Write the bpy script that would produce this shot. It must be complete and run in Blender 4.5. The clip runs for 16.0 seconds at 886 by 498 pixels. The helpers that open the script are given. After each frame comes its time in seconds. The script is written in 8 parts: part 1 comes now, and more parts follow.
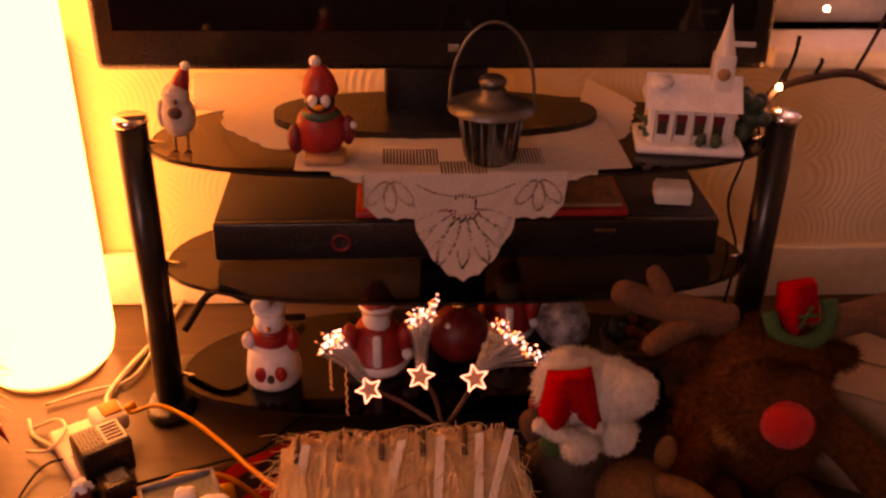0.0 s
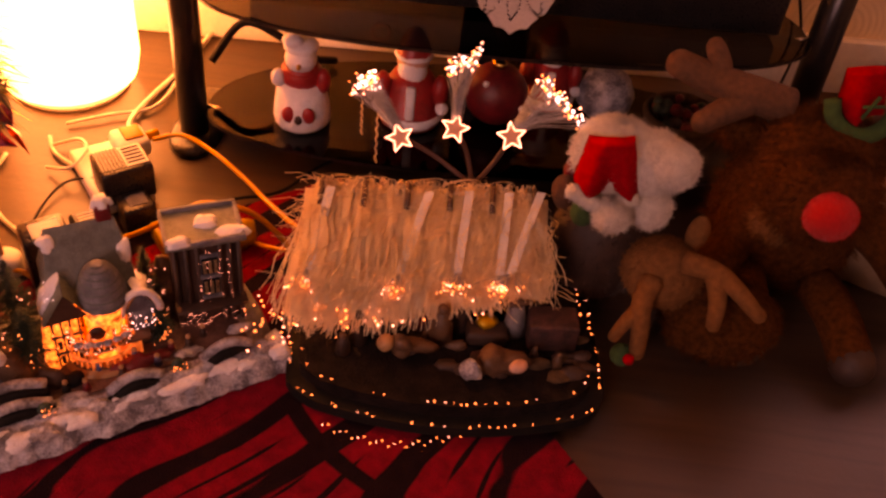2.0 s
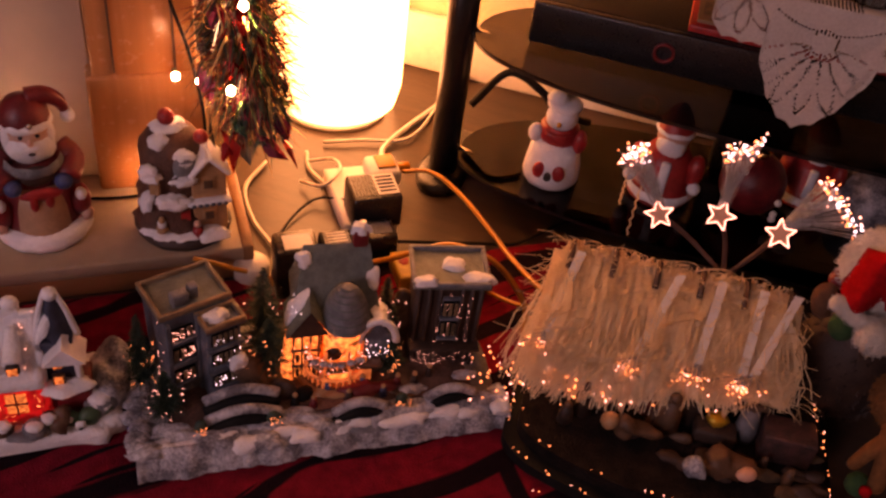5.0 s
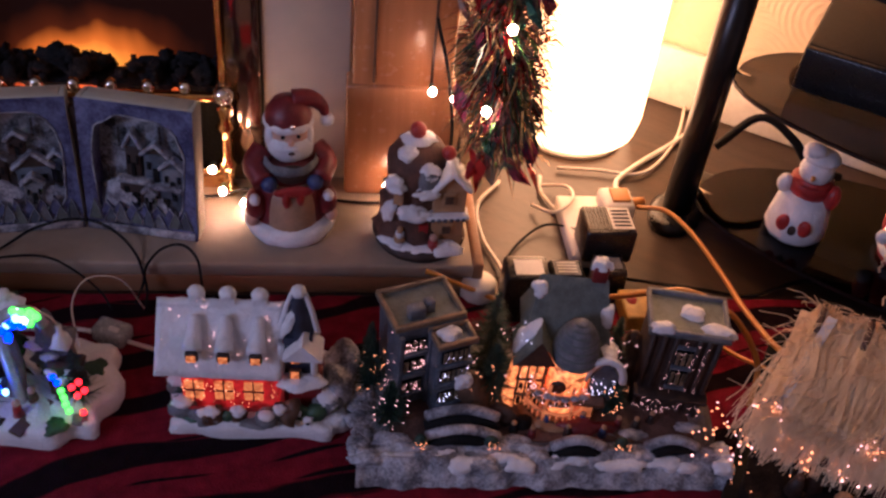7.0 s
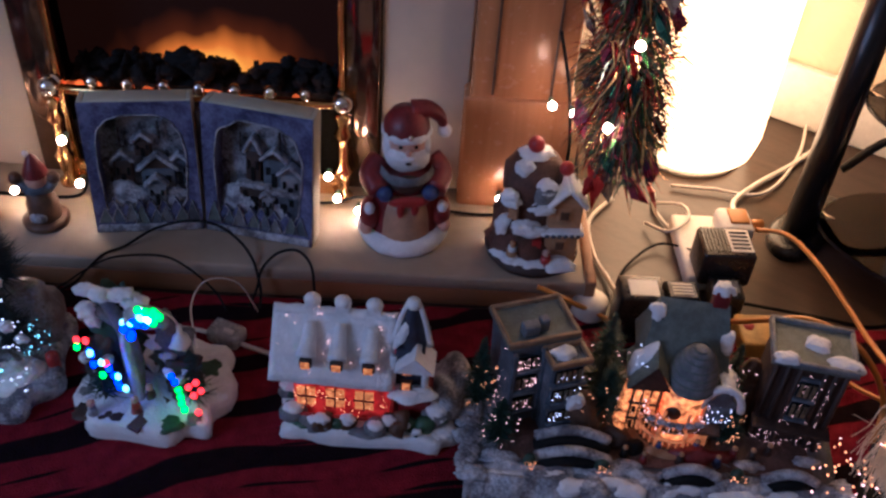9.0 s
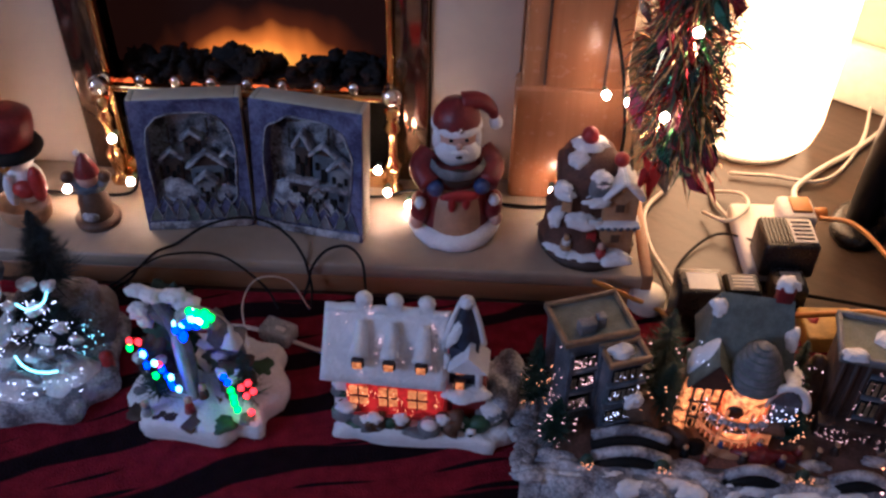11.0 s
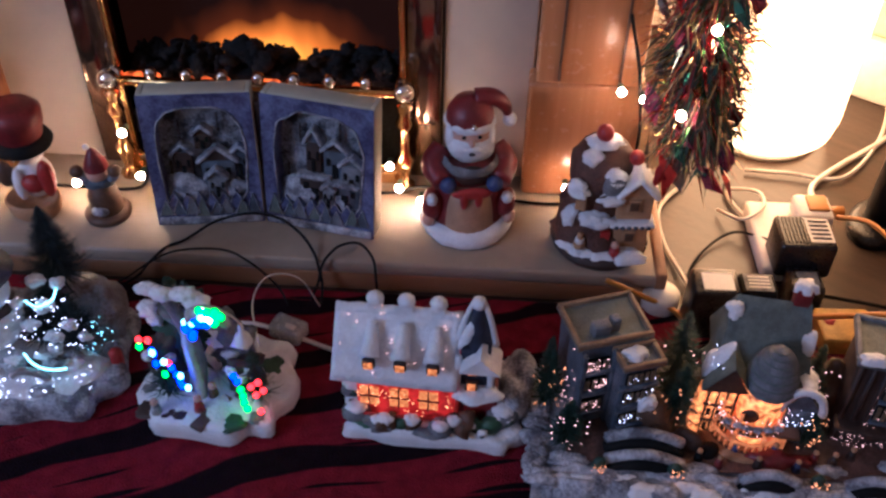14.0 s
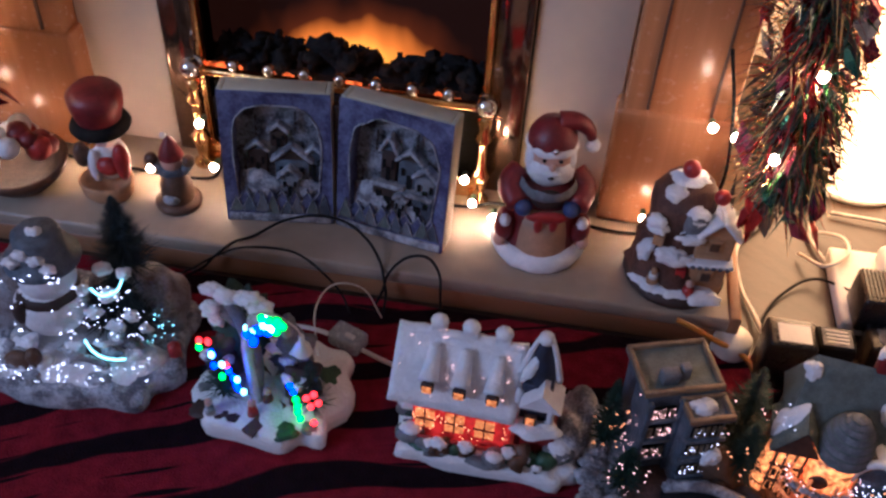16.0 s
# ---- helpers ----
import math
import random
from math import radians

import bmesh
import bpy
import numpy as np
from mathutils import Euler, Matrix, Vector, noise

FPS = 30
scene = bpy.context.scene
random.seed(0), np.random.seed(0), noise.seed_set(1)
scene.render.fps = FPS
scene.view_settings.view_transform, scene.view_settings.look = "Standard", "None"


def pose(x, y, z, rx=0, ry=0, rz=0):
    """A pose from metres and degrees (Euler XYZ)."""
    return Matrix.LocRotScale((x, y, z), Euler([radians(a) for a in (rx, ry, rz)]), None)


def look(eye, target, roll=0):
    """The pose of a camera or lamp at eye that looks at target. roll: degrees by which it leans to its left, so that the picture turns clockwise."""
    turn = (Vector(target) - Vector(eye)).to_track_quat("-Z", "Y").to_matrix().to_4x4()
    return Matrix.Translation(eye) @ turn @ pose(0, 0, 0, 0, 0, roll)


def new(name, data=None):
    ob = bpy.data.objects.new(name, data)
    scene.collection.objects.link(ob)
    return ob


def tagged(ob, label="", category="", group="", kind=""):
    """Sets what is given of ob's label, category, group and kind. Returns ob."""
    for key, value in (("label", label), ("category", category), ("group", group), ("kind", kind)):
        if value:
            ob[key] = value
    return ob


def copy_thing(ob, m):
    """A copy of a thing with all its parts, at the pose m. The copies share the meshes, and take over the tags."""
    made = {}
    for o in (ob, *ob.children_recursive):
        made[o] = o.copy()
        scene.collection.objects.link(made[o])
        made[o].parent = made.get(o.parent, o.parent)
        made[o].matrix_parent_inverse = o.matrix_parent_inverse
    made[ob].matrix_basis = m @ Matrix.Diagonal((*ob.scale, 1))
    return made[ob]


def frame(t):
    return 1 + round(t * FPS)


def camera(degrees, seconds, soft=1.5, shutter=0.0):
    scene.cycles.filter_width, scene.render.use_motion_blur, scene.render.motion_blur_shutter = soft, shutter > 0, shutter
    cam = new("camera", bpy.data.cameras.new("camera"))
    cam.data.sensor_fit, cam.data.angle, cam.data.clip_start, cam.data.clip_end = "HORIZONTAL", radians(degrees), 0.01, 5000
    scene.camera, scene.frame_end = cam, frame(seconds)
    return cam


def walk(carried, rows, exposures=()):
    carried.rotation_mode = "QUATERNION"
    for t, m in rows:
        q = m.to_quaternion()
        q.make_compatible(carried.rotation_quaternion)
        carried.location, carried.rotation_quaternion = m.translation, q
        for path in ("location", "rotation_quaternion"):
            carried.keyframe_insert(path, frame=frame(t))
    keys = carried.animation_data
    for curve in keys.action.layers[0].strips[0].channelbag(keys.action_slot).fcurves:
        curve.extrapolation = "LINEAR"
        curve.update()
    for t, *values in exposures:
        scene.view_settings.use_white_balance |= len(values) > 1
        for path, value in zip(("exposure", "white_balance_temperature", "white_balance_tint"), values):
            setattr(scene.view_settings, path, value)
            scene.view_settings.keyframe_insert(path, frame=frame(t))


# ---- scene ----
cam = camera(48.9, 16.0, soft=2.6)
METRES, EYE, TILT, LEAN, TURN = 0.46, 0.905, 2.4, 1.6, 0.0
ROWS = [
    (0.0, 0.0, 0.0, 0.0, 1.4, -31.15, -2.32),
    (0.5, -0.0136, 0.01, -0.0606, 3.09, -34.96, -4.9),
    (1.0, -0.0243, 0.0208, -0.099, 4.51, -39.44, -5.44),
    (1.5, -0.021, 0.032, -0.1224, 5.37, -43.02, -5.92),
    (2.0, -0.0276, 0.0466, -0.124, 6.04, -44.39, -6.25),
    (2.5, -0.0449, 0.0566, -0.1279, 6.54, -44.3, -6.7),
    (3.0, -0.0796, 0.0549, -0.1299, 8.67, -43.33, -7.08),
    (3.5, -0.1107, 0.053, -0.134, 11.38, -43.3, -7.4),
    (4.0, -0.1465, 0.0534, -0.1348, 14.22, -43.02, -7.39),
    (6.5, -0.3292, 0.0384, -0.1518, 30.28, -43.76, -5.74),
    (7.0, -0.363, 0.0291, -0.149, 33.06, -43.68, -5.07),
    (7.5, -0.3806, 0.0297, -0.1519, 34.53, -43.59, -4.79),
    (8.0, -0.4093, 0.0173, -0.1518, 36.49, -43.48, -4.56),
    (8.5, -0.4257, 0.0041, -0.1495, 37.57, -43.49, -4.01),
    (9.0, -0.4301, 0.017, -0.154, 38.46, -43.71, -3.17),
    (9.5, -0.4436, 0.0326, -0.1582, 39.17, -44.05, -2.3),
    (12.0, -0.4742, 0.0578, -0.1622, 40.46, -45.15, -0.37),
    (12.5, -0.4767, 0.0499, -0.1606, 40.67, -45.27, -0.39),
    (13.0, -0.4705, 0.0582, -0.1608, 39.74, -45.36, 0.01),
    (13.5, -0.4733, 0.0668, -0.1624, 39.93, -45.44, -0.02),
    (14.0, -0.4982, 0.0789, -0.1603, 40.74, -45.6, -0.56),
    (14.5, -0.5404, 0.1185, -0.1561, 40.92, -45.74, -0.46),
    (15.0, -0.633, 0.1463, -0.1474, 42.45, -45.91, -1.63),
    (15.5, -0.6829, 0.127, -0.1472, 41.75, -46.2, -0.54),
    (16.0, -0.592, 0.1265, -0.1414, 46.82, -46.64, -1.92),
]

# warm picture at first, more neutral as the camera turns to the fireplace
EXPOSURES = [(0.0, 0.0, 18500, 98), (2.0, 0.50, 18500, 104), (2.6, 0.50, 18500, 104), (3.2, 0.38, 17500, 100), (4.0, 0.19, 13800, 91), (6.5, 0.0, 6300, 55), (9.0, -0.1, 4800, 26), (9.7, -0.05, 4900, 27), (12.0, 0.3, 5000, 28), (16.0, 0.38, 5100, 28)]
walk(cam, [(t, pose(0, 0, EYE, TILT, LEAN, TURN) @ pose(METRES * x, METRES * y, METRES * z, 90 + pitch, roll, yaw)) for t, x, y, z, yaw, pitch, roll in ROWS], EXPOSURES)

# ---------------- light ----------------
LAMP_GLOW, BULB_GLOW, DAY = 9.0, 100.0, 44.0
world = bpy.data.worlds.new("world")
world.use_nodes = True
world.node_tree.nodes["Background"].inputs[0].default_value = (0.10, 0.13, 0.2, 1)
world.node_tree.nodes["Background"].inputs[1].default_value = 0.4
scene.world = world
day = bpy.data.lights.new("window_daylight", "AREA")
day.shape, day.size, day.size_y, day.energy, day.color = "RECTANGLE", 1.3, 1.0, DAY, (0.68, 0.82, 1.0)
new("window_daylight", day).matrix_world = look((-1.35, -2.56, 1.45), (-0.6, 0.4, 0.2))


# ---------------- materials ----------------
def rgba(c):
    return (c[0], c[1], c[2], 1.0)


def mat(name, col, rough=0.6, metal=0.0, vary=0.25, scale=60.0, bump=0.15, col2=None, fine=6.0, spec=0.5, trans=0.0, coat=0.0, sub=0.0, sheen=0.0):
    """A surface with patches at one scale and grain at a finer one."""
    m = bpy.data.materials.new(name)
    m.use_nodes = True
    nt = m.node_tree
    N, L = nt.nodes, nt.links
    b = N["Principled BSDF"]
    tc = N.new("ShaderNodeTexCoord")
    n1, n2 = N.new("ShaderNodeTexNoise"), N.new("ShaderNodeTexNoise")
    n1.inputs["Scale"].default_value, n2.inputs["Scale"].default_value = scale, scale * fine
    n1.inputs["Detail"].default_value, n2.inputs["Detail"].default_value = 3, 4
    L.new(tc.outputs["Object"], n1.inputs["Vector"])
    L.new(tc.outputs["Object"], n2.inputs["Vector"])
    mix = N.new("ShaderNodeMix")
    mix.data_type = "RGBA"
    c2 = col2 or tuple(x * (1 - vary) for x in col)
    mix.inputs["A"].default_value, mix.inputs["B"].default_value = rgba(col), rgba(c2)
    ramp = N.new("ShaderNodeMapRange")
    ramp.inputs[1].default_value, ramp.inputs[2].default_value = 0.38, 0.62
    add = N.new("ShaderNodeMath")
    add.operation = "MULTIPLY_ADD"
    L.new(n2.outputs["Fac"], add.inputs[0])
    add.inputs[1].default_value = 0.35
    add2 = N.new("ShaderNodeMath")
    add2.operation = "MULTIPLY"
    add2.inputs[1].default_value = 0.68
    L.new(n1.outputs["Fac"], add2.inputs[0])
    L.new(add2.outputs[0], add.inputs[2])
    L.new(add.outputs[0], ramp.inputs[0])
    L.new(ramp.outputs[0], mix.inputs["Factor"])
    L.new(mix.outputs["Result"], b.inputs["Base Color"])
    b.inputs["Metallic"].default_value = metal
    rr = N.new("ShaderNodeMapRange")
    rr.inputs[3].default_value, rr.inputs[4].default_value = max(0.03, rough - 0.08), min(1, rough + 0.1)
    L.new(n2.outputs["Fac"], rr.inputs[0])
    L.new(rr.outputs[0], b.inputs["Roughness"])
    b.inputs["Specular IOR Level"].default_value = spec
    b.inputs["Transmission Weight"].default_value = trans
    b.inputs["Coat Weight"].default_value = coat
    b.inputs["Sheen Weight"].default_value = sheen
    if sub:
        b.inputs["Subsurface Weight"].default_value = sub
        b.inputs["Subsurface Radius"].default_value = (0.01, 0.008, 0.006)
    if bump:
        bp = N.new("ShaderNodeBump")
        bp.inputs["Strength"].default_value, bp.inputs["Distance"].default_value = bump, 0.004
        L.new(n2.outputs["Fac"], bp.inputs["Height"])
        L.new(bp.outputs[0], b.inputs["Normal"])
    return m


def glow(name, col, strength, mottle=0.0, scale=90.0):
    """A thing that gives off light; mottle: how unevenly it shines through its resin."""
    m = bpy.data.materials.new(name)
    m.use_nodes = True
    b = m.node_tree.nodes["Principled BSDF"]
    if mottle:
        N, L = m.node_tree.nodes, m.node_tree.links
        tc, n, r = N.new("ShaderNodeTexCoord"), N.new("ShaderNodeTexNoise"), N.new("ShaderNodeMapRange")
        n.inputs["Scale"].default_value, n.inputs["Detail"].default_value = scale, 3
        r.inputs[1].default_value, r.inputs[2].default_value = 0.35, 0.65
        r.inputs[3].default_value, r.inputs[4].default_value = strength * (1 - mottle), strength * (1 + mottle)
        L.new(tc.outputs["Object"], n.inputs["Vector"])
        L.new(n.outputs["Fac"], r.inputs[0])
        L.new(r.outputs[0], b.inputs["Emission Strength"])
    b.inputs["Base Color"].default_value = rgba(tuple(0.8 * x for x in col))
    b.inputs["Emission Color"].default_value, b.inputs["Emission Strength"].default_value = rgba(col), strength
    return m


def glass(name, col, rough=0.03):
    m = bpy.data.materials.new(name)
    m.use_nodes = True
    b = m.node_tree.nodes["Principled BSDF"]
    b.inputs["Base Color"].default_value, b.inputs["Roughness"].default_value = rgba(col), rough
    b.inputs["Transmission Weight"].default_value, b.inputs["IOR"].default_value = 1.0, 1.3
    return m


WHITE = mat("white_paint", (0.75, 0.74, 0.70), 0.45, vary=0.12)
SNOW = mat("snow_paint", (0.82, 0.83, 0.86), 0.5, vary=0.16, scale=45, bump=0.5, sub=0.0)
SNOWDIM = mat("worn_snow_paint", (0.55, 0.57, 0.62), 0.6, scale=55, bump=0.7, col2=(0.12, 0.12, 0.14))
BLACK = mat("black_plastic", (0.012, 0.012, 0.013), 0.28, vary=0.3)
MATBLACK = mat("matt_black", (0.009, 0.009, 0.009), 0.75, vary=0.4, spec=0.2)
SCREEN = mat("screen", (0.004, 0.004, 0.005), 0.08, vary=0.2, bump=0)
SMOKED = glass("smoked_glass", (0.055, 0.046, 0.037))
CHROME = mat("chrome", (0.75, 0.72, 0.68), 0.15, 1.0, vary=0.1, bump=0.02)
BRASS = mat("brass", (0.78, 0.48, 0.18), 0.18, 1.0, vary=0.25, bump=0.03)
TIN = mat("galvanised_tin", (0.20, 0.205, 0.205), 0.38, 0.9, vary=0.35, scale=40)
POST = mat("dark_metal_post", (0.035, 0.034, 0.034), 0.3, 0.7, vary=0.2, bump=0.03)
LACE = mat("lace", (0.60, 0.57, 0.53), 0.85, vary=0.15, scale=300, bump=0.5)
RED = mat("red_paint", (0.45, 0.035, 0.03), 0.4, vary=0.35)
DKRED = mat("dark_red_paint", (0.22, 0.02, 0.022), 0.4, vary=0.4)
REDFELT = mat("red_felt", (0.50, 0.016, 0.014), 0.95, vary=0.3, scale=120, bump=0.6, spec=0.1)
GREENFELT = mat("green_felt", (0.02, 0.10, 0.03), 0.95, vary=0.3, scale=120, bump=0.6)
GREEN = mat("green_paint", (0.035, 0.10, 0.05), 0.5, vary=0.5)
FROSTFIR = mat("frosted_fir", (0.045, 0.065, 0.07), 0.5, vary=0.5)
FIR = mat("fir_green", (0.02, 0.06, 0.04), 0.6, vary=0.5)
BLUE = mat("blue_paint", (0.05, 0.08, 0.22), 0.45, vary=0.5)
BOOKBLUE = mat("book_blue", (0.16, 0.18, 0.32), 0.5, vary=0.55, scale=42, bump=0.5, col2=(0.035, 0.036, 0.10))
PAGE = mat("cream_page_edge", (0.55, 0.54, 0.42), 0.7, vary=0.12)
BROWN = mat("brown_paint", (0.13, 0.065, 0.035), 0.55, vary=0.4)
DKBROWN = mat("dark_brown_paint", (0.05, 0.026, 0.018), 0.6, vary=0.4)
STONE = mat("grey_stone_paint", (0.22, 0.23, 0.25), 0.55, vary=0.45, scale=80, bump=0.5)
SLATE = mat("slate_roof_paint", (0.15, 0.185, 0.17), 0.35, vary=0.4, scale=90, bump=0.4)
BLUEGREY = mat("blue_grey_paint", (0.105, 0.13, 0.165), 0.5, vary=0.5, scale=70, bump=0.4)
SKIN = mat("painted_skin", (0.62, 0.36, 0.27), 0.5, vary=0.15)
APRON = mat("apron_brown", (0.46, 0.27, 0.16), 0.5, vary=0.25)
BEIGE = mat("gingerbread_paint", (0.50, 0.27, 0.13), 0.55, vary=0.3)
ANTLER = mat("brown_felt", (0.16, 0.070, 0.036), 0.95, vary=0.35, scale=140, bump=0.6)
FUR = mat("brown_fur", (0.16, 0.050, 0.013), 1.0, vary=0.5, scale=140, bump=1.0, spec=0.1)
TANFUR = mat("tan_felt", (0.27, 0.115, 0.045), 0.95, vary=0.3, scale=140, bump=0.6, spec=0.1)
WHITEFUR = mat("white_fleece", (0.74, 0.70, 0.62), 1.0, vary=0.2, scale=130, bump=0.9, sheen=0.3)
NOSE = mat("red_pile_nose", (0.62, 0.025, 0.018), 0.95, vary=0.15, scale=200, bump=0.5, sheen=0.1)
STRAW = mat("pale_straw", (0.95, 0.81, 0.58), 0.7, scale=45, bump=0.2, col2=(0.74, 0.56, 0.34))
TAPE = mat("white_tape", (0.72, 0.70, 0.66), 0.35, vary=0.15)
nt = STRAW.node_tree
straw_mix, straw_thin = nt.nodes.new("ShaderNodeMixShader"), nt.nodes.new("ShaderNodeBsdfTranslucent")
straw_thin.inputs["Color"].default_value = (0.90, 0.72, 0.47, 1)
straw_mix.inputs[0].default_value = 0.35
nt.links.new(nt.nodes["Principled BSDF"].outputs[0], straw_mix.inputs[1])
nt.links.new(straw_thin.outputs[0], straw_mix.inputs[2])
nt.links.new(straw_mix.outputs[0], nt.nodes["Material Output"].inputs["Surface"])
CREAM = mat("cream_panel", (0.60, 0.50, 0.39), 0.5, vary=0.08, scale=8, bump=0.05)
HEARTH = mat("cream_hearth", (0.35, 0.285, 0.215), 0.42, vary=0.16, scale=10, bump=0.06)
PAPER = mat("cable_white", (0.70, 0.68, 0.62), 0.4, vary=0.1)
ORANGE = mat("orange_cable", (0.55, 0.23, 0.03), 0.4, vary=0.15)
CARD = mat("pale_card", (0.27, 0.18, 0.11), 0.7, vary=0.15)
COAL = mat("coal", (0.006, 0.0055, 0.005), 0.95, vary=0.5, scale=50, bump=0.8)
CLEAR = mat("frosted_plastic", (0.55, 0.57, 0.58), 0.25, vary=0.3, scale=60, trans=0.25)
PURPLE = mat("purple_cloth", (0.12, 0.02, 0.06), 0.8)
WICKER = mat("wicker", (0.10, 0.06, 0.03), 0.8, vary=0.5, scale=120, bump=0.8)
LAMPSHADE = glow("lamp_shade_glow", (1.0, 0.55, 0.19), LAMP_GLOW)
BULB = glow("warm_bulb", (1.0, 0.62, 0.30), BULB_GLOW)
TIPWARM = glow("fibre_tip_warm", (1.0, 0.36, 0.12), 3.2)
TIPPINK = glow("fibre_tip_pink", (1.0, 0.55, 0.42), 3.0)
TIPWHITE = glow("fibre_tip_white", (0.85, 0.9, 1.0), 3.0)
TIPTEAL = glow("fibre_tip_teal", (0.30, 0.85, 0.85), 3.5)
WINDOWGLOW = glow("window_glow", (1.0, 0.30, 0.07), 0.55, 1.0, 260)
NAVY = mat("navy_paint", (0.028, 0.036, 0.07), 0.45, vary=0.5, scale=80, bump=0.4)
# outer walls emit, standing in for a lamp inside the resin house
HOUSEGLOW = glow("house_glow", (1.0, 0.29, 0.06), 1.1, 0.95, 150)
# weak emission so porch parts look lit by the house behind them
PORCHGLOW = glow("porch_resin_glow", (1.0, 0.30, 0.08), 0.26, 0.95, 170)
LEDRED, LEDGREEN = glow("led_red", (1.0, 0.02, 0.015), 4.5), glow("led_green", (0.004, 1.0, 0.03), 4.5)
LEDBLUE = glow("led_blue", (0.006, 0.035, 1.0), 6.0)
# emission in the red paint replaces light shining through from inside
REDGLOW = glow("glowing_red_wall", (0.8, 0.03, 0.02), 0.28, 0.9, 90)
EMBER = glow("ember_glow", (1.0, 0.15, 0.014), 0.8, 1.0, 90)
TRIMGLOSS = mat("dark_bronze_mirror", (0.22, 0.15, 0.11), 0.07, 0.9, vary=0.2, bump=0.01)


def wood(name, col, col2, rough, length=3.0, scale=22.0, axis=2, coat=0.0):
    """Wood grain that runs along one axis."""
    m = mat(name, col, rough, vary=0.2, scale=18, bump=0.08, coat=coat)
    nt = m.node_tree
    N, L = nt.nodes, nt.links
    tc = N.new("ShaderNodeTexCoord")
    mp = N.new("ShaderNodeMapping")
    s = [scale * 4] * 3
    s[axis] = length
    mp.inputs["Scale"].default_value = s
    L.new(tc.outputs["Object"], mp.inputs[0])
    n = N.new("ShaderNodeTexNoise")
    n.inputs["Scale"].default_value, n.inputs["Detail"].default_value, n.inputs["Distortion"].default_value = 1.0, 5, 0.6
    L.new(mp.outputs[0], n.inputs["Vector"])
    mx = N.new("ShaderNodeMix")
    mx.data_type = "RGBA"
    mx.inputs["A"].default_value, mx.inputs["B"].default_value = rgba(col), rgba(col2)
    L.new(n.outputs["Fac"], mx.inputs["Factor"])
    L.new(mx.outputs["Result"], N["Principled BSDF"].inputs["Base Color"])
    return m


OAK = wood("oak_veneer", (0.52, 0.24, 0.10), (0.36, 0.145, 0.055), 0.24)
OAKEDGE = wood("oak_hearth_edge", (0.34, 0.17, 0.08), (0.22, 0.10, 0.045), 0.45, axis=0)
# laminate grain, its contrast raised to paint in mottled lamp reflections
FLOORWOOD = wood("dark_laminate", (0.074, 0.045, 0.029), (0.014, 0.009, 0.006), 0.33, axis=0, scale=12)


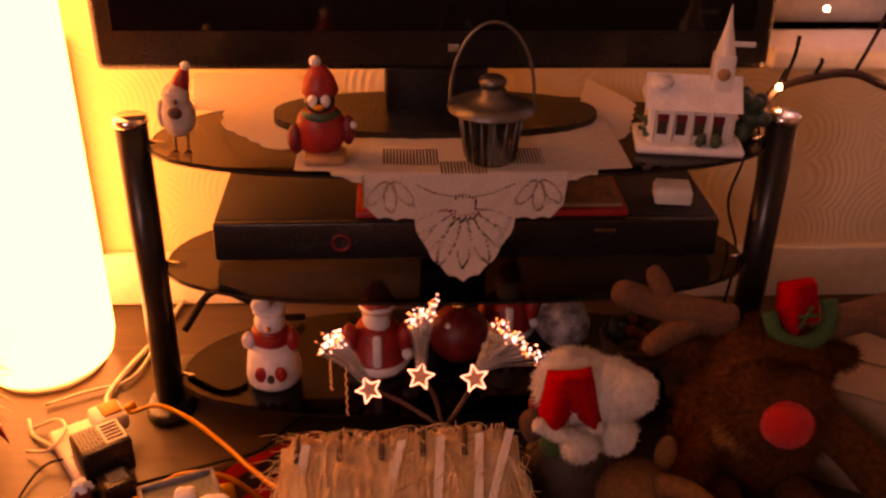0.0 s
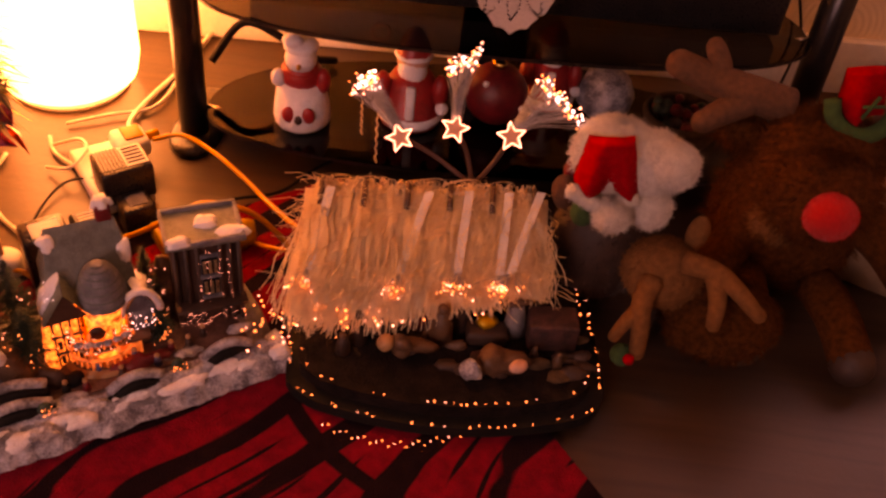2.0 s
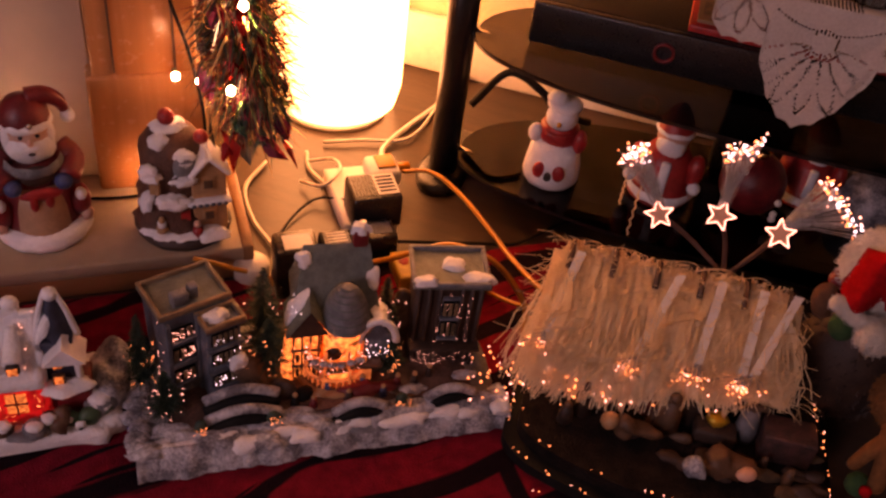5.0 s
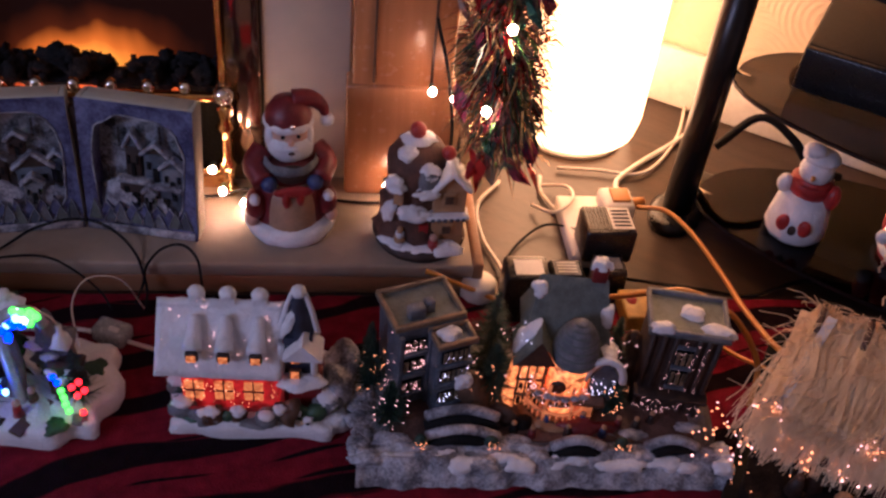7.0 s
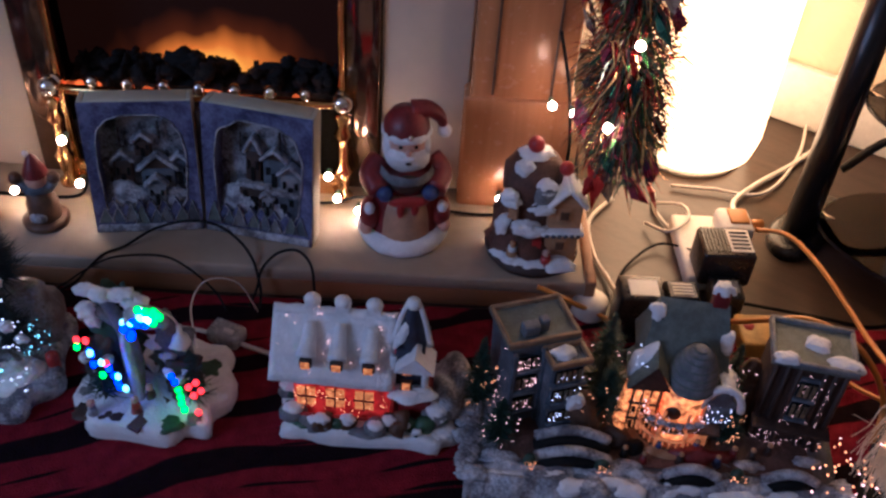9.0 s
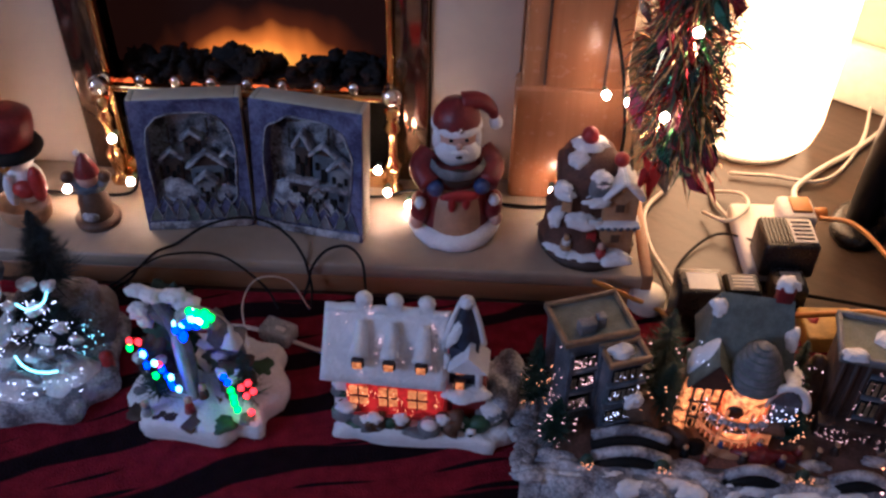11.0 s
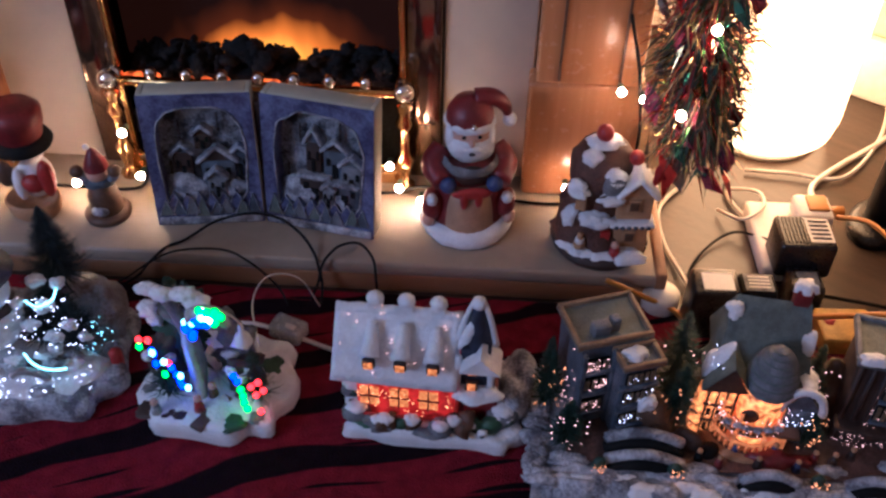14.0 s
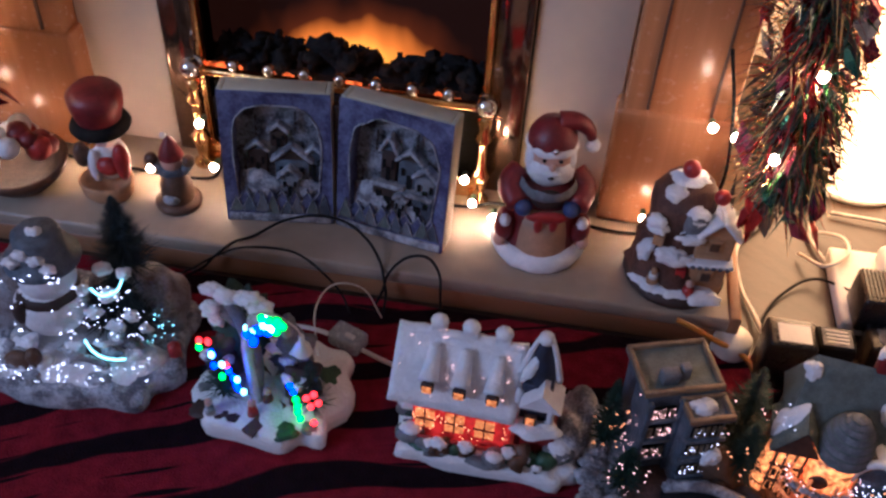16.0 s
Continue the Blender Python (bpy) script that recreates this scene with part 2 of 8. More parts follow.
def rug_material():
    """Deep red pile with broad black leaf bands, fine dark veins between them and one curved stem."""
    m = mat("red_rug", (0.16, 0.012, 0.018), 0.95, vary=0.4, scale=80, bump=0.8, spec=0.08)
    nt = m.node_tree
    N, L = nt.nodes, nt.links

    def op(kind, *vals):
        n = N.new("ShaderNodeMath")
        n.operation = kind
        for i, v in enumerate(vals):
            if isinstance(v, (int, float)):
                n.inputs[i].default_value = v
            else:
                L.new(v, n.inputs[i])
        return n.outputs[0]

    def cloud(scale, detail, stretch):
        mp, n = N.new("ShaderNodeMapping"), N.new("ShaderNodeTexNoise")
        mp.inputs["Rotation"].default_value = (0, 0, radians(-18))
        mp.inputs["Scale"].default_value = stretch
        L.new(tc.outputs["Object"], mp.inputs[0])
        n.inputs["Scale"].default_value, n.inputs["Detail"].default_value = scale, detail
        L.new(mp.outputs[0], n.inputs["Vector"])
        return op("SUBTRACT", n.outputs["Fac"], 0.5)

    tc, sep = N.new("ShaderNodeTexCoord"), N.new("ShaderNodeSeparateXYZ")
    L.new(tc.outputs["Object"], sep.inputs[0])
    x, y = sep.outputs[0], sep.outputs[1]
    u = op("SUBTRACT", op("MULTIPLY", y, math.cos(radians(18))), op("MULTIPLY", x, math.sin(radians(18))))
    u = op("ADD", u, op("MULTIPLY", cloud(1.0, 1, (3.0, 3.0, 1)), 0.16))
    wide = op("SINE", op("MULTIPLY", u, 2 * math.pi / 0.082))
    band = op("SUBTRACT", op("ADD", wide, op("MULTIPLY", cloud(1.0, 2, (4.0, 14.0, 1)), 2.6)), 0.42)
    fine = op("SINE", op("MULTIPLY", u, 2 * math.pi / 0.0273))
    vein = op("SUBTRACT", op("ADD", fine, op("MULTIPLY", cloud(1.0, 1, (9.0, 14.0, 1)), 1.5)), 0.98)
    bend = op("ADD", 0.222, op("MULTIPLY", op("MULTIPLY", op("ADD", y, 0.36), op("ADD", y, 0.36)), 1.9))
    stem = op("SUBTRACT", 0.011, op("ABSOLUTE", op("SUBTRACT", x, bend)))
    stem = op("MINIMUM", op("MULTIPLY", stem, 60.0), op("MULTIPLY", op("SUBTRACT", -0.33, y), 20.0))
    dark = op("MAXIMUM", op("MAXIMUM", band, op("MULTIPLY", vein, 1.4)), stem)
    r = N.new("ShaderNodeValToRGB")
    r.color_ramp.elements[0].position, r.color_ramp.elements[0].color = 0.0, rgba((0.225, 0.014, 0.025))
    r.color_ramp.elements[1].position, r.color_ramp.elements[1].color = 0.16, rgba((0.012, 0.005, 0.008))
    L.new(dark, r.inputs[0])
    pile = N.new("ShaderNodeMix")
    pile.data_type, pile.blend_type = "RGBA", "MULTIPLY"
    pile.inputs["Factor"].default_value = 1.0
    shade = N.new("ShaderNodeValToRGB")
    shade.color_ramp.elements[0].position, shade.color_ramp.elements[0].color = 0.3, rgba((0.62, 0.62, 0.66))
    shade.color_ramp.elements[1].position, shade.color_ramp.elements[1].color = 0.7, rgba((1.1, 1.1, 1.1))
    L.new(op("ADD", cloud(1.0, 4, (60.0, 60.0, 1)), 0.5), shade.inputs[0])
    L.new(r.outputs[0], pile.inputs["A"])
    L.new(shade.outputs[0], pile.inputs["B"])
    L.new(pile.outputs["Result"], N["Principled BSDF"].inputs["Base Color"])
    return m


RUG = rug_material()


def wall_material():
    """Cream paint over a swirled fan plaster."""
    m = mat("textured_wall", (0.66, 0.55, 0.40), 0.7, vary=0.08, scale=6, bump=0.0)
    nt = m.node_tree
    N, L = nt.nodes, nt.links
    tc = N.new("ShaderNodeTexCoord")
    v = N.new("ShaderNodeTexVoronoi")
    v.inputs["Scale"].default_value = 7.0
    L.new(tc.outputs["Object"], v.inputs["Vector"])
    s = N.new("ShaderNodeMath")
    s.operation = "MULTIPLY"
    s.inputs[1].default_value = 95.0
    L.new(v.outputs["Distance"], s.inputs[0])
    w = N.new("ShaderNodeMath")
    w.operation = "SINE"
    L.new(s.outputs[0], w.inputs[0])
    bp = N.new("ShaderNodeBump")
    bp.inputs["Strength"].default_value, bp.inputs["Distance"].default_value = 0.14, 0.004
    L.new(w.outputs[0], bp.inputs["Height"])
    L.new(bp.outputs[0], N["Principled BSDF"].inputs["Normal"])
    return m


WALL = wall_material()


def flame_material():
    """The lit picture of flames behind the coals: bright at the coals, dark above."""
    m = bpy.data.materials.new("flame_screen")
    m.use_nodes = True
    nt = m.node_tree
    N, L = nt.nodes, nt.links
    b = N["Principled BSDF"]
    b.inputs["Base Color"].default_value, b.inputs["Roughness"].default_value = (0.006, 0.005, 0.004, 1), 0.9
    b.inputs["Specular IOR Level"].default_value = 0.1
    tc, sx = N.new("ShaderNodeTexCoord"), N.new("ShaderNodeSeparateXYZ")
    L.new(tc.outputs["Generated"], sx.inputs[0])

    def op(kind, a, c=None):
        n = N.new("ShaderNodeMath")
        n.operation = kind
        for i, v in enumerate((a, c)):
            if v is None:
                continue
            if isinstance(v, (int, float)):
                n.inputs[i].default_value = v
            else:
                L.new(v, n.inputs[i])
        return n.outputs[0]

    dx = op("DIVIDE", op("SUBTRACT", sx.outputs[0], 0.5), 0.40)
    dz = op("DIVIDE", sx.outputs[2], 0.33)
    nz = N.new("ShaderNodeTexNoise")
    nz.inputs["Scale"].default_value = 1.0
    st = N.new("ShaderNodeMapping")
    st.inputs["Scale"].default_value = (7.0, 1.0, 2.4)
    L.new(tc.outputs["Generated"], st.inputs[0])
    L.new(st.outputs[0], nz.inputs["Vector"])
    rad = op("SQRT", op("ADD", op("MULTIPLY", dx, dx), op("MULTIPLY", dz, dz)))
    rad = op("ADD", rad, op("MULTIPLY", op("SUBTRACT", nz.outputs["Fac"], 0.5), 0.55))
    r = N.new("ShaderNodeValToRGB")
    e = r.color_ramp.elements
    e[0].position, e[0].color = 0.0, (1.0, 0.42, 0.03, 1)
    e[1].position, e[1].color = 1.0, (0.004, 0.001, 0.0005, 1)
    k = e.new(0.40)
    k.color = (0.42, 0.095, 0.006, 1)
    k = e.new(0.68)
    k.color = (0.035, 0.006, 0.001, 1)
    L.new(rad, r.inputs[0])
    L.new(r.outputs[0], b.inputs["Emission Color"])
    b.inputs["Emission Strength"].default_value = 2.0
    return m


FLAME = flame_material()
TINSEL = [mat("tinsel_" + n, c, 0.2, 0.85, vary=0.2, bump=0.05) for n, c in (
    ("red", (0.45, 0.04, 0.04)), ("gold", (0.85, 0.62, 0.28)), ("green", (0.08, 0.22, 0.08)), ("pink", (0.60, 0.14, 0.28)), ("silver", (0.65, 0.62, 0.58)), ("teal", (0.10, 0.42, 0.36)))]


# ---------------- mesh building ----------------
class Shape:
    """Collects simple solids with materials into one mesh."""

    def __init__(self):
        self.v, self.f, self.mi, self.sm, self.mats = [], [], [], [], []

    def add(self, verts, faces, material, m=None, smooth=False):
        if material not in self.mats:
            self.mats.append(material)
        k, base = self.mats.index(material), len(self.v)
        for p in verts:
            self.v.append(tuple(m @ Vector(p)) if m is not None else tuple(p))
        for f in faces:
            self.f.append([base + i for i in f])
            self.mi.append(k)
            self.sm.append(smooth)
        return self

    def box(self, c, s, material, m=None, bevel=0.0, rz=0.0):
        x, y, z = s[0] / 2, s[1] / 2, s[2] / 2
        tr = Matrix.Translation(c) @ Matrix.Rotation(radians(rz), 4, "Z")
        if m is not None:
            tr = m @ tr
        if bevel <= 0:
            vs = [(a, b, d) for d in (-z, z) for a, b in ((-x, -y), (x, -y), (x, y), (-x, y))]
            fs = [(3, 2, 1, 0), (4, 5, 6, 7), (0, 1, 5, 4), (1, 2, 6, 5), (2, 3, 7, 6), (3, 0, 4, 7)]
            return self.add(vs, fs, material, tr)
        bm = bmesh.new()
        bmesh.ops.create_cube(bm, size=1.0)
        for v in bm.verts:
            v.co = Vector((v.co.x * s[0], v.co.y * s[1], v.co.z * s[2]))
        bmesh.ops.bevel(bm, geom=bm.edges[:], offset=min(bevel, min(s) * 0.45), segments=2, affect="EDGES", profile=0.5)
        bm.verts.index_update()
        vs, fs = [v.co.copy() for v in bm.verts], [[v.index for v in f.verts] for f in bm.faces]
        bm.free()
        return self.add(vs, fs, material, tr, True)

    def lathe(self, prof, material, c=(0, 0, 0), seg=24, m=None, wob=0.0, sx=1.0, sy=1.0, arc=None):
        vs, fs, n = [], [], len(prof)
        for j in range(seg):
            a = 2 * math.pi * j / seg
            for r, z in prof:
                k = 1 + (wob * noise.noise((3 * math.cos(a) + c[0] * 40, 3 * math.sin(a), z * 60 + c[1] * 30)) if wob else 0)
                vs.append((c[0] + sx * r * k * math.cos(a), c[1] + sy * r * k * math.sin(a), c[2] + z))
        for j in range(seg):
            q = (j + 1) % seg
            for i in range(n - 1):
                fs.append((j * n + i, q * n + i, q * n + i + 1, j * n + i + 1))
        return self.add(vs, fs, material, m, True)

    def ball(self, c, r, material, seg=16, wob=0.0, freq=40.0, m=None):
        r = (r, r, r) if isinstance(r, (int, float)) else r
        rings = max(6, seg * 2 // 3)
        vs, fs = [(0, 0, -1)], []
        for i in range(1, rings):
            t = -math.pi / 2 + math.pi * i / rings
            vs += [(math.cos(t) * math.cos(2 * math.pi * j / seg), math.cos(t) * math.sin(2 * math.pi * j / seg), math.sin(t)) for j in range(seg)]
        vs.append((0, 0, 1))
        out = []
        for p in vs:
            q = Vector((c[0] + p[0] * r[0], c[1] + p[1] * r[1], c[2] + p[2] * r[2]))
            k = 1 + (wob * noise.noise(q * freq) if wob else 0)
            out.append((c[0] + p[0] * r[0] * k, c[1] + p[1] * r[1] * k, c[2] + p[2] * r[2] * k))
        for j in range(seg):
            q = (j + 1) % seg
            fs.append((0, 1 + q, 1 + j))
            for i in range(rings - 2):
                a, b = 1 + i * seg, 1 + (i + 1) * seg
                fs.append((a + j, a + q, b + q, b + j))
            a = 1 + (rings - 2) * seg
            fs.append((a + j, a + q, len(vs) - 1))
        return self.add(out, fs, material, m, True)

    def tube(self, pts, r, material, seg=8, m=None, taper=None, cap=True):
        pts = [Vector(p) for p in pts]
        n, vs, fs = len(pts), [], []
        up = Vector((0.13, 0.21, 0.97))
        for i, p in enumerate(pts):
            d = (pts[min(i + 1, n - 1)] - pts[max(i - 1, 0)]).normalized()
            a = d.cross(up)
            a = a.normalized() if a.length > 1e-4 else Vector((1, 0, 0))
            b = d.cross(a)
            k = r * (1 if taper is None else 1 + (taper - 1) * i / (n - 1))
            vs += [p + k * (math.cos(2 * math.pi * j / seg) * a + math.sin(2 * math.pi * j / seg) * b) for j in range(seg)]
        for i in range(n - 1):
            for j in range(seg):
                q = (j + 1) % seg
                fs.append((i * seg + j, (i + 1) * seg + j, (i + 1) * seg + q, i * seg + q))
        if cap:
            fs += [tuple(range(seg)), tuple((n - 1) * seg + j for j in reversed(range(seg)))]
        return self.add(vs, fs, material, m, True)

    def slab(self, poly, z0, z1, material, m=None, smooth=False):
        """A flat outline (counter-clockwise) drawn up from z0 to z1."""
        n = len(poly)
        vs = [(x, y, z0) for x, y in poly] + [(x, y, z1) for x, y in poly]
        fs = [tuple(reversed(range(n))), tuple(range(n, 2 * n))] + [(i, (i + 1) % n, n + (i + 1) % n, n + i) for i in range(n)]
        return self.add(vs, fs, material, m, smooth)

    def patch(self, c, rx, ry, h, material, seed=0, rot=(0, 0, 0), n=26, rings=5):
        """A thin uneven cap (snow, paint) with a wandering outline."""
        vs, fs = [(0, 0, h)], []
        for k in range(1, rings + 1):
            u = k / rings
            for i in range(n):
                a = 2 * math.pi * i / n
                q = 1 + 0.42 * noise.noise((1.6 * math.cos(a) + seed * 7.3, 1.6 * math.sin(a), seed * 3.1)) + 0.14 * noise.noise((5 * math.cos(a), 5 * math.sin(a), seed))
                z = h * math.sqrt(max(0, 1 - u ** 2.4)) + (h * 0.3 * noise.noise((u * 3 * math.cos(a) + seed, u * 3 * math.sin(a), 2)) if k < rings else -h * 0.25)
                vs.append((rx * q * u * math.cos(a), ry * q * u * math.sin(a), z))
        fs += [(0, 1 + i, 1 + (i + 1) % n) for i in range(n)]
        for k in range(rings - 1):
            fs += [(1 + k * n + i, 1 + (k + 1) * n + i, 1 + (k + 1) * n + (i + 1) % n, 1 + k * n + (i + 1) % n) for i in range(n)]
        m = Matrix.Translation(c) @ Euler([radians(x) for x in rot]).to_matrix().to_4x4()
        return self.add(vs, fs, material, m, True)

    def gable(self, c, s, h, material, m=None):
        """A pitched roof: ridge along x, footprint s, rise h, base centre c."""
        x, y = s[0] / 2, s[1] / 2
        vs = [(-x, -y, 0), (x, -y, 0), (x, y, 0), (-x, y, 0), (-x, 0, h), (x, 0, h)]
        fs = [(0, 1, 5, 4), (2, 3, 4, 5), (1, 2, 5), (3, 0, 4), (3, 2, 1, 0)]
        tr = Matrix.Translation(c)
        return self.add(vs, fs, material, tr if m is None else m @ tr)

    def mesh(self, name):
        me = bpy.data.meshes.new(name)
        me.from_pydata(self.v, [], self.f)
        for k in self.mats:
            me.materials.append(k)
        me.polygons.foreach_set("material_index", self.mi)
        me.polygons.foreach_set("use_smooth", self.sm)
        me.update()
        return me


def spline(pts, n=8):
    """A smooth line through the points."""
    p = [Vector(q) for q in pts]
    p = [2 * p[0] - p[1]] + p + [2 * p[-1] - p[-2]]
    out = []
    for i in range(1, len(p) - 2):
        for k in range(n):
            t = k / n
            out.append(0.5 * (2 * p[i] + (p[i + 1] - p[i - 1]) * t + (2 * p[i - 1] - 5 * p[i] + 4 * p[i + 1] - p[i + 2]) * t * t
                              + (3 * p[i] - p[i - 1] - 3 * p[i + 1] + p[i + 2]) * t ** 3))
    return out + [p[-2]]


def solid(name, shape, m, label, category, group="", kind=""):
    """A thing that is one mesh."""
    ob = new(name, shape.mesh(name))
    ob.matrix_world = m
    return tagged(ob, label, category, group, kind)


def thing(name, m, label, category, group="", kind=""):
    """A thing made of parts: an Empty at its base."""
    ob = new(name)
    ob.empty_display_size = 0.05
    ob.matrix_world = m
    return tagged(ob, label, category, group, kind)


def part(name, shape, parent, label="", m=None):
    ob = new(name, shape.mesh(name))
    ob.parent = parent
    if m is not None:
        ob.matrix_local = m
    if label:
        ob["label"] = label
    return ob


def structure(name, shape, m=None, label=""):
    ob = new(name, shape.mesh(name))
    if m is not None:
        ob.matrix_world = m
    return tagged(ob, label, "", "", "structure")


# frames of the plan: hearth (front right corner), village (front left corner), television stand (centre)
HE = pose(-0.559, 0.825, 0, 0, 0, 37.3)
VI = pose(-0.505, 0.515, 0, 0, 0, 35.8)
ST = pose(0.004, 1.18, 0, 0, 0, 4.1)
rnd = random.Random(7)

# ---------------- the room ----------------
structure("floor", Shape().box((-0.4, -0.45, -0.05), (4.6, 4.5, 0.1), FLOORWOOD), label="dark brown laminate floor")
NW = ST @ pose(0, 0.30, 0)
w = Shape()
w.box((-1.0, 0.05, 1.2), (3.0, 0.1, 2.4), WALL)
w.box((1.15, 0.05, 0.24), (1.3, 0.1, 0.48), WALL)
w.box((1.15, 0.05, 2.0), (1.3, 0.1, 0.8), WALL)
w.box((1.70, 0.05, 1.04), (0.2, 0.1, 1.12), WALL)
structure("wall_north", w, NW, "cream textured plaster wall behind the television")
structure("baseboard", Shape().box((-0.45, -0.009, 0.05), (4.2, 0.018, 0.1), WHITE, bevel=0.004), NW, "pale painted skirting board")
win = structure("window_1", Shape().box((1.05, 0.085, 1.04), (1.1, 0.012, 1.12), glow("dusk_sky_pane", (0.75, 0.74, 0.9), 1.0)), NW, "window pane with pale dusk sky behind")
f = Shape()
for c, s in (((0.53, 0.07, 1.04), (0.05, 0.05, 1.12)), ((1.57, 0.07, 1.04), (0.05, 0.05, 1.12)), ((1.05, 0.07, 1.575), (1.0, 0.05, 0.05)), ((1.05, 0.07, 0.505), (1.0, 0.05, 0.05))):
    f.box(c, s, WHITE, bevel=0.004)
part("window_frame", f, win)
part("window_sill", Shape().box((1.05, -0.03, 0.465), (1.16, 0.16, 0.03), WHITE, bevel=0.006), win)
ww = Shape().box((-2.65, -2.1, 1.2), (0.1, 1.4, 2.4), WALL).box((-2.65, 0.9, 1.2), (0.1, 2.0, 2.4), WALL)
ww.box((-2.65, -0.75, 0.45), (0.1, 1.3, 0.9), WALL).box((-2.65, -0.75, 2.2), (0.1, 1.3, 0.4), WALL)
structure("wall_west", ww, label="cream textured plaster wall with a window opening")
structure("wall_east", Shape().box((1.85, -0.45, 1.2), (0.1, 4.6, 2.4), WALL), label="cream textured plaster wall")
structure("wall_south", Shape().box((-0.4, -2.65, 1.2), (4.6, 0.1, 2.4), WALL), label="cream textured plaster wall")
structure("trim", Shape().box((-0.67, -0.016, 0.285), (0.18, 0.032, 0.37), WHITE, bevel=0.005).box((-0.67, -0.038, 0.285), (0.15, 0.012, 0.33), WHITE, bevel=0.004), NW, "white painted wall panel behind the lamp")
structure("ceiling", Shape().box((-0.4, -0.45, 2.45), (4.7, 4.7, 0.1), WHITE), label="white painted ceiling")
structure("wall_chimney_breast", Shape().box((-0.484, 0.62, 1.2), (0.90, 0.64, 2.4), CREAM), HE, "cream chimney breast behind the fire surround")

# ---------------- rug ----------------
r = Shape()
nx, ny = 60, 40
vs = [(-1.9 + 2.351 * i / nx, -1.5 + 1.49 * j / ny, 0.009 + 0.0015 * noise.noise((i * 0.4, j * 0.4, 0))) for j in range(ny + 1) for i in range(nx + 1)]
r.add(vs, [(j * (nx + 1) + i, j * (nx + 1) + i + 1, (j + 1) * (nx + 1) + i + 1, (j + 1) * (nx + 1) + i) for j in range(ny) for i in range(nx)], RUG, None, True)
r.box((-0.7245, -0.755, 0.004), (2.35, 1.488, 0.0075), RUG)
solid("rug", r, HE, "deep red pile rug with black leaf streaks", "rug")


# ---------------- fireplace ----------------
def fireplace():
    fp = thing("fireplace", HE, "oak and cream fire surround with an electric fire glowing", "fireplace")
    h = Shape().box((-0.484, 0.10, 0.040), (0.968, 0.20, 0.020), HEARTH, bevel=0.004)
    part("hearth", h, fp, "cream hearth slab")
    part("hearth_edge", Shape().box((-0.484, 0.10, 0.0145), (0.962, 0.194, 0.029), OAKEDGE, bevel=0.003), fp, "oak hearth edge")
    part("hearth_trim", Shape().box((0.004, 0.10, 0.028), (0.014, 0.20, 0.050), OAKEDGE, bevel=0.003), fp, "oak edging strip")
    for x in (-0.093, -0.875):
        s = Shape().box((x, 0.175, 0.55), (0.122, 0.06, 0.998), OAK, bevel=0.004)
        p = part("pilaster", s, fp, "oak pilaster")
        part("plinth", Shape().box((x, 0.169, 0.133), (0.136, 0.058, 0.165), OAK, bevel=0.005), p)
        for dx in (-0.035, 0.035):
            part("flute", Shape().box((x + dx, 0.1435, 0.62), (0.003, 0.004, 0.80), BROWN), p)
    for x in (-0.209, -0.759):
        part("back_panel", Shape().box((x, 0.190, 0.45), (0.108, 0.03, 0.80), CREAM, bevel=0.003), fp, "cream inner panel")
    part("header_panel", Shape().box((-0.484, 0.190, 0.76), (0.446, 0.03, 0.28), CREAM, bevel=0.003), fp, "cream inner panel")
    part("mantel_shelf", Shape().box((-0.484, 0.13, 1.075), (1.06, 0.20, 0.045), OAK, bevel=0.008), fp, "oak mantel shelf")
    fire = thing_part("electric_fire", fp)
    b = Shape()
    b.box((-0.484, 0.292, 0.335), (0.444, 0.01, 0.57), MATBLACK)
    b.box((-0.484, 0.235, 0.615), (0.444, 0.11, 0.01), MATBLACK)
    for x in (-0.703, -0.265):
        b.box((x, 0.235, 0.335), (0.006, 0.11, 0.57), MATBLACK)
    part("casing", b, fire, "matt black fire casing")
    for x in (-0.682, -0.286):
        part("side_trim", Shape().box((x, 0.172, 0.335), (0.042, 0.012, 0.57), TRIMGLOSS, bevel=0.003), fire, "mirror-bright dark bronze trim")
    for x in (-0.657, -0.311):
        part("brass_trim", Shape().box((x, 0.168, 0.335), (0.007, 0.016, 0.57), BRASS, bevel=0.002), fire, "polished brass trim")
    part("flame_screen", Shape().box((-0.484, 0.240, 0.312), (0.37, 0.004, 0.28), FLAME), fire, "orange flame glow")
    c = Shape()
    for k in range(110):
        c.ball((-0.484 + rnd.uniform(-0.16, 0.16), rnd.uniform(0.185, 0.226), 0.174 + rnd.uniform(0, 0.026)), (rnd.uniform(0.005, 0.012), 0.010, rnd.uniform(0.004, 0.010)), COAL, 8, 1.1, 160)
    for k in range(26):
        c.ball((-0.484 + rnd.uniform(-0.165, 0.165), 0.224, 0.178 + rnd.uniform(0, 0.016)), (rnd.uniform(0.012, 0.026), 0.006, rnd.uniform(0.006, 0.016)), COAL, 10, 1.2, 110)
    c.box((-0.484, 0.206, 0.115), (0.335, 0.042, 0.13), COAL)
    part("coal_bed", c, fire, "black imitation coals")
    for i in range(15):
        x = -0.640 + 0.0222 * i + rnd.uniform(-0.004, 0.004)
        part("ember", Shape().ball((x, 0.172, 0.176 + rnd.uniform(-0.004, 0.005)), (rnd.uniform(0.007, 0.012), 0.006, rnd.uniform(0.004, 0.009)), EMBER if i % 4 != 2 else COAL, 10, 0.9, 120), fire, "glowing orange ember" if i % 4 != 2 else "dead black ember")
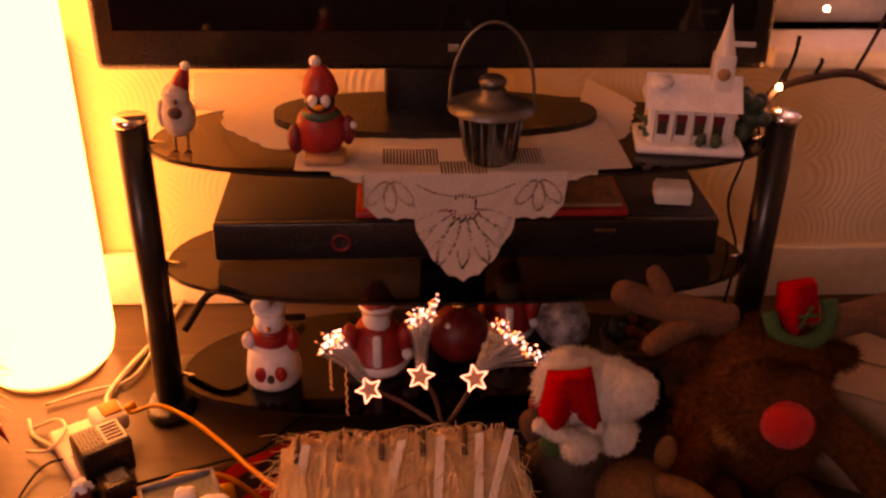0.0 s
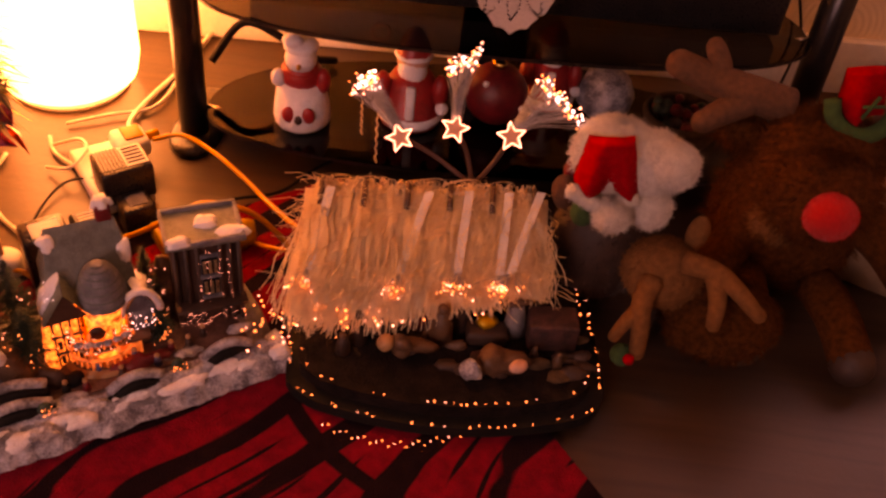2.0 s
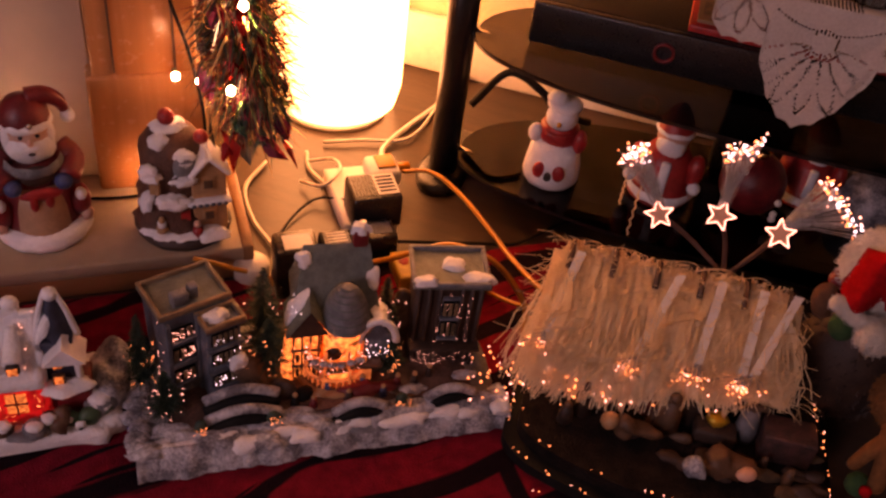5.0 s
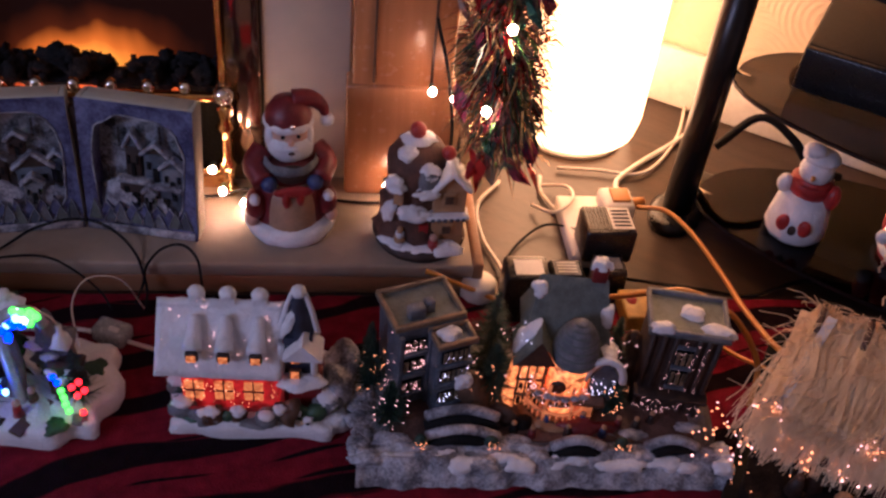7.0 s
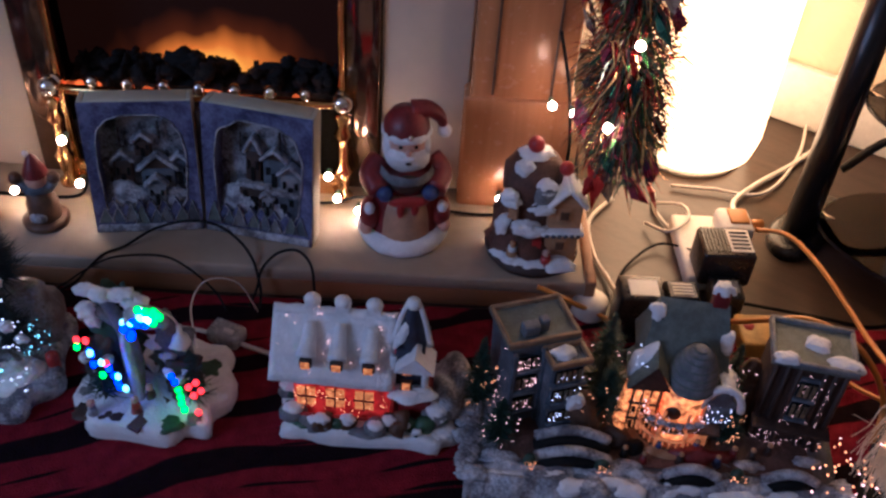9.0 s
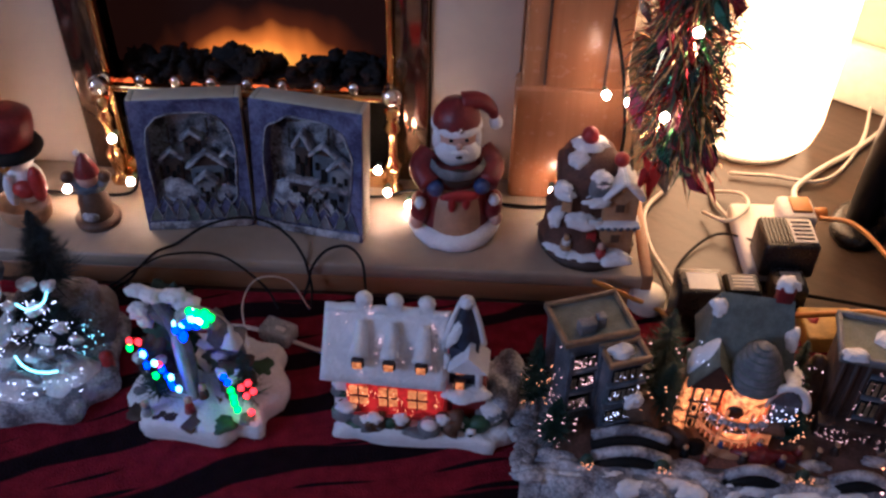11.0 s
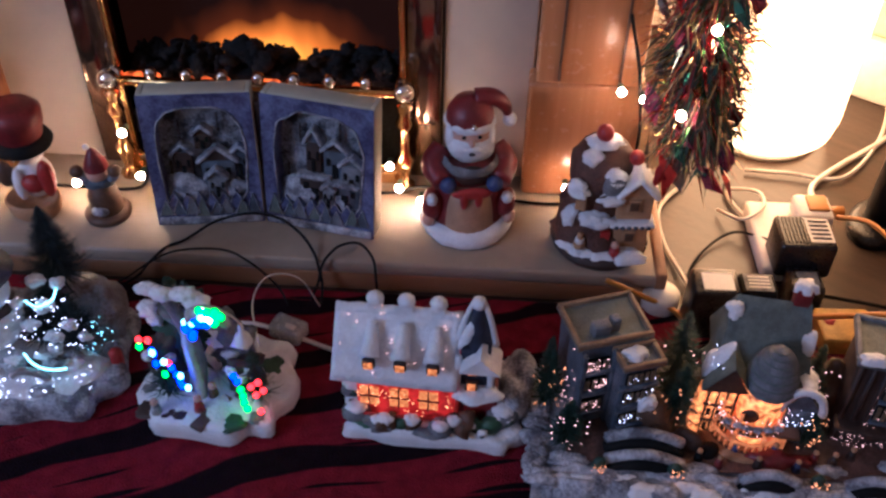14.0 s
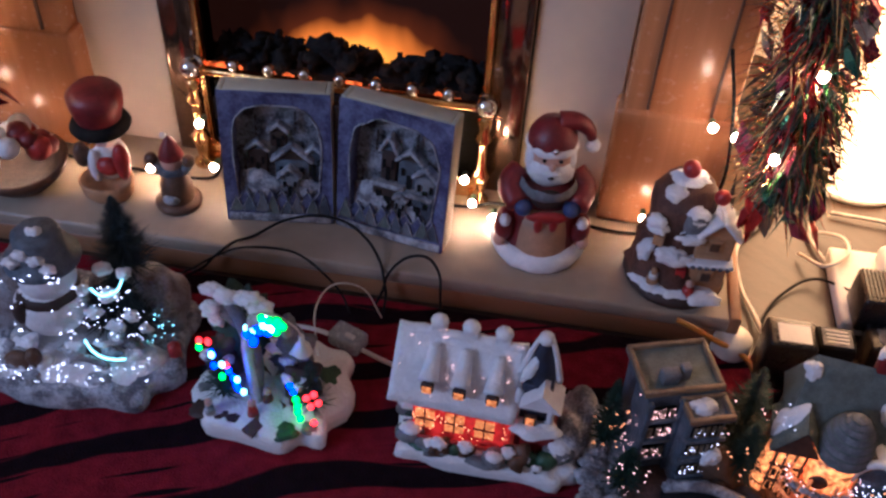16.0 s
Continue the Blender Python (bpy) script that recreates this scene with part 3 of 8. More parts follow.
    fret = part("brass_fret", Shape().box((-0.484, 0.152, 0.186), (0.35, 0.012, 0.010), BRASS, bevel=0.003).box((-0.484, 0.152, 0.066), (0.35, 0.012, 0.03), BRASS, bevel=0.003), fire, "brass fret")
    knob = Shape().ball((0, 0, 0), (0.008, 0.008, 0.009), CHROME, 10).mesh("knob")
    bal = Shape().lathe([(0.0, 0.0), (0.012, 0.0), (0.013, 0.006), (0.006, 0.012), (0.009, 0.03), (0.012, 0.045), (0.006, 0.055), (0.006, 0.09), (0.011, 0.10), (0.006, 0.11), (0.009, 0.125), (0.0, 0.13)], BRASS, seg=14).mesh("baluster")
    for i in range(9):
        o = new("knob", knob)
        o.parent, o.location = fret, (-0.655 + i * 0.043, 0.150, 0.199)
    for x in (-0.661, -0.308):
        o = new("baluster", bal)
        o.parent, o.location = fret, (x, 0.140, 0.052)
    for x in (-0.661, -0.308):
        part("finial", Shape().ball((x, 0.140, 0.196), 0.013, CHROME, 12), fret)
    return fp


def thing_part(name, parent, m=None, label=""):
    ob = new(name)
    ob.parent = parent
    ob.empty_display_size = 0.03
    if m is not None:
        ob.matrix_local = m
    if label:
        ob["label"] = label
    return ob


fireplace()


# ---------------- standing lamp ----------------
def lamp():
    t = thing("floor_lamp", pose(-0.637, 1.25, 0), "tall white drum floor lamp, brightly lit", "lamp")
    part("shade", Shape().lathe([(0.0, 0.014), (0.088, 0.014), (0.099, 0.022), (0.105, 0.05), (0.105, 1.40), (0.0, 1.40)], LAMPSHADE, seg=48), t, "glowing white shade")
    part("base", Shape().lathe([(0.0, 0.0), (0.084, 0.0), (0.086, 0.006), (0.082, 0.013), (0.0, 0.013)], WHITE, seg=40), t)
    return t


lamp()


# ---------------- television stand ----------------
def oval(w, d0, d1, n=48, cut=0.0):
    """A shelf outline: bowed front (d0) and shallower bowed back (d1)."""
    out = []
    for i in range(n):
        a = 2 * math.pi * i / n
        x, y = math.cos(a), math.sin(a)
        out.append((w * math.copysign(abs(x) ** 0.8, x), (d0 if y < 0 else d1) * math.copysign(abs(y) ** 0.9, y)))
    return out


def tv_stand():
    t = thing("tv_stand", ST, "black metal and smoked glass television stand with three shelves", "tv stand")
    for x in (-0.421, 0.421):
        p = part("post", Shape().lathe([(0.0, 0.008), (0.0205, 0.008), (0.0205, 0.445), (0.0, 0.445)], POST, (x, 0, 0), 28), t, "dark metal post")
        part("cap", Shape().lathe([(0.0, 0.445), (0.0215, 0.445), (0.0225, 0.449), (0.0215, 0.455), (0.019, 0.457), (0.0, 0.457)], CHROME, (x, 0, 0), 28), p, "chrome cap")
        part("foot", Shape().lathe([(0.0, 0.0), (0.036, 0.0), (0.036, 0.010), (0.026, 0.016), (0.0, 0.014)], BLACK, (x, 0, 0), 24, sy=1.5), p)
    for z, d0 in ((0.415, 0.110), (0.238, 0.112), (0.050, 0.105)):
        s = Shape().slab(oval(0.40, d0, 0.17), z, z + 0.006, SMOKED)
        sh = part("shelf", s, t, "smoked glass shelf")
        rim = oval(0.4015, d0 + 0.0015, 0.1715)
        e = Shape()
        lo, hi = [(x, y, z + 0.0005) for x, y in rim], [(x, y, z + 0.0055) for x, y in rim]
        e.add(lo + hi, [(i, (i + 1) % 48, 48 + (i + 1) % 48, 48 + i) for i in range(48)], BLACK, None, True)
        part("edge", e, sh, "black polished edge")
        for x in (-0.402, 0.402):
            part("bracket", Shape().tube([(x, 0, z + 0.002), (x * 0.93, 0, z - 0.002)], 0.007, CHROME, 10), sh, "chrome bracket")
    part("rear_beam", Shape().box((0, 0.13, 0.225), (0.10, 0.03, 0.41), BLACK, bevel=0.004), t)
    part("base_bar", Shape().box((0, 0.05, 0.02), (0.84, 0.06, 0.035), BLACK, bevel=0.006), t)
    return t


tv_stand()


def television():
    t = thing("television", ST @ pose(-0.03, 0.075, 0.4215), "black flat-screen television, switched off", "television")
    part("bezel", Shape().box((0, 0, 0.35), (0.88, 0.05, 0.55), BLACK, bevel=0.012), t, "glossy black bezel")
    part("screen", Shape().box((0, -0.0262, 0.365), (0.82, 0.003, 0.47), SCREEN), t, "dark glossy screen")
    part("neck", Shape().box((0, 0.02, 0.05), (0.14, 0.03, 0.10), BLACK, bevel=0.006), t)
    part("base", Shape().slab(oval(0.22, 0.08, 0.08, 40), 0.0, 0.012, BLACK), t, "glossy black oval base")
    part("badge", Shape().box((0.02, -0.0275, 0.108), (0.014, 0.002, 0.010), CHROME), t, "small pale badge")
    part("power_light", Shape().box((-0.42, -0.0275, 0.095), (0.004, 0.002, 0.004), CHROME), t)
    return t


television()


def sound_base():
    t = thing("recorder", ST @ pose(0.012, 0.0, 0.2445), "wide black recorder box on the middle shelf", "recorder")
    part("case", Shape().box((0, 0.095, 0.036), (0.685, 0.20, 0.058), mat("brown_black_case", (0.008, 0.006, 0.005), 0.6), bevel=0.004), t)
    part("front_panel", Shape().box((0, -0.0085, 0.036), (0.685, 0.012, 0.056), BLACK, bevel=0.003), t, "glossy black front")
    part("dial", Shape().lathe([(0.010, 0), (0.0135, 0), (0.0135, 0.005), (0.010, 0.005), (0.010, 0)], DKRED, seg=28, m=pose(-0.172, -0.0145, 0.036, 90, 0, 0)), t, "dull red ring dial")
    part("badge_bar", Shape().box((0.185, -0.0155, 0.050), (0.030, 0.002, 0.006), CHROME), t, "small pale bar")
    for x in (-0.3, 0.3):
        for y in (0.02, 0.17):
            part("foot", Shape().lathe([(0, 0), (0.012, 0), (0.012, 0.008), (0, 0.008)], MATBLACK, (x, y, 0), 12), t)
    return t


sound_base()
BIRDZ = 0.4212


# ---------------- things on the stand ----------------
def doily():
    """A lace runner laid over the shelf, with a pointed scalloped end that hangs over the front edge."""
    t = Shape()
    top, nx, ny = 0.424, 200, 130
    front = lambda x: -0.110 * max(0.0, 1 - (abs(x) / 0.40) ** 2.2) ** 0.5 - 0.003
    hang = []
    for i in range(nx + 1):
        x = -0.205 + 0.41 * i / nx
        a = abs(x)
        d = 0.0
        if a < 0.060:
            d = 0.146 - 0.012 * a / 0.06 - 0.062 * (a / 0.060) ** 2.2 - 0.0045 * abs(math.sin(a * 165))
        elif a < 0.122:
            d = 0.060 - 0.020 * ((a - 0.085) / 0.037) ** 4 - 0.004 * abs(math.sin(a * 150))
        elif a < 0.185:
            d = 0.013 - (a - 0.122) * 0.3 - 0.003 * abs(math.sin(a * 140))
        hang.append((x, d))
    vs, fs = [], []
    for x, d in hang:
        fy, length = front(x), d
        back = 0.055 if d <= 0 else 0.07
        for j in range(ny + 1):
            u = j / ny
            if u < 0.5:
                y, z = back + (fy - back) * (u / 0.5), top + 0.0012 * noise.noise((x * 60, u * 40, 0)) + 0.001
            else:
                k = (u - 0.5) / 0.5
                if length > 0:
                    y, z = fy - 0.003 * math.sin(min(1, k * 3) * 1.57) - 0.004 * k, top - length * k + 0.001
                    y -= 0.003 * noise.noise((x * 35, k * 4, 3)) + 0.002
                else:
                    y, z = fy - length * k * 0.9, top + 0.001
            vs.append((x - 0.003, y, z))
    n = ny + 1
    for i in range(nx):
        for j in range(ny):
            u = (j + 0.5) / ny
            x = -0.205 + 0.41 * (i + 0.5) / nx
            a = abs(x)
            hole = False
            if u < 0.5:
                hole = (abs(u - 0.36) < 0.07 and 0.03 < a < 0.1 and i % 2 == 0) or (abs(u - 0.45) < 0.05 and a < 0.028 and i % 2 == 0)
            else:
                k = (u - 0.5) / 0.5
                drop = hang[i][1] * k
                if a < 0.06:
                    for q in (-64, -42, -21, 0, 21, 42, 64):
                        ca, sa = math.cos(radians(q)), math.sin(radians(q))
                        lx, lz = x * ca - (drop - 0.040) * sa, x * sa + (drop - 0.040) * ca
                        rr = (lx / 0.0085) ** 2 + ((lz - 0.052) / 0.034) ** 2
                        hole = hole or (0.80 < rr < 1.12 and (i + j) % 3 != 0)
                    hole = hole or (abs(math.hypot(x, drop - 0.040) - 0.014) < 0.0012 and i % 2 == 0)
                    hole = hole or (abs(drop - 0.030 + a * a * 5) < 0.0012 and i % 2 == 0)
                elif a < 0.125:
                    for q in (-40, 0, 40):
                        ca, sa = math.cos(radians(q)), math.sin(radians(q))
                        lx, lz = (a - 0.090) * ca - (drop - 0.006) * sa, (a - 0.090) * sa + (drop - 0.006) * ca
                        rr = (lx / 0.0075) ** 2 + ((lz - 0.024) / 0.019) ** 2
                        hole = hole or (0.75 < rr < 1.15 and (i + j) % 3 != 0)
            if not hole:
                fs.append((i * n + j, i * n + j + 1, (i + 1) * n + j + 1, (i + 1) * n + j))
    t.add(vs, fs, LACE, None, True)
    ob = solid("lace_doily", t, ST, "white scalloped lace runner hanging over the glass shelf", "doily")
    mod = ob.modifiers.new("thickness", "SOLIDIFY")
    mod.thickness = 0.0008
    return ob


doily()
# side flaps of the lace that lie on the shelf
for corners in (((-0.403, 1.420), (-0.254, 1.429), (-0.152, 1.214), (-0.180, 1.140), (-0.237, 1.137), (-0.314, 1.210), (-0.322, 1.267), (-0.365, 1.265)), ((0.147, 1.196), (0.194, 1.426), (0.250, 1.330), (0.223, 1.210), (0.175, 1.150))):
    p = []
    for (ax, ay), (bx, by) in zip(corners, corners[1:] + corners[:1]):
        n = max(3, int(math.hypot(bx - ax, by - ay) / 0.012))
        for i in range(n):
            u = i / n
            k = 0.004 * abs(math.sin(math.pi * u * n / 2))
            p.append((ax + (bx - ax) * u - k * (by - ay) / math.hypot(bx - ax, by - ay), ay + (by - ay) * u + k * (bx - ax) / math.hypot(bx - ax, by - ay)))
    if sum(p[i - 1][0] * p[i][1] - p[i][0] * p[i - 1][1] for i in range(len(p))) < 0:
        p.reverse()
    solid("lace_mat", Shape().slab(p, 0, 0.0015, LACE), pose(0, 0, 0.4212), "white lace mat corner with a wavy edge", "doily")


def robin():
    s = Shape()
    s.ball((0, 0, 0.048), (0.021, 0.022, 0.027), WHITEFUR, 16, 0.08).ball((0, -0.004, 0.075), 0.017, WHITEFUR, 14, 0.06)
    s.ball((0, -0.020, 0.058), (0.009, 0.005, 0.008), BROWN, 10).ball((0.002, -0.021, 0.073), (0.003, 0.006, 0.003), BROWN, 8)
    s.tube([(0.004, 0, 0.083), (0.010, 0, 0.098), (0.014, 0, 0.108)], 0.013, RED, 12, taper=0.4).ball((0.015, -0.001, 0.111), 0.006, WHITE, 10)
    for x in (-0.008, 0.008):
        s.tube([(x, 0, 0.026), (x, 0, 0.002)], 0.0016, BROWN, 6)
        for dx in (-0.005, 0, 0.005):
            s.tube([(x, 0, 0.002), (x + dx, -0.012, 0.0015)], 0.0013, BROWN, 5)
    s.ball((-0.020, 0.002, 0.05), (0.006, 0.014, 0.018), WHITEFUR, 10)
    return solid("bird_ornament", s, ST @ pose(-0.352, -0.033, BIRDZ), "white fluffy bird ornament in a red hat on the glass shelf", "ornament")


def penguin():
    s = Shape()
    s.ball((0, 0, 0.040), (0.034, 0.028, 0.040), RED, 18, 0.1).ball((0, -0.004, 0.085), (0.021, 0.020, 0.021), BLACK, 16)
    s.ball((-0.007, -0.019, 0.088), (0.008, 0.006, 0.010), WHITE, 10).ball((0.008, -0.019, 0.088), (0.008, 0.006, 0.010), WHITE, 10)
    s.ball((0, -0.025, 0.081), (0.008, 0.007, 0.004), ORANGE, 10)
    s.lathe([(0.024, 0), (0.025, 0.006), (0.020, 0.022), (0.010, 0.036), (0, 0.040)], RED, (0, 0.002, 0.092), 18).ball((-0.004, 0.002, 0.135), 0.008, WHITE, 10, 0.1)
    s.lathe([(0.022, -0.006), (0.027, 0), (0.022, 0.006)], GREEN, (0, -0.003, 0.066), 18)
    s.ball((-0.034, -0.006, 0.03), (0.012, 0.012, 0.022), DKRED, 12).ball((0.036, -0.003, 0.042), (0.010, 0.012, 0.022), DKRED, 12).ball((0.043, -0.008, 0.05), 0.006, WHITE, 8)
    s.box((0.005, -0.012, 0.007), (0.055, 0.045, 0.013), BEIGE, bevel=0.005)
    return solid("penguin_ornament", s, ST @ pose(-0.176, -0.062, BIRDZ + 0.0036) @ Matrix.Diagonal((0.9, 0.9, 0.9, 1)), "red-coated penguin ornament in a bobble hat on lace", "ornament")


def bucket():
    t = thing("tin_lantern", ST @ pose(0.030, -0.072, BIRDZ + 0.0036) @ Matrix.Diagonal((1.32, 1.32, 1.15, 1)), "small ribbed glass lantern with a tin lid and hoop handle", "lantern")
    part("bucket", Shape().lathe([(0, 0.001), (0.022, 0.001), (0.024, 0.004), (0.030, 0.055), (0.0315, 0.058), (0.030, 0.058), (0.022, 0.004), (0, 0.004)], glass("lantern_glass", (0.62, 0.60, 0.55), 0.08), seg=32), t, "clear ribbed glass")
    for k in range(16):
        a = 2 * math.pi * k / 16
        part("rib", Shape().tube([(0.0235 * math.cos(a), 0.0235 * math.sin(a), 0.004), (0.0305 * math.cos(a), 0.0305 * math.sin(a), 0.056)], 0.0010, TIN, 5), t)
    part("candle", Shape().lathe([(0, 0.004), (0.015, 0.004), (0.015, 0.018), (0, 0.019)], BEIGE, seg=18), t, "amber candle stub")
    lid = part("lid", Shape().lathe([(0.040, 0.058), (0.041, 0.061), (0.030, 0.067), (0.012, 0.073), (0.012, 0.080), (0, 0.081)], TIN, seg=32), t)
    part("knob", Shape().ball((0, 0, 0.087), (0.013, 0.013, 0.008), TIN, 14), lid)
    h = [(0.038 * math.cos(a), 0.004 * math.sin(a), 0.070 + 0.078 * math.sin(a)) for a in [math.pi * i / 24 for i in range(25)]]
    part("handle", Shape().tube([(0.038, 0, 0.060)] + h + [(-0.038, 0, 0.060)], 0.0016, TIN, 8), t)
    return t


def church():
    t = thing("church_ornament", ST @ pose(0.290, -0.02, BIRDZ, 0, 0, -9), "white porcelain church ornament with red windows", "ornament")
    part("base", Shape().box((0, 0, 0.006), (0.135, 0.085, 0.012), SNOW, bevel=0.005), t)
    w = part("wall", Shape().box((0, 0.005, 0.034), (0.108, 0.055, 0.046), WHITE, bevel=0.002), t)
    for i in range(4):
        x = -0.036 + i * 0.023
        p = part("window", Shape().box((x, -0.0235, 0.034), (0.012, 0.003, 0.024), DKBROWN).box((x, -0.0245, 0.044), (0.013, 0.003, 0.009), DKRED), w)
    for i in range(5):
        part("column", Shape().tube([(-0.047 + i * 0.0235, -0.026, 0.012), (-0.047 + i * 0.0235, -0.026, 0.056)], 0.0022, WHITE, 8), w)
    part("roof", Shape().gable((0, 0.004, 0.057), (0.118, 0.075), 0.036, SNOW).ball((-0.042, -0.006, 0.084), (0.016, 0.018, 0.010), SNOW, 12, 0.2), t)
    tw = part("tower", Shape().box((0.032, 0.0, 0.085), (0.026, 0.026, 0.075), WHITE, bevel=0.002), t)
    part("spire", Shape().lathe([(0.013, 0.122), (0.010, 0.135), (0.004, 0.160), (0.0, 0.185)], WHITE, (0.032, 0, 0), 8), tw)
    part("clock", Shape().lathe([(0, 0), (0.008, 0), (0.008, 0.003), (0, 0.003)], BEIGE, seg=16, m=pose(0.032, -0.0125, 0.10, 90, 0, 0)), tw)
    part("cross_arm", Shape().box((0.052, 0, 0.135), (0.030, 0.006, 0.006), WHITE, bevel=0.001), tw)
    b = Shape()
    for k in range(14):
        b.ball((0.020 + rnd.uniform(-0.014, 0.014), -0.034 + rnd.uniform(-0.004, 0.004), 0.015 + rnd.uniform(0, 0.012)), rnd.uniform(0.003, 0.006), GREEN, 8, 0.3)
    part("shrub", b, t)
    b = Shape()
    for k in range(10):
        b.ball((-0.058 + rnd.uniform(-0.006, 0.006), -0.01 + rnd.uniform(-0.01, 0.01), 0.014 + rnd.uniform(0, 0.025)), rnd.uniform(0.003, 0.006), GREEN, 8, 0.3)
    part("shrub", b, t)
    return t


robin(), penguin(), bucket(), church()
s = Shape()
for k in range(16):
    s.ball((rnd.uniform(-0.014, 0.014), rnd.uniform(-0.014, 0.014), 0.012 + rnd.uniform(0, 0.05)), rnd.uniform(0.008, 0.013), FIR, 8, 0.4)
solid("fir_sprig", s, ST @ pose(0.372, -0.005, BIRDZ - 0.002), "dark green fir sprig beside the church ornament", "decoration")

# on the recorder
t = thing("picture_card", ST @ pose(0.045, 0.088, 0.3098), "red-edged picture case lying on the recorder", "case")
part("backing", Shape().box((0, 0, 0.005), (0.37, 0.185, 0.010), RED, bevel=0.002), t)
part("picture", Shape().box((0, 0, 0.011), (0.352, 0.165, 0.003), mat("printed_picture", (0.26, 0.10, 0.07), 0.3, vary=0.9, scale=28, col2=(0.04, 0.012, 0.012))), t, "dark red printed picture")
fr = Shape()
for c, sz in (((0, -0.080, 0.0125), (0.354, 0.006, 0.004)), ((0, 0.080, 0.0125), (0.354, 0.006, 0.004)), ((-0.174, 0, 0.0125), (0.006, 0.154, 0.004)), ((0.174, 0, 0.0125), (0.006, 0.154, 0.004))):
    fr.box(c, sz, CARD)
part("border", fr, t, "pale border line")
t = thing("small_white_box", ST @ pose(0.302, 0.045, 0.3098, 0, 0, -8), "small white plastic box on the recorder", "box")
part("box_body", Shape().box((0, 0, 0.011), (0.052, 0.040, 0.022), WHITE, bevel=0.004), t)
part("lid", Shape().box((0, 0, 0.0235), (0.046, 0.034, 0.003), WHITE, bevel=0.001), t)


# ---------------- ornaments on the lowest shelf ----------------
def snowman(m, coat, hat, label, k=1.0, category="ornament"):
    s = Shape()
    s.lathe([(0, 0), (0.042, 0), (0.047, 0.008), (0.046, 0.03), (0.042, 0.06), (0.034, 0.075), (0, 0.08)], SNOW, seg=22, wob=0.06)
    s.ball((0, 0, 0.088), (0.034, 0.030, 0.026), coat, 16, 0.08).ball((0, -0.004, 0.120), (0.026, 0.025, 0.024), SNOW, 16)
    s.lathe([(0.026, -0.006), (0.032, 0), (0.026, 0.006)], RED, (0, -0.002, 0.102), 18)
    s.ball((0, 0.002, 0.140), (0.029, 0.028, 0.012), hat, 14).ball((-0.012, -0.006, 0.152), (0.018, 0.016, 0.012), SNOW, 12, 0.15)
    s.ball((-0.036, -0.012, 0.086), (0.012, 0.012, 0.016), SNOW, 12).ball((0.036, -0.008, 0.084), (0.012, 0.014, 0.022), coat, 12)
    for x in (-0.016, 0.016):
        s.ball((x, -0.042, 0.036), (0.011, 0.006, 0.015), RED, 12)
    s.ball((0, -0.044, 0.028), (0.008, 0.005, 0.010), DKBROWN, 10).ball((0, -0.029, 0.119), (0.004, 0.010, 0.004), ORANGE, 8)
    s.lathe([(0.018, 0.07), (0.027, 0.085), (0.018, 0.1)], RED, (0, 0, 0), 16)
    return solid("snowman_ornament", s, m @ Matrix.Diagonal((k, k, k, 1)), label, category)


def santa_small(m, label, k=1.0):
    s = Shape()
    s.lathe([(0, 0), (0.046, 0), (0.048, 0.012), (0.040, 0.016), (0.038, 0.06), (0.026, 0.08), (0, 0.084)], RED, seg=20)
    s.lathe([(0.046, 0.004), (0.052, 0.012), (0.046, 0.020)], SNOW, seg=20, wob=0.1)
    s.box((0, -0.036, 0.045), (0.014, 0.012, 0.055), SNOW, bevel=0.004).ball((0, -0.002, 0.098), 0.024, SKIN, 14)
    s.ball((0, -0.014, 0.088), (0.022, 0.016, 0.020), SNOW, 12, 0.15).lathe([(0.027, 0), (0.024, 0.012), (0.012, 0.035), (0, 0.045)], RED, (0, 0, 0.106), 16)
    s.lathe([(0.024, -0.004), (0.029, 0), (0.024, 0.006)], SNOW, (0, 0, 0.108), 16, wob=0.1)
    for x in (-0.042, 0.042):
        s.ball((x, -0.016, 0.058), (0.013, 0.016, 0.026), RED, 12).ball((x * 1.1, -0.028, 0.036), 0.010, SNOW, 10)
    return solid("santa_ornament", s, m @ Matrix.Diagonal((k, k, k, 1)), label, "ornament")


SZ = 0.0562
snowman(ST @ pose(-0.265, -0.012, SZ), RED, SNOW, "white snowman ornament with red scarf and mittens", 0.84)
santa_small(ST @ pose(-0.115, 0.02, SZ), "small red and white father-christmas ornament", 0.95)
s = Shape().ball((0, 0, 0.045), 0.045, DKRED, 22)
for a in range(9):
    s.ball((0.044 * math.cos(a * 2.1) * 0.8, -0.036 + 0.01 * abs(math.sin(a)), 0.045 + 0.03 * math.sin(a * 1.7)), 0.005, WHITE, 8)
s.lathe([(0, 0.088), (0.010, 0.088), (0.010, 0.098), (0, 0.099)], BRASS, seg=12)
solid("glass_bauble", s, ST @ pose(0.005, 0.03, SZ), "dark red spotted bauble on the lowest shelf", "bauble")
santa_small(ST @ pose(0.085, 0.10, SZ), "small red figure ornament standing in shade", 0.85)
solid("round_ornament", Shape().lathe([(0, 0), (0.030, 0), (0.040, 0.012), (0.042, 0.034), (0.034, 0.056), (0.018, 0.066), (0, 0.068)], SNOWDIM, seg=22, wob=0.12), ST @ pose(0.170, 0.080, SZ), "pale round ornament standing in shade", "ornament")


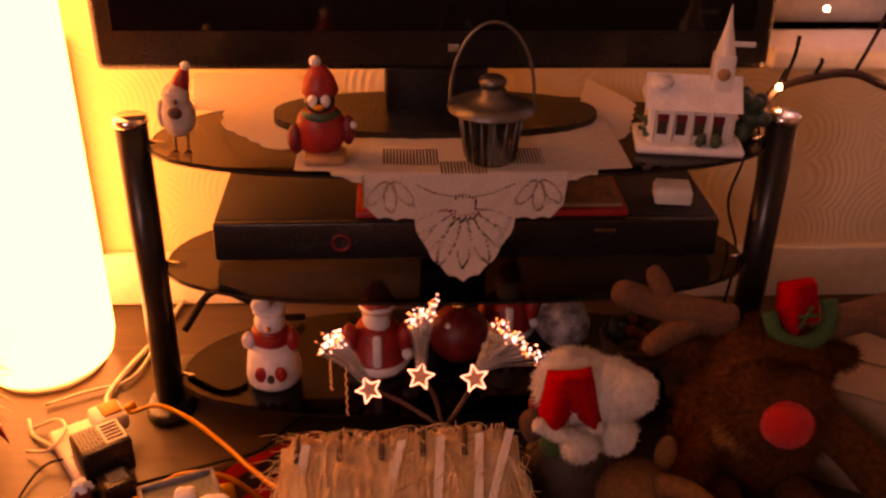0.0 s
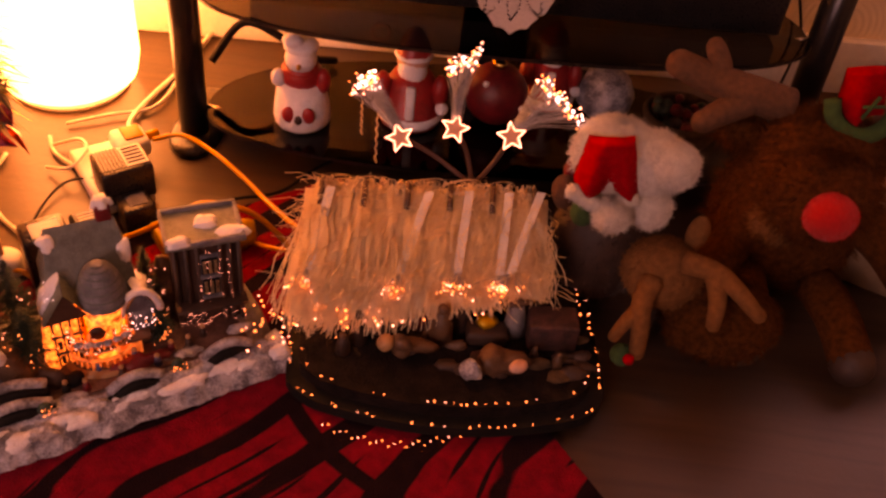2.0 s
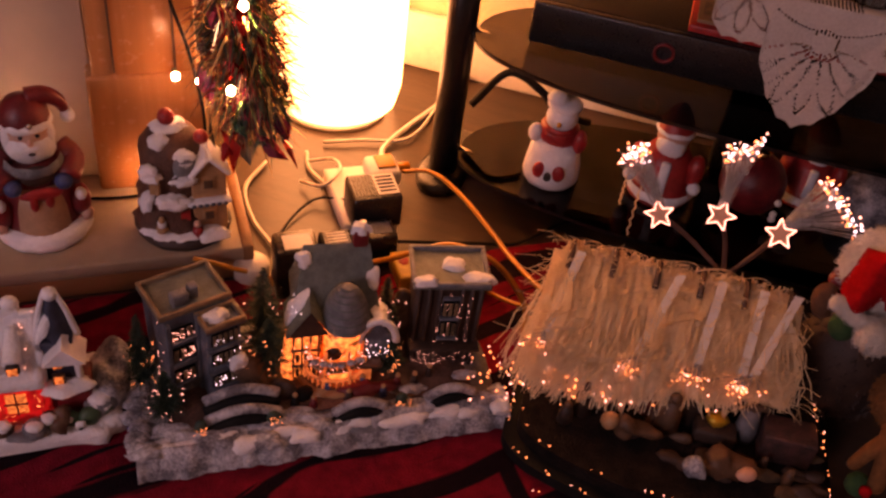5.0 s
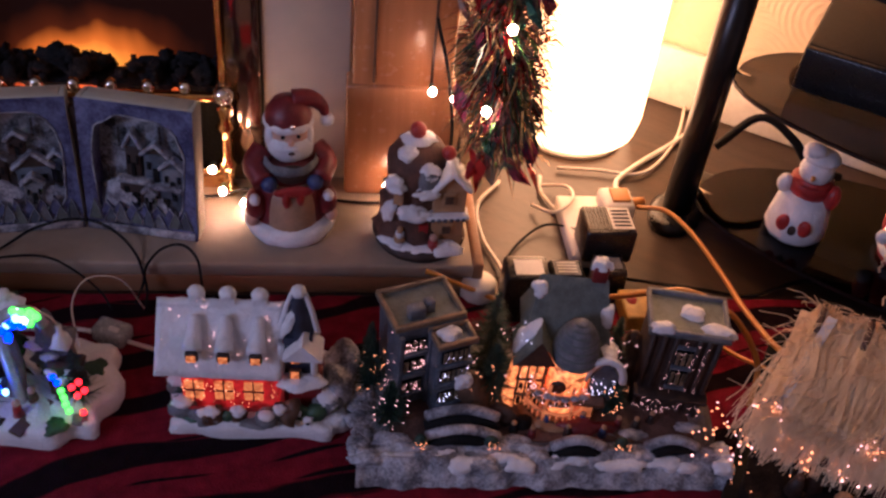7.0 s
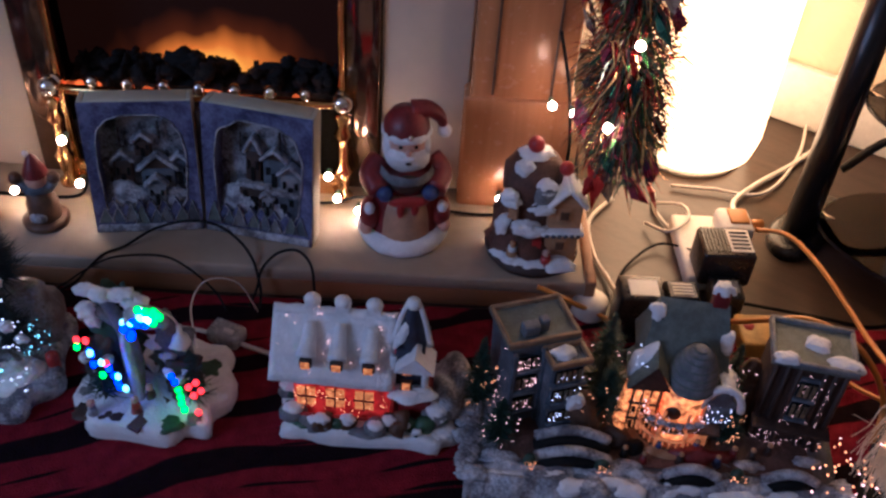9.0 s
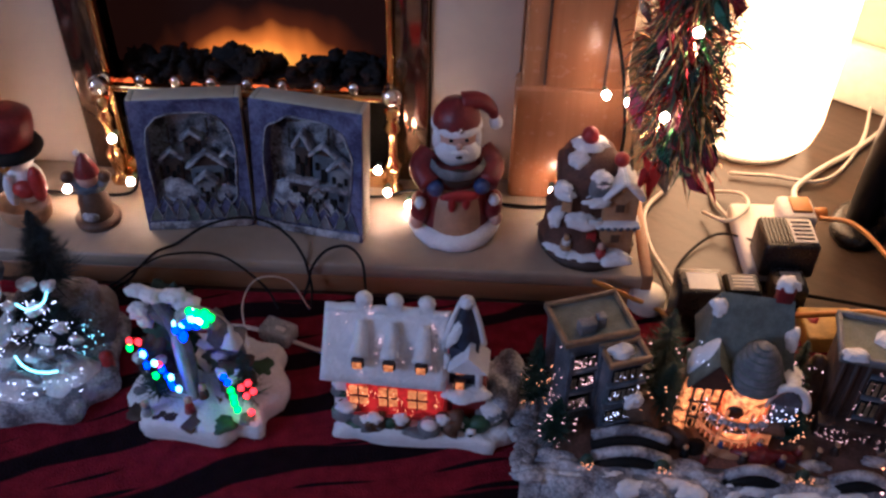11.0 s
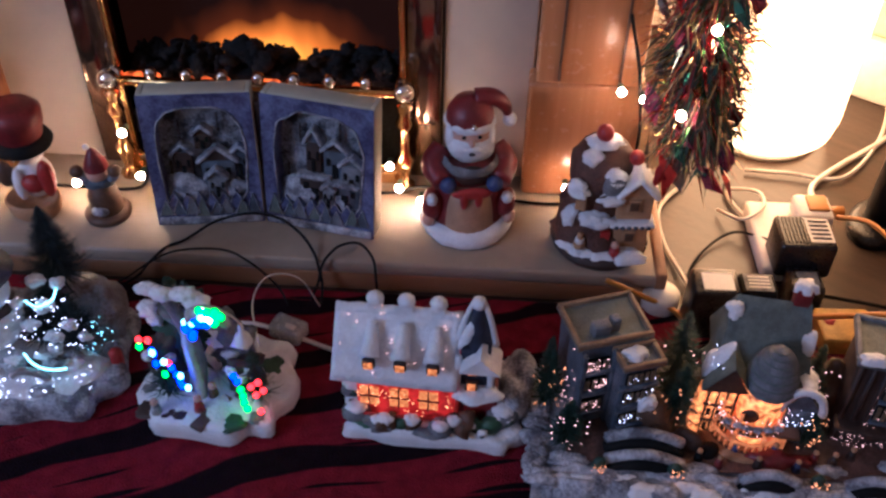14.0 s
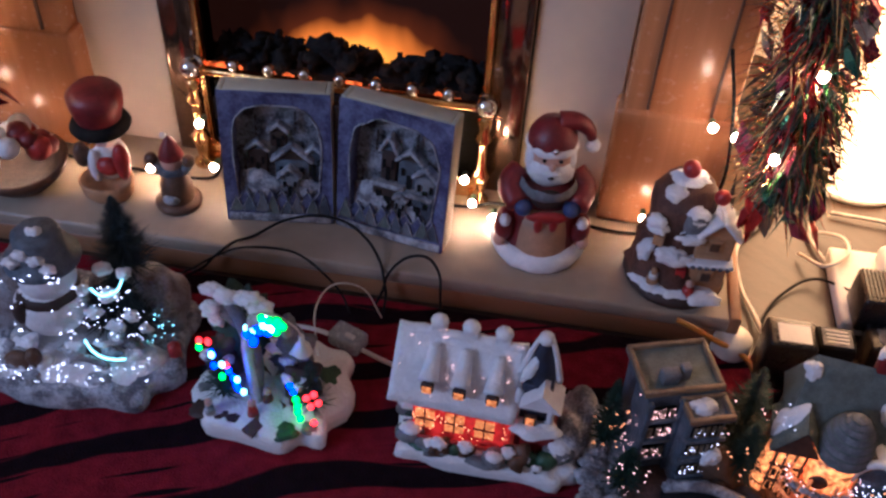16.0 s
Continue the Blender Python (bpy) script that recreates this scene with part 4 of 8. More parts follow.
def basket():
    t = thing("wicker_basket", ST @ pose(0.265, 0.0, SZ), "round brown wicker basket with berries", "basket")
    part("bowl", Shape().lathe([(0, 0.002), (0.035, 0.002), (0.050, 0.03), (0.053, 0.055), (0.048, 0.055), (0.044, 0.03), (0.03, 0.008), (0, 0.008)], WICKER, seg=28), t)
    part("rim", Shape().lathe([(0.046, 0.052), (0.054, 0.050), (0.056, 0.056), (0.050, 0.062), (0.046, 0.052)], WICKER, seg=28), t)
    for k in range(26):
        a, q = rnd.uniform(0, 6.28), 0.04 * rnd.random() ** 0.5
        b = Shape().ball((q * math.cos(a), q * math.sin(a), 0.048 + rnd.uniform(0, 0.014)), rnd.uniform(0.006, 0.010), rnd.choice((DKRED, FIR, DKBROWN, DKRED)), 8, 0.2)
        part("berry", b, t)


basket()


def dots(n, where, r, material, seed=1):
    """Small fibre-optic light points; where(random) gives each one's place."""
    g, s = random.Random(seed), Shape()
    for k in range(n):
        p = where(g)
        q = r * g.uniform(0.5, 1.15)
        s.add([(p[0] + q, p[1], p[2]), (p[0] - q, p[1], p[2]), (p[0], p[1] + q, p[2]), (p[0], p[1] - q, p[2]), (p[0], p[1], p[2] + q), (p[0], p[1], p[2] - q)],
              [(0, 2, 4), (2, 1, 4), (1, 3, 4), (3, 0, 4), (2, 0, 5), (1, 2, 5), (3, 1, 5), (0, 3, 5)], material)
    return s


def stuff(name, shape, parent, label=""):
    return tagged(part(name, shape, parent, label), kind="stuff")


def snow_base(w, d, h, material, seed, scallop=0.006, n=44, square=0.45):
    """A rounded plinth with an uneven edge, its near left corner at the origin."""
    s = Shape()
    prof = ((1.0, 0.0), (1.02, h * 0.35), (1.0, h * 0.8), (0.95, h), (0.5, h * 1.08), (0.0, h * 1.1))
    vs, fs = [], []
    for i in range(n):
        a = 2 * math.pi * i / n
        ca, sa = math.cos(a), math.sin(a)
        x, y = math.copysign(abs(ca) ** square, ca) * w / 2, math.copysign(abs(sa) ** square, sa) * d / 2
        q = 1 + scallop / (w / 2) * (0.6 * math.sin(a * 9 + seed) + 1.2 * noise.noise((ca * 2.2, sa * 2.2, seed)))
        for k, (f, z) in enumerate(prof):
            e = 1 + (0.03 * noise.noise((ca * 5, sa * 5, k + seed)) if 0 < k < 5 else 0)
            vs.append((w / 2 + x * f * q * e, d / 2 + y * f * q * e, z * (1 + 0.3 * noise.noise((ca * 4, sa * 4, k + seed)) * (k > 0))))
    m = len(prof)
    for i in range(n):
        j = (i + 1) % n
        fs += [(i * m + k, j * m + k, j * m + k + 1, i * m + k + 1) for k in range(m - 1)]
    return s.add(vs, fs, material, None, True)


def bottle_tree(c, h, r, material, n=420, seed=3, shape=None):
    """A small brush fir: a wire stem and many needles that shorten towards the top."""
    g, s = random.Random(seed), shape or Shape()
    s.tube([c, (c[0], c[1], c[2] + h)], 0.0015, DKBROWN, 6)
    for k in range(n):
        u = g.random() ** 0.8
        a, q = g.uniform(0, 6.283), r * (1 - u) * g.uniform(0.6, 1.1) + 0.003
        z = c[2] + 0.08 * h + u * h * 0.95
        p, e = Vector((c[0], c[1], z)), Vector((c[0] + q * math.cos(a), c[1] + q * math.sin(a), z + q * g.uniform(-0.1, 0.5)))
        t = Vector((-math.sin(a), math.cos(a), g.uniform(-1, 1))) * 0.0008
        s.add([p - t, p + t, e], [(0, 1, 2)], material)
    return s


# ---------------- things on the hearth ----------------
HT = 0.0502


NIGHT = mat("snowy_night_scene", (0.38, 0.39, 0.43), 0.6, scale=52, bump=0.6, col2=(0.025, 0.027, 0.035))


def book():
    t = thing("book_ornament", HE, "open blue book ornament with snowy village scenes, propped on the hearth", "ornament")
    for (x0, y0), (x1, y1), mirror in (((-0.600, 0.048), (-0.474, 0.066), 1), ((-0.470, 0.066), (-0.337, 0.041), -1)):
        w = math.hypot(x1 - x0, y1 - y0)
        m = Matrix.Translation((x0, y0, HT)) @ Matrix.Rotation(math.atan2(y1 - y0, x1 - x0), 4, "Z") @ Matrix.Rotation(radians(-7), 4, "X")
        h, d = 0.174, 0.030
        pg = thing_part("page_block", t, m)
        e = Shape().box((w / 2, d - 0.002, h / 2), (w, 0.004, h), PAGE, bevel=0.001)
        for x in (0.003, w - 0.003):
            e.box((x, d / 2, h / 2), (0.006, d - 0.005, h), PAGE, bevel=0.001)
        e.box((w / 2, d / 2, h - 0.003), (w - 0.013, d - 0.005, 0.006), PAGE, bevel=0.001).box((w / 2, d / 2, 0.003), (w - 0.013, d - 0.005, 0.006), PAGE, bevel=0.001)
        part("page_edges", e, pg, "cream page edges")
        # mottled blue face with a ragged arched opening, and a deep niche behind it
        n, f = 40, Shape()
        g = random.Random(5 + mirror)
        inner = []
        for i in range(n + 1):
            a = math.pi * i / n
            q = 1 + 0.05 * noise.noise((math.cos(a) * 3, math.sin(a) * 3, mirror * 4.0))
            inner.append((w / 2 + w * 0.40 * q * math.copysign(abs(math.cos(a)) ** 0.6, math.cos(a)), h * 0.50 + h * 0.40 * q * math.sin(a) ** 0.6))
        for i in range(14):
            x = w * (0.10 + 0.80 * (i + 0.5) / 14)
            inner.append((x, h * (0.17 + (0.075 if i % 2 else 0.0) + g.uniform(-0.012, 0.018))))
        outer = []
        for x, z in inner:
            dx, dz = x - w / 2, z - h / 2
            k = min(w / 2 / abs(dx) if abs(dx) > 1e-6 else 9, h / 2 / abs(dz) if abs(dz) > 1e-6 else 9)
            outer.append((w / 2 + dx * k, h / 2 + dz * k))
        N = len(inner)
        fs = [(i, (i + 1) % N, N + (i + 1) % N, N + i) for i in range(N)]
        f.add([(x, -0.002, z) for x, z in outer] + [(x, -0.0005, z) for x, z in inner], [tuple(reversed(q)) for q in fs], BOOKBLUE)
        f.add([(x, -0.0005, z) for x, z in inner] + [(x, 0.022, z) for x, z in inner], [tuple(reversed(q)) for q in fs], BOOKBLUE)
        for cx, cz in ((0, 0), (w, 0), (0, h), (w, h)):
            a = [i for i in range(N) if abs(outer[i][0] - cx) < w * 0.5 and abs(outer[i][1] - cz) < h * 0.5]
            f.add([(cx, -0.002, cz)] + [(outer[i][0], -0.002, outer[i][1]) for i in a], [(0, i + 1, i) for i in range(1, len(a))], BOOKBLUE)
        f.box((w / 2, 0.0235, h / 2), (w - 0.013, 0.003, h - 0.013), NIGHT)
        part("blue_face", f, pg, "mottled blue face with a ragged arched opening")
        part("red_binding", Shape().box((w / 2, d / 2, -0.0001), (w, d, 0.003), DKRED), pg, "dark red cover edge")
        part("frost_rim", Shape().tube([(x, -0.0015, z) for x, z in inner] + [(inner[0][0], -0.0015, inner[0][1])], 0.0011, SNOWDIM, 5), pg, "pale frosted rim")
        part("snowy_ground", Shape().ball((w * 0.32, 0.014, h * 0.24), (w * 0.24, 0.010, h * 0.13), SNOWDIM, 16, 0.4, 60).ball((w * 0.70, 0.013, h * 0.22), (w * 0.24, 0.010, h * 0.10), SNOWDIM, 16, 0.4, 60), pg)
        plan = ((0.30, 0.52, 0.20, 0.22, 0.018, 0), (0.62, 0.46, 0.36, 0.20, 0.014, 0), (0.60, 0.36, 0.20, 0.16, 0.006, 0), (0.50, 0.66, 0.18, 0.12, 0.020, 0), (0.82, 0.50, 0.18, 0.18, 0.019, 0)) if mirror == 1 else (
            (0.42, 0.64, 0.16, 0.26, 0.018, 1), (0.62, 0.60, 0.24, 0.22, 0.017, 0), (0.78, 0.52, 0.22, 0.20, 0.012, 0), (0.44, 0.40, 0.32, 0.20, 0.012, 2), (0.72, 0.38, 0.30, 0.18, 0.010, 2), (0.58, 0.34, 0.12, 0.16, 0.006, 0))
        for k, (cx, cz, bw, bh, y, kind) in enumerate(plan):
            x, z, hw, hh = cx * w, cz * h, bw * w / 2, bh * h
            b = Shape().box((x, y, z - hh / 2), (2 * hw * 0.86, 0.010, hh), (DKBROWN, BLUEGREY, STONE)[k % 3], bevel=0.001)
            if kind == 2:
                b.box((x, y - 0.003, z), (2 * hw, 0.014, 0.006), SNOWDIM, bevel=0.002)
            else:
                rise = hw * (1.8 if kind else 0.85)
                for sg in (-1, 1):
                    a = math.atan2(rise, hw)
                    b.box((x + sg * hw / 2, y - 0.002, z + rise / 2), (math.hypot(rise, hw) + 0.004, 0.014, 0.005), SNOWDIM, Matrix.Translation((x + sg * hw / 2, y - 0.002, z + rise / 2)) @ Matrix.Rotation(sg * a, 4, "Y") @ Matrix.Translation((-(x + sg * hw / 2), 0.002 - y, -(z + rise / 2))), bevel=0.002)
                b.add([(x - hw * 0.86, y - 0.004, z), (x + hw * 0.86, y - 0.004, z), (x, y - 0.004, z + rise * 0.86)], [(0, 1, 2)], (BLUEGREY, DKBROWN)[k % 2])
            hs = part("house", b, pg)
            part("door", Shape().box((x, y - 0.0055, z - hh * 0.72), (hw * 0.40, 0.003, hh * 0.5), MATBLACK), hs)
            for sg in (-0.5, 0.5):
                part("window", Shape().box((x + sg * hw, y - 0.0055, z - hh * 0.38), (hw * 0.26, 0.003, hh * 0.24), MATBLACK), hs)
        for k in range(4):
            part("snow_fir", bottle_tree((w * (0.18, 0.30, 0.66, 0.90)[k], 0.016, h * (0.30, 0.62, 0.66, 0.30)[k]), 0.026, 0.008, STONE, 90, k + 60), pg, "frosted fir")
        for k in range(8):
            x, z = w * (0.10 + 0.115 * k) + g.uniform(-0.003, 0.003), h * (0.06 + 0.03 * g.random())
            hh = g.uniform(0.018, 0.030)
            part("painted_fir", Shape().add([(x - 0.009, -0.003, z), (x + 0.009, -0.003, z), (x, -0.003, z + hh), (x, 0.002, z)], [(0, 1, 2), (1, 3, 2), (3, 0, 2), (0, 3, 1)], (SLATE, BLUEGREY, STONE)[k % 3]).tube([(x - 0.009, -0.0035, z), (x, -0.0035, z + hh + 0.001), (x + 0.009, -0.0035, z)], 0.0008, SNOWDIM, 5), pg)
        part("snow_ledge", Shape().box((w / 2, -0.003, h * 0.035), (w * 0.96, 0.004, h * 0.06), SNOWDIM, bevel=0.002), pg)
    part("spine", Shape().box((-0.472, 0.092, HT + 0.080), (0.008, 0.010, 0.155), DKBROWN, bevel=0.002), t, "dark spine")


def santa():
    s = Shape()
    s.lathe([(0, 0), (0.052, 0), (0.056, 0.006), (0.054, 0.018), (0.046, 0.023), (0, 0.024)], SNOW, seg=28, wob=0.05)
    s.lathe([(0.047, 0.020), (0.044, 0.05), (0.036, 0.085), (0.028, 0.105), (0, 0.11)], DKRED, seg=26, sy=0.9)
    s.lathe([(0.044, 0.022), (0.041, 0.05), (0.033, 0.080), (0, 0.082)], APRON, (0, -0.006, 0), 26, sy=0.95, sx=0.86)
    for x in (-1, 1):
        s.tube(spline([(x * 0.030, 0.002, 0.112), (x * 0.042, -0.012, 0.100), (x * 0.032, -0.034, 0.090)], 5), 0.014, DKRED, 12)
        s.ball((x * 0.027, -0.038, 0.089), 0.010, BLUE, 12).ball((x * 0.043, -0.018, 0.046), (0.013, 0.016, 0.022), DKRED, 12, 0.1)
        s.ball((x * 0.048, -0.026, 0.030), (0.008, 0.008, 0.010), SKIN, 10).ball((x * 0.044, -0.028, 0.060), (0.007, 0.008, 0.008), SNOW, 8)
        s.ball((x * 0.009, -0.026, 0.146), (0.0025, 0.002, 0.0025), MATBLACK, 6)
    s.lathe([(0.030, 0), (0.034, 0.006), (0.030, 0.014)], STONE, (0, -0.012, 0.100), 22, wob=0.1)
    s.ball((0, -0.034, 0.098), (0.019, 0.008, 0.013), DKBROWN, 12)
    s.ball((0, -0.041, 0.078), (0.022, 0.004, 0.008), RED, 10, 0.3).ball((-0.008, -0.043, 0.067), (0.005, 0.003, 0.012), RED, 8).ball((0.009, -0.042, 0.068), (0.005, 0.003, 0.011), RED, 8)
    s.ball((0, -0.003, 0.140), (0.026, 0.025, 0.027), SKIN, 18).ball((0, -0.013, 0.126), (0.027, 0.019, 0.022), SNOW, 16, 0.12)
    s.ball((-0.022, -0.006, 0.136), (0.007, 0.014, 0.018), SNOW, 10).ball((0.022, -0.006, 0.136), (0.007, 0.014, 0.018), SNOW, 10)
    s.ball((0, -0.030, 0.140), 0.004, SKIN, 8).ball((0, -0.032, 0.1335), (0.011, 0.004, 0.003), SNOW, 8).ball((0, -0.0325, 0.127), (0.004, 0.002, 0.002), DKBROWN, 8)
    s.lathe([(0.026, -0.005), (0.030, 0), (0.027, 0.006), (0.025, 0.007)], SNOW, (0, 0, 0.153), 20, wob=0.08)
    s.lathe([(0.028, 0), (0.026, 0.012), (0.018, 0.024), (0, 0.031)], DKRED, (0, 0, 0.155), 20)
    s.tube(spline([(0.006, 0.002, 0.178), (0.024, 0.002, 0.180), (0.038, 0.002, 0.170), (0.043, 0.002, 0.158)], 5), 0.013, DKRED, 12, taper=0.4).ball((0.045, 0.001, 0.150), 0.0085, SNOW, 12, 0.12)
    s.ball((0.002, -0.027, 0.160), 0.004, CHROME, 8)
    return solid("santa_figurine", s, HE @ pose(-0.228, 0.082, HT, 0, 0, 8), "red-capped father-christmas figurine with apron and white base", "figurine")


def gingerbread_house():
    t = thing("gingerbread_house", HE @ pose(-0.066, 0.062, HT, 0, 0, 4), "small brown gingerbread house ornament with snowy roofs", "ornament")
    part("base", Shape().lathe([(0, 0), (0.056, 0), (0.058, 0.006), (0.052, 0.012), (0, 0.014)], DKBROWN, seg=26, wob=0.05), t, "round dark brown base")
    for k in range(5):
        a = -2.6 + k * 0.5
        part("snow", Shape().patch((0.040 * math.cos(a), 0.040 * math.sin(a), 0.0125), 0.019, 0.012, 0.006, SNOW, k), t, "patch of snow")
    GINGER = mat("ginger_brown", (0.13, 0.055, 0.035), 0.6, vary=0.5, scale=60, bump=0.6)
    part("main_house", Shape().lathe([(0.050, 0.012), (0.046, 0.022), (0.040, 0.045), (0.043, 0.056), (0.036, 0.066), (0.034, 0.090), (0.038, 0.100), (0.036, 0.118), (0.026, 0.136), (0, 0.142)], GINGER, (-0.008, 0.006, 0), 26, wob=0.16), t, "gingerbread brown rounded house")
    for k, (p, rx, ry, rot) in enumerate((((-0.024, -0.014, 0.134), 0.012, 0.010, (40, 0, 0)), ((-0.010, 0.000, 0.145), 0.024, 0.012, (8, 0, 0)), ((-0.040, -0.026, 0.104), 0.012, 0.008, (50, 0, -40)), ((-0.044, -0.022, 0.058), 0.010, 0.014, (55, 0, -50)), ((-0.012, -0.038, 0.060), 0.020, 0.008, (50, 0, 0)))):
        part("roof_snow", Shape().patch(p, rx, ry, 0.006, SNOW, k + 3, rot), t, "patch of snow")
    g = part("gable_wing", Shape().box((0.028, -0.016, 0.052), (0.040, 0.036, 0.085), BEIGE, bevel=0.002).gable((0, 0, 0), (0.036, 0.038), 0.022, BEIGE, pose(0.028, -0.0165, 0.094, 0, 0, 90)), t, "pale ginger gable")
    for sgn in (-1, 1):
        part("gable_roof", Shape().box((0, 0, 0), (0.036, 0.048, 0.007), SNOW, pose(0.028 + sgn * 0.012, -0.018, 0.1075, 0, sgn * 48, 0), bevel=0.003), g, "snowy roof slope")
    part("snow_band", Shape().box((0.026, -0.032, 0.058), (0.052, 0.026, 0.006), SNOW, bevel=0.003), g)
    for k in range(6):
        part("candy", Shape().box((0.007 + 0.0075 * k, -0.0455, 0.0575), (0.005, 0.003, 0.004), BLUEGREY, bevel=0.001), g)
    for x, z in ((0.026, 0.082), (0.026, 0.036)):
        w = part("window", Shape().box((x, -0.0355, z), (0.016, 0.003, 0.018), BEIGE, bevel=0.001).box((x, -0.0372, z), (0.010, 0.002, 0.011), BROWN), g)
    d = part("dormer", Shape().ball((0.000, -0.024, 0.106), (0.016, 0.016, 0.020), STONE, 16, 0.05), t, "grey domed dormer")
    for k in range(5):
        part("lattice", Shape().tube([(-0.014 + 0.007 * k, -0.0375 + 0.002 * abs(k - 2), 0.094), (0.002 - 0.0035 * k + 0.007, -0.0385, 0.116)], 0.0009, SNOW, 5), d)
    part("dormer_snow", Shape().patch((0.000, -0.028, 0.120), 0.013, 0.010, 0.006, SNOW, 9, (25, 0, 0)).patch((0.000, -0.040, 0.092), 0.017, 0.006, 0.005, SNOW, 10, (50, 0, 0)), d)
    for k, (x, z) in enumerate(((-0.034, 0.080), (-0.002, 0.036))):
        part("side_window", Shape().box((x, -0.036 + 0.25 * abs(x + 0.010), z), (0.011, 0.006, 0.014), RED if k else BEIGE, rz=-25 if x < -0.02 else 0), t)
    for k, (x, y, z, rx) in enumerate(((-0.020, -0.034, 0.064, 0.020), (-0.036, -0.026, 0.094, 0.012), (0.026, -0.046, 0.014, 0.026))):
        part("ledge_snow", Shape().patch((x, y, z), rx, 0.010, 0.006, SNOW, 20 + k, (15, 0, 0)), t)
    for c, r in (((-0.012, 0.0, 0.158), 0.010), ((0.024, -0.018, 0.137), 0.009)):
        part("berry", Shape().ball(c, r, RED, 12, 0.1), t, "red berry")
    st = Shape()
    for k in range(4):
        st.lathe([(0, 0), (0.009 - 0.0018 * k, 0), (0.009 - 0.0018 * k, 0.006), (0, 0.007)], BEIGE if k % 2 else SNOW, (-0.030, -0.034, 0.013 + 0.0065 * k), 12)
    part("biscuit_tree", st, t)
    part("figure", Shape().lathe([(0, 0), (0.007, 0), (0.006, 0.012), (0, 0.013)], RED, (0.010, -0.044, 0.013), 10).ball((0.010, -0.044, 0.030), 0.005, SKIN, 8), t)
    return t


def elf():
    s = Shape()
    s.lathe([(0, 0), (0.027, 0), (0.028, 0.006), (0.024, 0.010), (0, 0.011)], BROWN, seg=22)
    s.lathe([(0.020, 0.008), (0.019, 0.03), (0.013, 0.055), (0, 0.058)], BROWN, seg=18, wob=0.1).ball((0, -0.002, 0.066), (0.013, 0.013, 0.013), SKIN, 14)
    s.lathe([(0.015, 0), (0.013, 0.008), (0.006, 0.024), (0, 0.03)], DKRED, (0, 0, 0.072), 14).ball((-0.006, 0, 0.101), 0.004, SNOW, 8)
    s.lathe([(0.012, 0.05), (0.020, 0.054), (0.013, 0.060)], BLUEGREY, seg=16, wob=0.2)
    for x, z in ((-0.022, 0.062), (0.022, 0.066)):
        s.tube([(x * 0.5, 0, 0.050), (x, -0.004, z)], 0.006, STONE, 8).ball((x * 1.05, -0.005, z + 0.006), 0.008, BROWN, 10)
    s.ball((0, -0.018, 0.018), (0.012, 0.008, 0.008), SNOWDIM, 10, 0.3)
    return solid("elf_figurine", s, HE @ pose(-0.667, 0.063, HT), "small grey stone elf figurine in a red hat", "figurine")


def tophat_snowman():
    s = Shape()
    s.lathe([(0, 0), (0.026, 0), (0.031, 0.006), (0.034, 0.024), (0.031, 0.026), (0.028, 0.012), (0, 0.010)], BEIGE, (0.002, -0.012, 0), 22, sy=0.8)
    s.ball((0, 0.010, 0.040), (0.024, 0.022, 0.030), SNOW, 18).ball((0, 0.008, 0.082), (0.023, 0.022, 0.020), SNOW, 16)
    s.lathe([(0.034, 0.0), (0.036, 0.004), (0.032, 0.012), (0.026, 0.014)], MATBLACK, (0, 0.008, 0.088), 24)
    s.lathe([(0.026, 0.0), (0.031, 0.018), (0.032, 0.034), (0.024, 0.042), (0, 0.043)], DKRED, (0, 0.008, 0.101), 24)
    s.ball((0.026, -0.010, 0.052), (0.010, 0.010, 0.026), RED, 12).ball((0.010, -0.014, 0.046), (0.014, 0.010, 0.012), RED, 12, 0.1).ball((-0.026, -0.006, 0.052), (0.010, 0.010, 0.018), BROWN, 12)
    s.ball((-0.008, -0.012, 0.042), (0.008, 0.008, 0.024), SNOW, 10).ball((0.0, -0.016, 0.080), (0.003, 0.010, 0.003), ORANGE, 8)
    return solid("tophat_snowman", s, HE @ pose(-0.757, 0.072, HT), "white snowman figurine in a dark red top hat", "figurine")


def planter():
    t = thing("decorated_bowl", HE @ pose(-0.868, 0.062, HT), "brown bowl filled with red and white decorations", "bowl")
    part("bowl", Shape().lathe([(0, 0), (0.035, 0), (0.055, 0.02), (0.060, 0.034), (0.056, 0.034), (0.034, 0.008), (0, 0.008)], BROWN, seg=26), t)
    g = random.Random(4)
    for k in range(16):
        a, q = g.uniform(0, 6.28), 0.042 * g.random() ** 0.5
        part("bauble", Shape().ball((q * math.cos(a), q * math.sin(a), 0.040 + 0.035 * (1 - q / 0.042) + g.uniform(0, 0.012)), g.uniform(0.010, 0.016), g.choice((RED, DKRED, SNOW, BEIGE)), 10, 0.1), t)


book(), santa(), gingerbread_house(), elf(), tophat_snowman(), planter()


